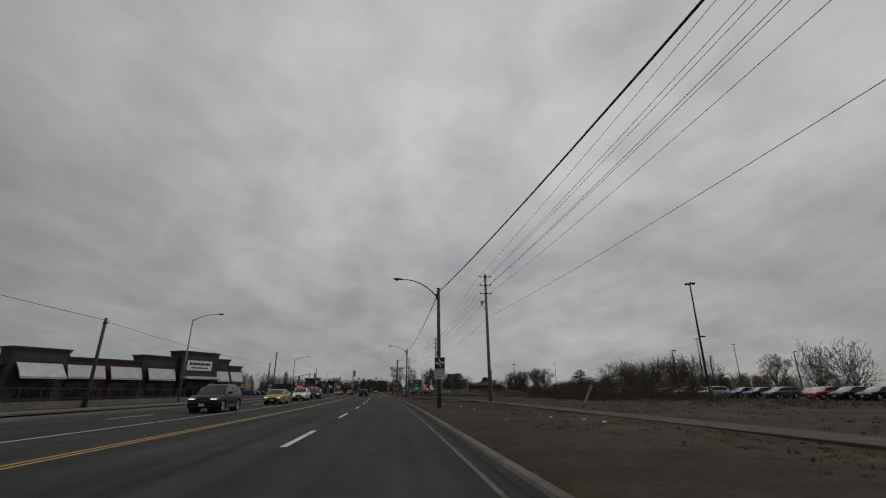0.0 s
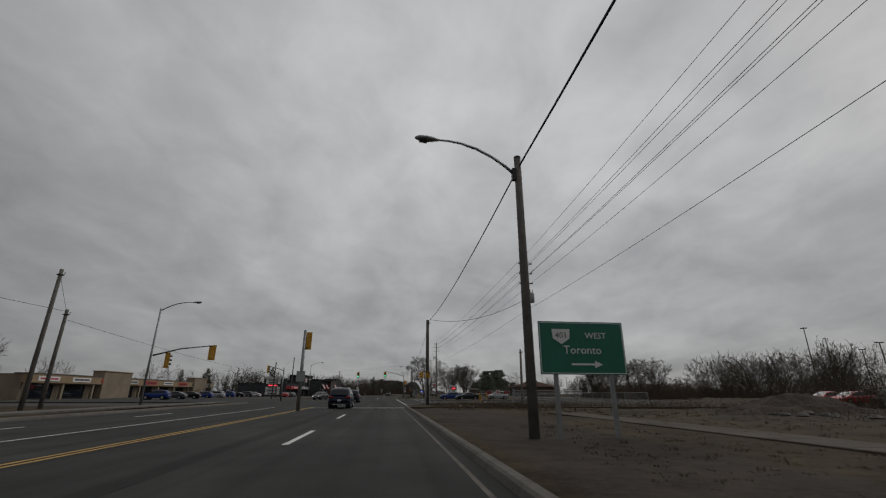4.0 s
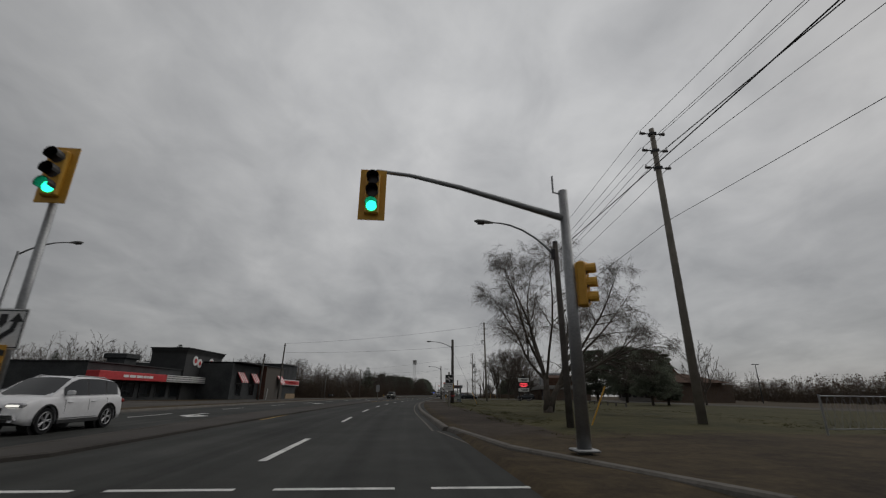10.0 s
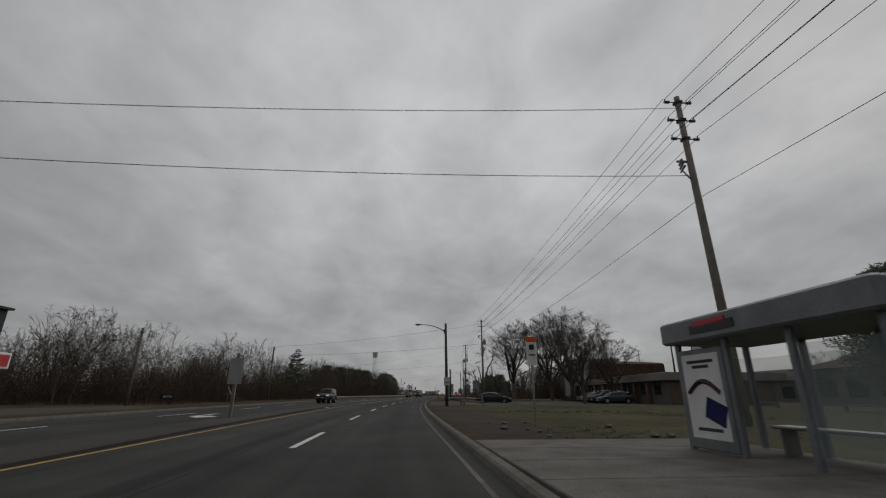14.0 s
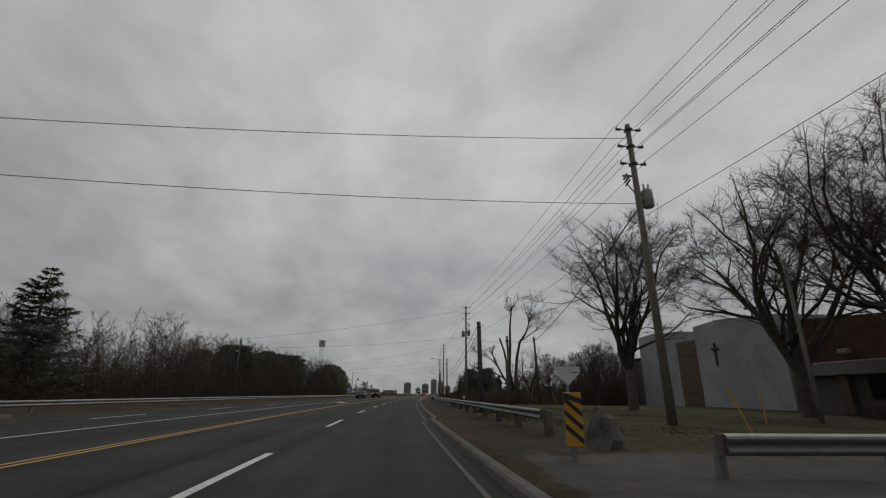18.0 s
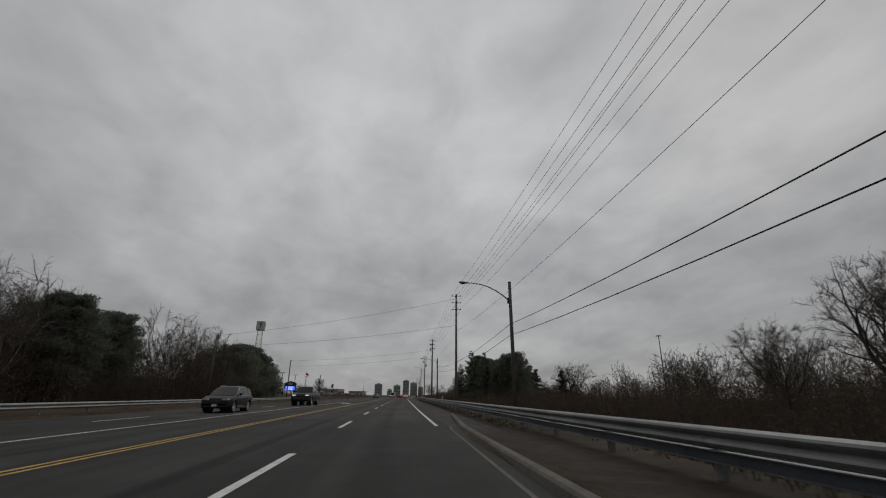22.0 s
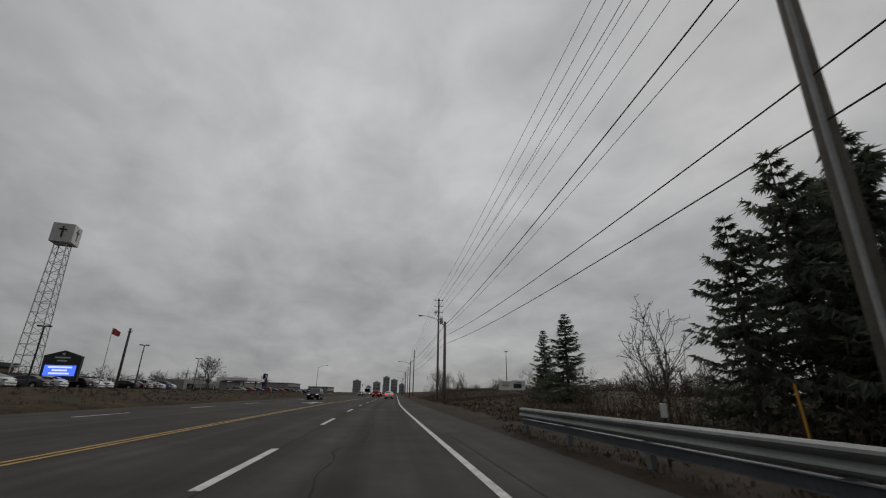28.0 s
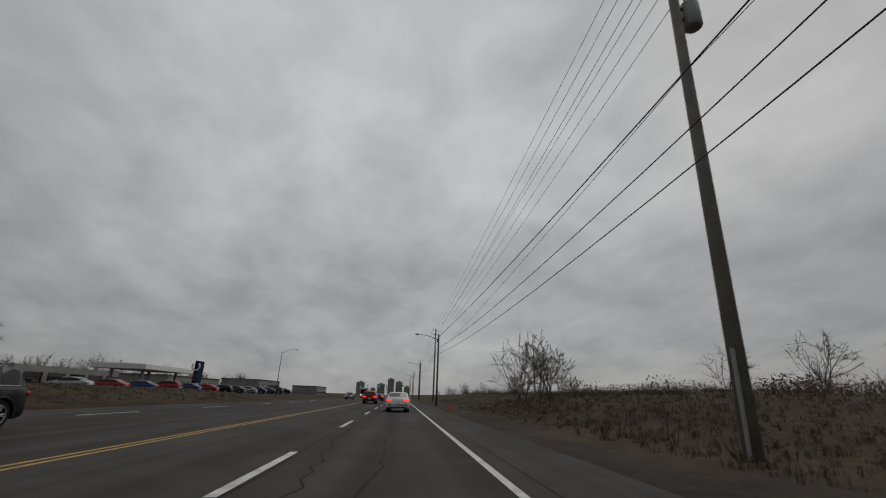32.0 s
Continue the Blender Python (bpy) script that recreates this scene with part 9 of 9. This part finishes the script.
# along the length (0 rear to 1 front): shoulder height and breadth; then the roof's line, and the side windows
SHAPES = {
    "sedan": dict(l=4.78, w=1.84, wheel=0.335, base=2.8, low=0.22, body=((0, 0.58, 0.80), (0.012, 0.86, 0.90), (0.03, 0.98, 0.94), (0.10, 1.03, 0.98), (0.22, 1.02, 1.0), (0.5, 0.96, 1.0), (0.70, 0.95, 1.0), (0.86, 0.87, 0.97), (0.94, 0.79, 0.92), (0.98, 0.69, 0.86), (1.0, 0.50, 0.78)), roof=((0.09, 1.03), (0.26, 1.37), (0.34, 1.44), (0.46, 1.46), (0.54, 1.44), (0.59, 1.40), (0.77, 0.945)), panes=((0.175, 0.255), (0.265, 0.445), (0.455, 0.68))),
    "suv": dict(l=4.70, w=1.90, wheel=0.37, base=2.82, low=0.27, body=((0, 0.62, 0.84), (0.012, 0.94, 0.92), (0.03, 1.05, 0.95), (0.1, 1.10, 0.99), (0.5, 1.06, 1.0), (0.70, 1.05, 1.0), (0.88, 1.0, 0.97), (0.96, 0.90, 0.92), (0.99, 0.76, 0.87), (1.0, 0.56, 0.80)), roof=((0.012, 1.06), (0.085, 1.50), (0.13, 1.62), (0.30, 1.69), (0.50, 1.68), (0.57, 1.63), (0.77, 1.05)), panes=((0.09, 0.225), (0.235, 0.425), (0.435, 0.67))),
    "wagon": dict(l=4.68, w=1.82, wheel=0.34, base=2.7, low=0.22, body=((0, 0.58, 0.82), (0.015, 0.86, 0.91), (0.03, 0.96, 0.95), (0.1, 1.0, 0.99), (0.5, 0.95, 1.0), (0.70, 0.94, 1.0), (0.87, 0.85, 0.97), (0.95, 0.75, 0.91), (0.985, 0.66, 0.86), (1.0, 0.50, 0.78)), roof=((0.02, 0.96), (0.12, 1.36), (0.17, 1.43), (0.35, 1.49), (0.50, 1.47), (0.58, 1.41), (0.77, 0.935)), panes=((0.12, 0.235), (0.245, 0.435), (0.445, 0.68))),
    "boxy": dict(l=4.5, w=1.82, wheel=0.42, base=2.8, low=0.46, body=((0, 0.7, 0.93), (0.01, 1.12, 0.96), (0.03, 1.2, 0.98), (0.5, 1.18, 1.0), (0.68, 1.18, 0.96), (0.95, 1.14, 0.88), (0.985, 1.06, 0.84), (1.0, 0.62, 0.82)), roof=((0.012, 1.2), (0.028, 1.76), (0.08, 1.84), (0.3, 1.86), (0.54, 1.85), (0.585, 1.80), (0.67, 1.18)), panes=((0.05, 0.22), (0.235, 0.41), (0.425, 0.60))),
    "pickup": dict(l=5.9, w=2.04, wheel=0.43, base=3.75, low=0.44, body=((0, 0.7, 0.94), (0.008, 1.28, 0.97), (0.32, 1.32, 1.0), (0.36, 1.31, 1.0), (0.5, 1.29, 1.0), (0.70, 1.27, 1.0), (0.93, 1.21, 0.98), (0.985, 1.10, 0.95), (1.0, 0.70, 0.92)), roof=((0.335, 1.32), (0.355, 1.80), (0.39, 1.92), (0.48, 1.96), (0.56, 1.94), (0.60, 1.88), (0.72, 1.27)), panes=((0.37, 0.475), (0.485, 0.67))),
}


def rounded(points, column):
    """A smooth line through the points of a shape, as a function of the share of the length."""
    ks = np.linspace(0, 1, 241)
    v = np.interp(ks, [q[0] for q in points], [q[column] for q in points])
    for _ in range(5):
        v[1:-1] = (v[:-2] + 2 * v[1:-1] + v[2:]) / 4
    return lambda k: float(np.interp(k, ks, v))


def car_model(kind, colour, label, lit=False, tail=False, far=False):
    """A road car, +y forward, standing on z = 0: a lofted body with open wheel arches, a cabin with panes set on it."""
    sh = SHAPES[kind]
    l, w, col, r, low = sh["l"], sh["w"] / 2, PAINTS[colour], sh["wheel"], sh["low"]
    belt, wide, roofline = rounded(sh["body"], 1), rounded(sh["body"], 2), rounded(sh["roof"], 1)
    ob = thing("pickup_truck" if kind == "pickup" else "car", Matrix(), label, "car" if kind != "pickup" else "pickup truck")
    axles, arch = (-sh["base"] / 2 - 0.02, sh["base"] / 2 - 0.02), r + 0.07
    ys = list(np.linspace(-l / 2, l / 2, 15 if far else 27)) + [-l / 2 + 0.03, -l / 2 + 0.08, l / 2 - 0.03, l / 2 - 0.09]
    for c in axles:
        ys = [y for y in ys if abs(y - c) > arch + 0.02] + [c + arch * math.cos(a) for a in np.linspace(0, math.pi, 7 if far else 11)] + [c - arch - 0.006, c + arch + 0.006]
    rings = []
    for y in sorted(ys):
        k = y / l + 0.5
        top, ww = belt(k), w * wide(k)
        lo = low + 0.10 * max(0.0, abs(2 * k - 1) - 0.86) / 0.14
        for c in axles:
            if abs(y - c) <= arch + 1e-6:
                lo = r + math.sqrt(max(0.0, arch ** 2 - (y - c) ** 2))
        crown = 0.035 * min(1, 6 * k, 6 * (1 - k))
        half = [(ww * 0.86, lo), (ww * 0.975, lo), (ww * 0.998, max(lo + 0.02, low + 0.20)), (ww, max(lo + 0.05, top * 0.60)), (ww * 0.992, max(lo + 0.07, top * 0.80)), (ww * 0.972, max(lo + 0.09, top * 0.93)), (ww * 0.925, top), (ww * 0.62, top + crown * 0.7), (0.0, top + crown)]
        rings.append([Vector((x, y, z)) for x, z in half] + [Vector((-x, y, z)) for x, z in half[-2::-1]])
    f = Form().rings(rings, False, False)
    n = len(rings[0])
    f.f += [tuple(range(n)), tuple(len(f.v) - 1 - i for i in range(n))]
    part("body", f, col, ob, "", True)
    k0, k1 = sh["roof"][0][0], sh["roof"][-1][0]

    def cabin(k):
        """Floor of the cabin there, its roof, half breadth at the shoulder and at the roof."""
        floor_z, z = belt(k) - 0.03, max(roofline(k), belt(k) - 0.02)
        wb = w * wide(k) * 0.925
        return floor_z, z, wb, wb - (z - floor_z) * (0.12 if kind == "boxy" else 0.27)

    rings = []
    for k in sorted(list(np.linspace(k0, k1, 17 if far else 27)) + [q[0] for q in sh["roof"][1:-1]]):
        a, z, wb, wt = cabin(k)
        half = [(wb, a), (wb + (wt - wb) * 0.82, a + (z - a) * 0.82), (wt * 0.94, z - 0.035 * min(1, (z - a) * 4)), (wt * 0.72, z - 0.006), (0.0, z + 0.012)]
        rings.append([Vector((x, (k - 0.5) * l, q)) for x, q in half] + [Vector((-x, (k - 0.5) * l, q)) for x, q in half[-2::-1]])
    part("cabin", Form().rings(rings, False, False), col, ob, "", True)

    def side_patch(ka, kb, out, lower, upper, side):
        lo_row, hi_row = [], []
        for k in np.linspace(ka, kb, 9):
            a, z, wb, wt = cabin(k)
            for row, h in ((lo_row, belt(k) + lower), (hi_row, max(belt(k) + lower + 0.02, a + (z - a) * upper))):
                row.append((side * (wb + (wt - wb) * (h - a) / max(0.02, z - a) + out), (k - 0.5) * l, h))
        return Form().strip(lo_row, hi_row), lo_row, hi_row

    def glass_patch(ka, kb):
        rows = []
        for k in np.linspace(ka, kb, 6):
            a, z, wb, wt = cabin(k)
            rows.append([(wt * x, (k - 0.5) * l, z + dz) for x, dz in ((-0.9, -0.018), (-0.55, 0.012), (0, 0.024), (0.55, 0.012), (0.9, -0.018))])
        f = Form()
        for a, b in zip(rows, rows[1:]):
            f.strip(a, b)
        return f

    top_k = [q[0] for q in sh["roof"]]
    part("windscreen", glass_patch(top_k[-2] + 0.004, top_k[-1] - 0.012), CAR_GLASS, ob, "", True)
    part("rear_window", glass_patch(top_k[0] + 0.2 * (top_k[1] - top_k[0]), top_k[1]), CAR_GLASS, ob, "", True)
    first, last = sh["panes"][0][0], sh["panes"][-1][1]
    for side in (-1, 1):
        band, lo_row, hi_row = side_patch(first, last, 0.004, 0.015, 0.88, side)
        part("window_band", band, CAR_GLASS if far else TRIM, ob, "", True)
        if not far:
            for ka, kb in sh["panes"]:
                part("side_window", side_patch(ka + 0.004, kb - 0.004, 0.009, 0.03, 0.855, side)[0], CAR_GLASS, ob, "", True)
            if kind in ("suv", "sedan", "wagon"):
                part("window_trim", Form().tube(lo_row + hi_row[::-1] + lo_row[:1], 0.011, 4), RIM, ob, "thin chrome window trim")
            seams = [(sh["panes"][0][1] + sh["panes"][1][0]) / 2, (sh["panes"][-2][1] + sh["panes"][-1][0]) / 2, last - 0.01]
            for k in seams[-2:] if kind == "pickup" else seams:
                x = w * wide(k)
                part("door_seam", Form().tube([(side * x * 0.975, (k - 0.5) * l, belt(k) * 0.93), (side * x * 0.995, (k - 0.5) * l, belt(k) * 0.8), (side * x * 1.0, (k - 0.5) * l, belt(k) * 0.6), (side * x * 0.985, (k - 0.5) * l, low + 0.14)], 0.006, 4), TRIM, ob)
            for k in seams[1:]:
                part("door_handle", Form().bevel_box((side * (w * wide(k) + 0.002), (k - 0.5) * l - 0.20, belt(k) * 0.84), (0.035, 0.2, 0.03), 0.008), col, ob)
            part("sill", Form().bevel_box((side * w * 0.975, 0, low + 0.05), (0.06, sh["base"] - 2 * arch - 0.02, 0.12), 0.015), TRIM, ob)
            if kind == "suv":
                part("sill_trim", Form().bevel_box((side * w * 1.0, 0.02, low + 0.16), (0.025, sh["base"] - 2 * arch - 0.3, 0.025), 0.006), RIM, ob, "thin chrome strip above the sill")
            foot = Vector((side * (w * 0.93 + 0.02), (last - 0.5) * l - 0.06, belt(last) + 0.05))
            part("wing_mirror", Form().bevel_box(foot + Vector((side * 0.12, 0, 0.06)), (0.22, 0.12, 0.15), 0.03).tube([foot, foot + Vector((side * 0.08, 0, 0.03))], 0.025, 5), col, ob)
        for y in axles:
            v = w * 0.985
            part("wheel_well", Form().disc((side * (w * 0.7), y, r), (1, 0, 0), arch + 0.03, 0.3, 12 if far else 18), TRIM, ob)
            if kind in ("suv", "boxy", "pickup") and not far:
                out = 0.07 if kind == "boxy" else 0.025
                part("arch_trim", Form().tube([(side * (w + out - 0.035), y + (arch + 0.01) * math.cos(a), r + (arch + 0.01) * math.sin(a)) for a in np.linspace(-0.15, math.pi + 0.15, 13)], out, 6), TRIM, ob)
            wheel = part("wheel", Form().rings([[Vector((side * x, y + rr * math.cos(a), r + rr * math.sin(a))) for a in np.linspace(0, 2 * math.pi, 14 if far else 24, endpoint=False)] for x, rr in ((v - 0.24, r * 0.9), (v - 0.22, r), (v - 0.03, r), (v - 0.005, r * 0.95), (v - 0.012, r * 0.70), (v - 0.06, r * 0.66), (v - 0.07, r * 0.05))], False), TYRE, ob)
            if far:
                part("rim", Form().disc((side * (v - 0.03), y, r), (1, 0, 0), r * 0.62, 0.02, 10), RIM, wheel)
                continue
            rim = Form().disc((side * (v - 0.03), y, r), (1, 0, 0), r * 0.15, 0.03, 8)
            for q in range(5):
                a = 2 * math.pi * (q + 0.5) / 5
                for da in (-0.16, 0.16):
                    rim.tube([(side * (v - 0.03), y + r * 0.1 * math.cos(a), r + r * 0.1 * math.sin(a)), (side * (v - 0.03), y + r * 0.66 * math.cos(a + da), r + r * 0.66 * math.sin(a + da))], [r * 0.06, r * 0.04], 4)
            rim.tube([(side * (v - 0.02), y + r * 0.67 * math.cos(a), r + r * 0.67 * math.sin(a)) for a in np.linspace(0, 2 * math.pi, 21)], r * 0.045, 4)
            part("rim", rim, RIM, wheel)
        zf = belt(0.955) * 0.9
        yf = l / 2 - 0.17
        lamp = part("headlamp", Form().bevel_box((side * w * 0.66, yf, zf), (0.46, 0.26, 0.13), 0.04), LAMP_OFF, ob)
        if lit:
            part("lit_strip", Form().bevel_box((side * w * 0.66, yf + 0.125, zf - 0.01), (0.34, 0.03, 0.06), 0.01), HEADLAMP, lamp)
        zt = belt(0.03) * 0.87
        part("tail_lamp", Form().bevel_box((side * w * 0.73, -l / 2 + 0.10, zt), (0.44, 0.2, 0.15 if kind != "pickup" else 0.34), 0.04), TAIL_LIT if tail else TAIL, ob)
    part("underbody", Form().box((0, 0, low + 0.08), (w * 1.4, l * 0.9, 0.16)), TRIM, ob)
    zg = belt(0.985)
    part("grille", Form().bevel_box((0, l / 2 - 0.06, zg * 0.83), (w * (1.25 if kind == "pickup" else 0.8), 0.14, zg * 0.3), 0.03), TRIM, ob)
    part("number_plate", Form().box((0, l / 2 + 0.02, low + 0.20), (0.32, 0.02, 0.15)), PLATE, ob)
    part("number_plate", Form().box((0, -l / 2 - 0.005, belt(0.015) * 0.70), (0.32, 0.03, 0.15)), PLATE, ob)
    if far:
        return ob
    part("front_intake", Form().bevel_box((0, l / 2 - 0.04, low + 0.14), (w * 1.35, 0.12, 0.14), 0.03), TRIM, ob)
    part("rear_skirt", Form().bevel_box((0, -l / 2 + 0.05, low + 0.12), (w * 1.45, 0.12, 0.2), 0.03), TRIM, ob)
    part("exhaust", Form().bevel_box((0, -l / 2 + 0.0, low + 0.05), (w * 1.1, 0.06, 0.05), 0.015), RIM, ob)
    if kind in ("suv", "wagon"):
        for x in (-0.58, 0.58):
            part("roof_rail", Form().tube([(x, (0.15 - 0.5) * l, roofline(0.15) - 0.02), (x, (0.2 - 0.5) * l, roofline(0.2) + 0.03), (x, (0.5 - 0.5) * l, roofline(0.5) + 0.03), (x, (0.55 - 0.5) * l, roofline(0.55) - 0.03)], 0.017, 5), RIM, ob)
    if kind == "pickup":
        part("bed_floor", Form().box((0, -0.335 * l, 1.34), (w * 1.62, 0.29 * l, 0.03)), TRIM, ob)
        part("front_bumper", Form().bevel_box((0, l / 2 + 0.02, low + 0.22), (w * 1.86, 0.2, 0.26), 0.04), TRIM, ob)
    if kind == "boxy":
        part("spare_wheel", Form().disc((0, -l / 2 - 0.1, 1.0), (0, 1, 0), 0.4, 0.22, 16), TYRE, ob)
        part("front_bumper", Form().bevel_box((0, l / 2 + 0.06, low + 0.12), (w * 1.8, 0.24, 0.22), 0.04), TRIM, ob)
    return ob


CARS = {}


def park(kind, colour, s, d, turn, label, lit=False, tail=False, z=0.0, group="", far=False):
    """Stand a car at a place; turn: degrees from the way of the road."""
    key = (kind, colour, lit, tail, far)
    if key not in CARS:
        CARS[key] = car_model(kind, colour, label, lit, tail, far)
        ob = CARS[key]
        ob.matrix_world = spot(s, d, z, turn)
    else:
        ob = copy_thing(CARS[key], spot(s, d, z, turn))
    return tagged(ob, label, "", group)


# traffic
park("sedan", "gold", 49.5, -8.9, 180, "yellow-gold sedan with lit headlamps in the oncoming lane", True)
park("suv", "black", 31.4, -8.7, 180, "black sport utility car with lit headlamps in the oncoming lane", True)
park("suv", "white", 66, -9.2, 180, "white sport utility car with lit headlamps in the oncoming lane", True)
park("suv", "black", 79.5, -9.0, 180, "black sport utility car with lit headlamps in the oncoming lane", True)
park("suv", "navy", 110.8, -1.45, 0, "dark blue sport utility car with chrome window trim alongside").scale = (1.0, 1.07, 1.0)
park("wagon", "grey", 163.5, -10.6, 166, "dark grey wagon with lit headlamps turning at the junction", True)
park("suv", "navy", 135.8, -2.1, 0, "dark blue sport utility car entering the junction")
park("sedan", "black", 178, -7.3, 168, "black hatchback with lit headlamps waiting to turn", True)
park("suv", "white", 189.5, -8.8, 180, "white sport utility car waiting in the turning lane", True)
park("boxy", "olive", 306.3, -9.3, 180, "olive green boxy off-road car in the oncoming lane", True)
park("suv", "black", 413.5, -9.6, 180, "dark sport utility car in the oncoming lane")
park("pickup", "black", 435.4, -8.8, 180, "black pickup truck with lit headlamps in the oncoming lane", True).scale = (1.06, 1.04, 1.06)
park("suv", "black", 561, -9.0, 180, "black sport utility car with lit headlamps in the oncoming lane", True)
park("sedan", "white", 587, 2.0, 0, "white sedan with red tail lamps ahead in the lane", False, True)
park("suv", "red", 614, -1.9, 0, "red sport utility car with lit tail lamps ahead", False, True)
park("sedan", "black", 640, -1.9, 0, "dark sedan far ahead in the lane", False, True)
park("sedan", "grey", 655, -9.2, 180, "grey sedan far off in the oncoming lane", True)
park("sedan", "blue", 165.2, 16.0, 92, "blue sedan waiting at the crossing road")
park("sedan", "teal", 160.6, 18.8, 94, "dark sedan waiting at the crossing road")
park("suv", "silver", 166.2, 26.2, 92, "silver sport utility car waiting at the crossing road")
park("sedan", "teal", 305, 13.3, -97, "dark sedan turning into the church drive")

# parked cars
rngc = random.Random(77)


def parked(rows, group, kinds=("sedan", "suv", "wagon", "sedan"), colours=("white", "black", "grey", "silver", "red", "grey", "black", "white", "blue")):
    for s, d, turn, z in rows:
        kind, colour = rngc.choice(kinds), rngc.choice(colours)
        park(kind, colour, s, d, turn + rngc.uniform(-2, 2), f"parked {colour} {'sedan' if kind == 'sedan' else 'wagon' if kind == 'wagon' else 'sport utility car'} in the car park", False, False, z, group, True)


parked([(303 + 3.1 * k, 29 + 0.3 * k, 90, 0.12) for k in range(5)], "church car park")
parked([(150 + 3.4 * k, -40, 90, 0.02) for k in range(3, 20, 2)] + [(205 + 3.2 * k, -27.5, 0, 0.05) for k in (0, 2.2)], "plaza car park")
parked([(517 + 3.0 * k, -34.5 - 0.4 * k, 90, 0.98) for k in range(0, 24) if k not in (8, 11, 15, 16)], "church hall car park")
parked([(520 + 3.0 * k, -52, 90, 1.0) for k in range(0, 18, 2)], "church hall car park")
parked([(606 + 3.2 * k, -36 + 0.2 * k, 90, 0.5) for k in range(0, 26, 2)], "roadside car park")
parked([(30 + 3.0 * k, 54, 90, 0.12) for k in range(0, 30) if k % 4 != 3], "far car park")
parked([(40 + 3.2 * k, 72, 90, 0.12) for k in range(0, 24, 2)], "far car park")
parked([(40 + 3.4 * k, -48, 90, 0.1) for k in (1, 4)], "plaza car park")

bus = thing("bus", spot(700, -9.2, 0, 180), "white city bus far off in the oncoming lane", "bus")
part("body", Form().bevel_box((0, 0, 1.75), (2.5, 11.5, 2.7), 0.15), PAINTS["white"], bus)
part("windscreen", Form().box((0, 5.76, 2.0), (2.2, 0.04, 1.3)), CAR_GLASS, bus)
for x in (-1.26, 1.26):
    part("window_band", Form().box((x, 0, 2.2), (0.03, 10.4, 0.9)), CAR_GLASS, bus)
    for y in (-3.6, 3.4):
        part("wheel", Form().disc((x * 0.93, y, 0.48), (1, 0, 0), 0.48, 0.3, 16), TYRE, bus)
    part("headlamp", Form().bevel_box((x * 0.75, 5.76, 0.9), (0.35, 0.05, 0.2), 0.02), HEADLAMP, bus)
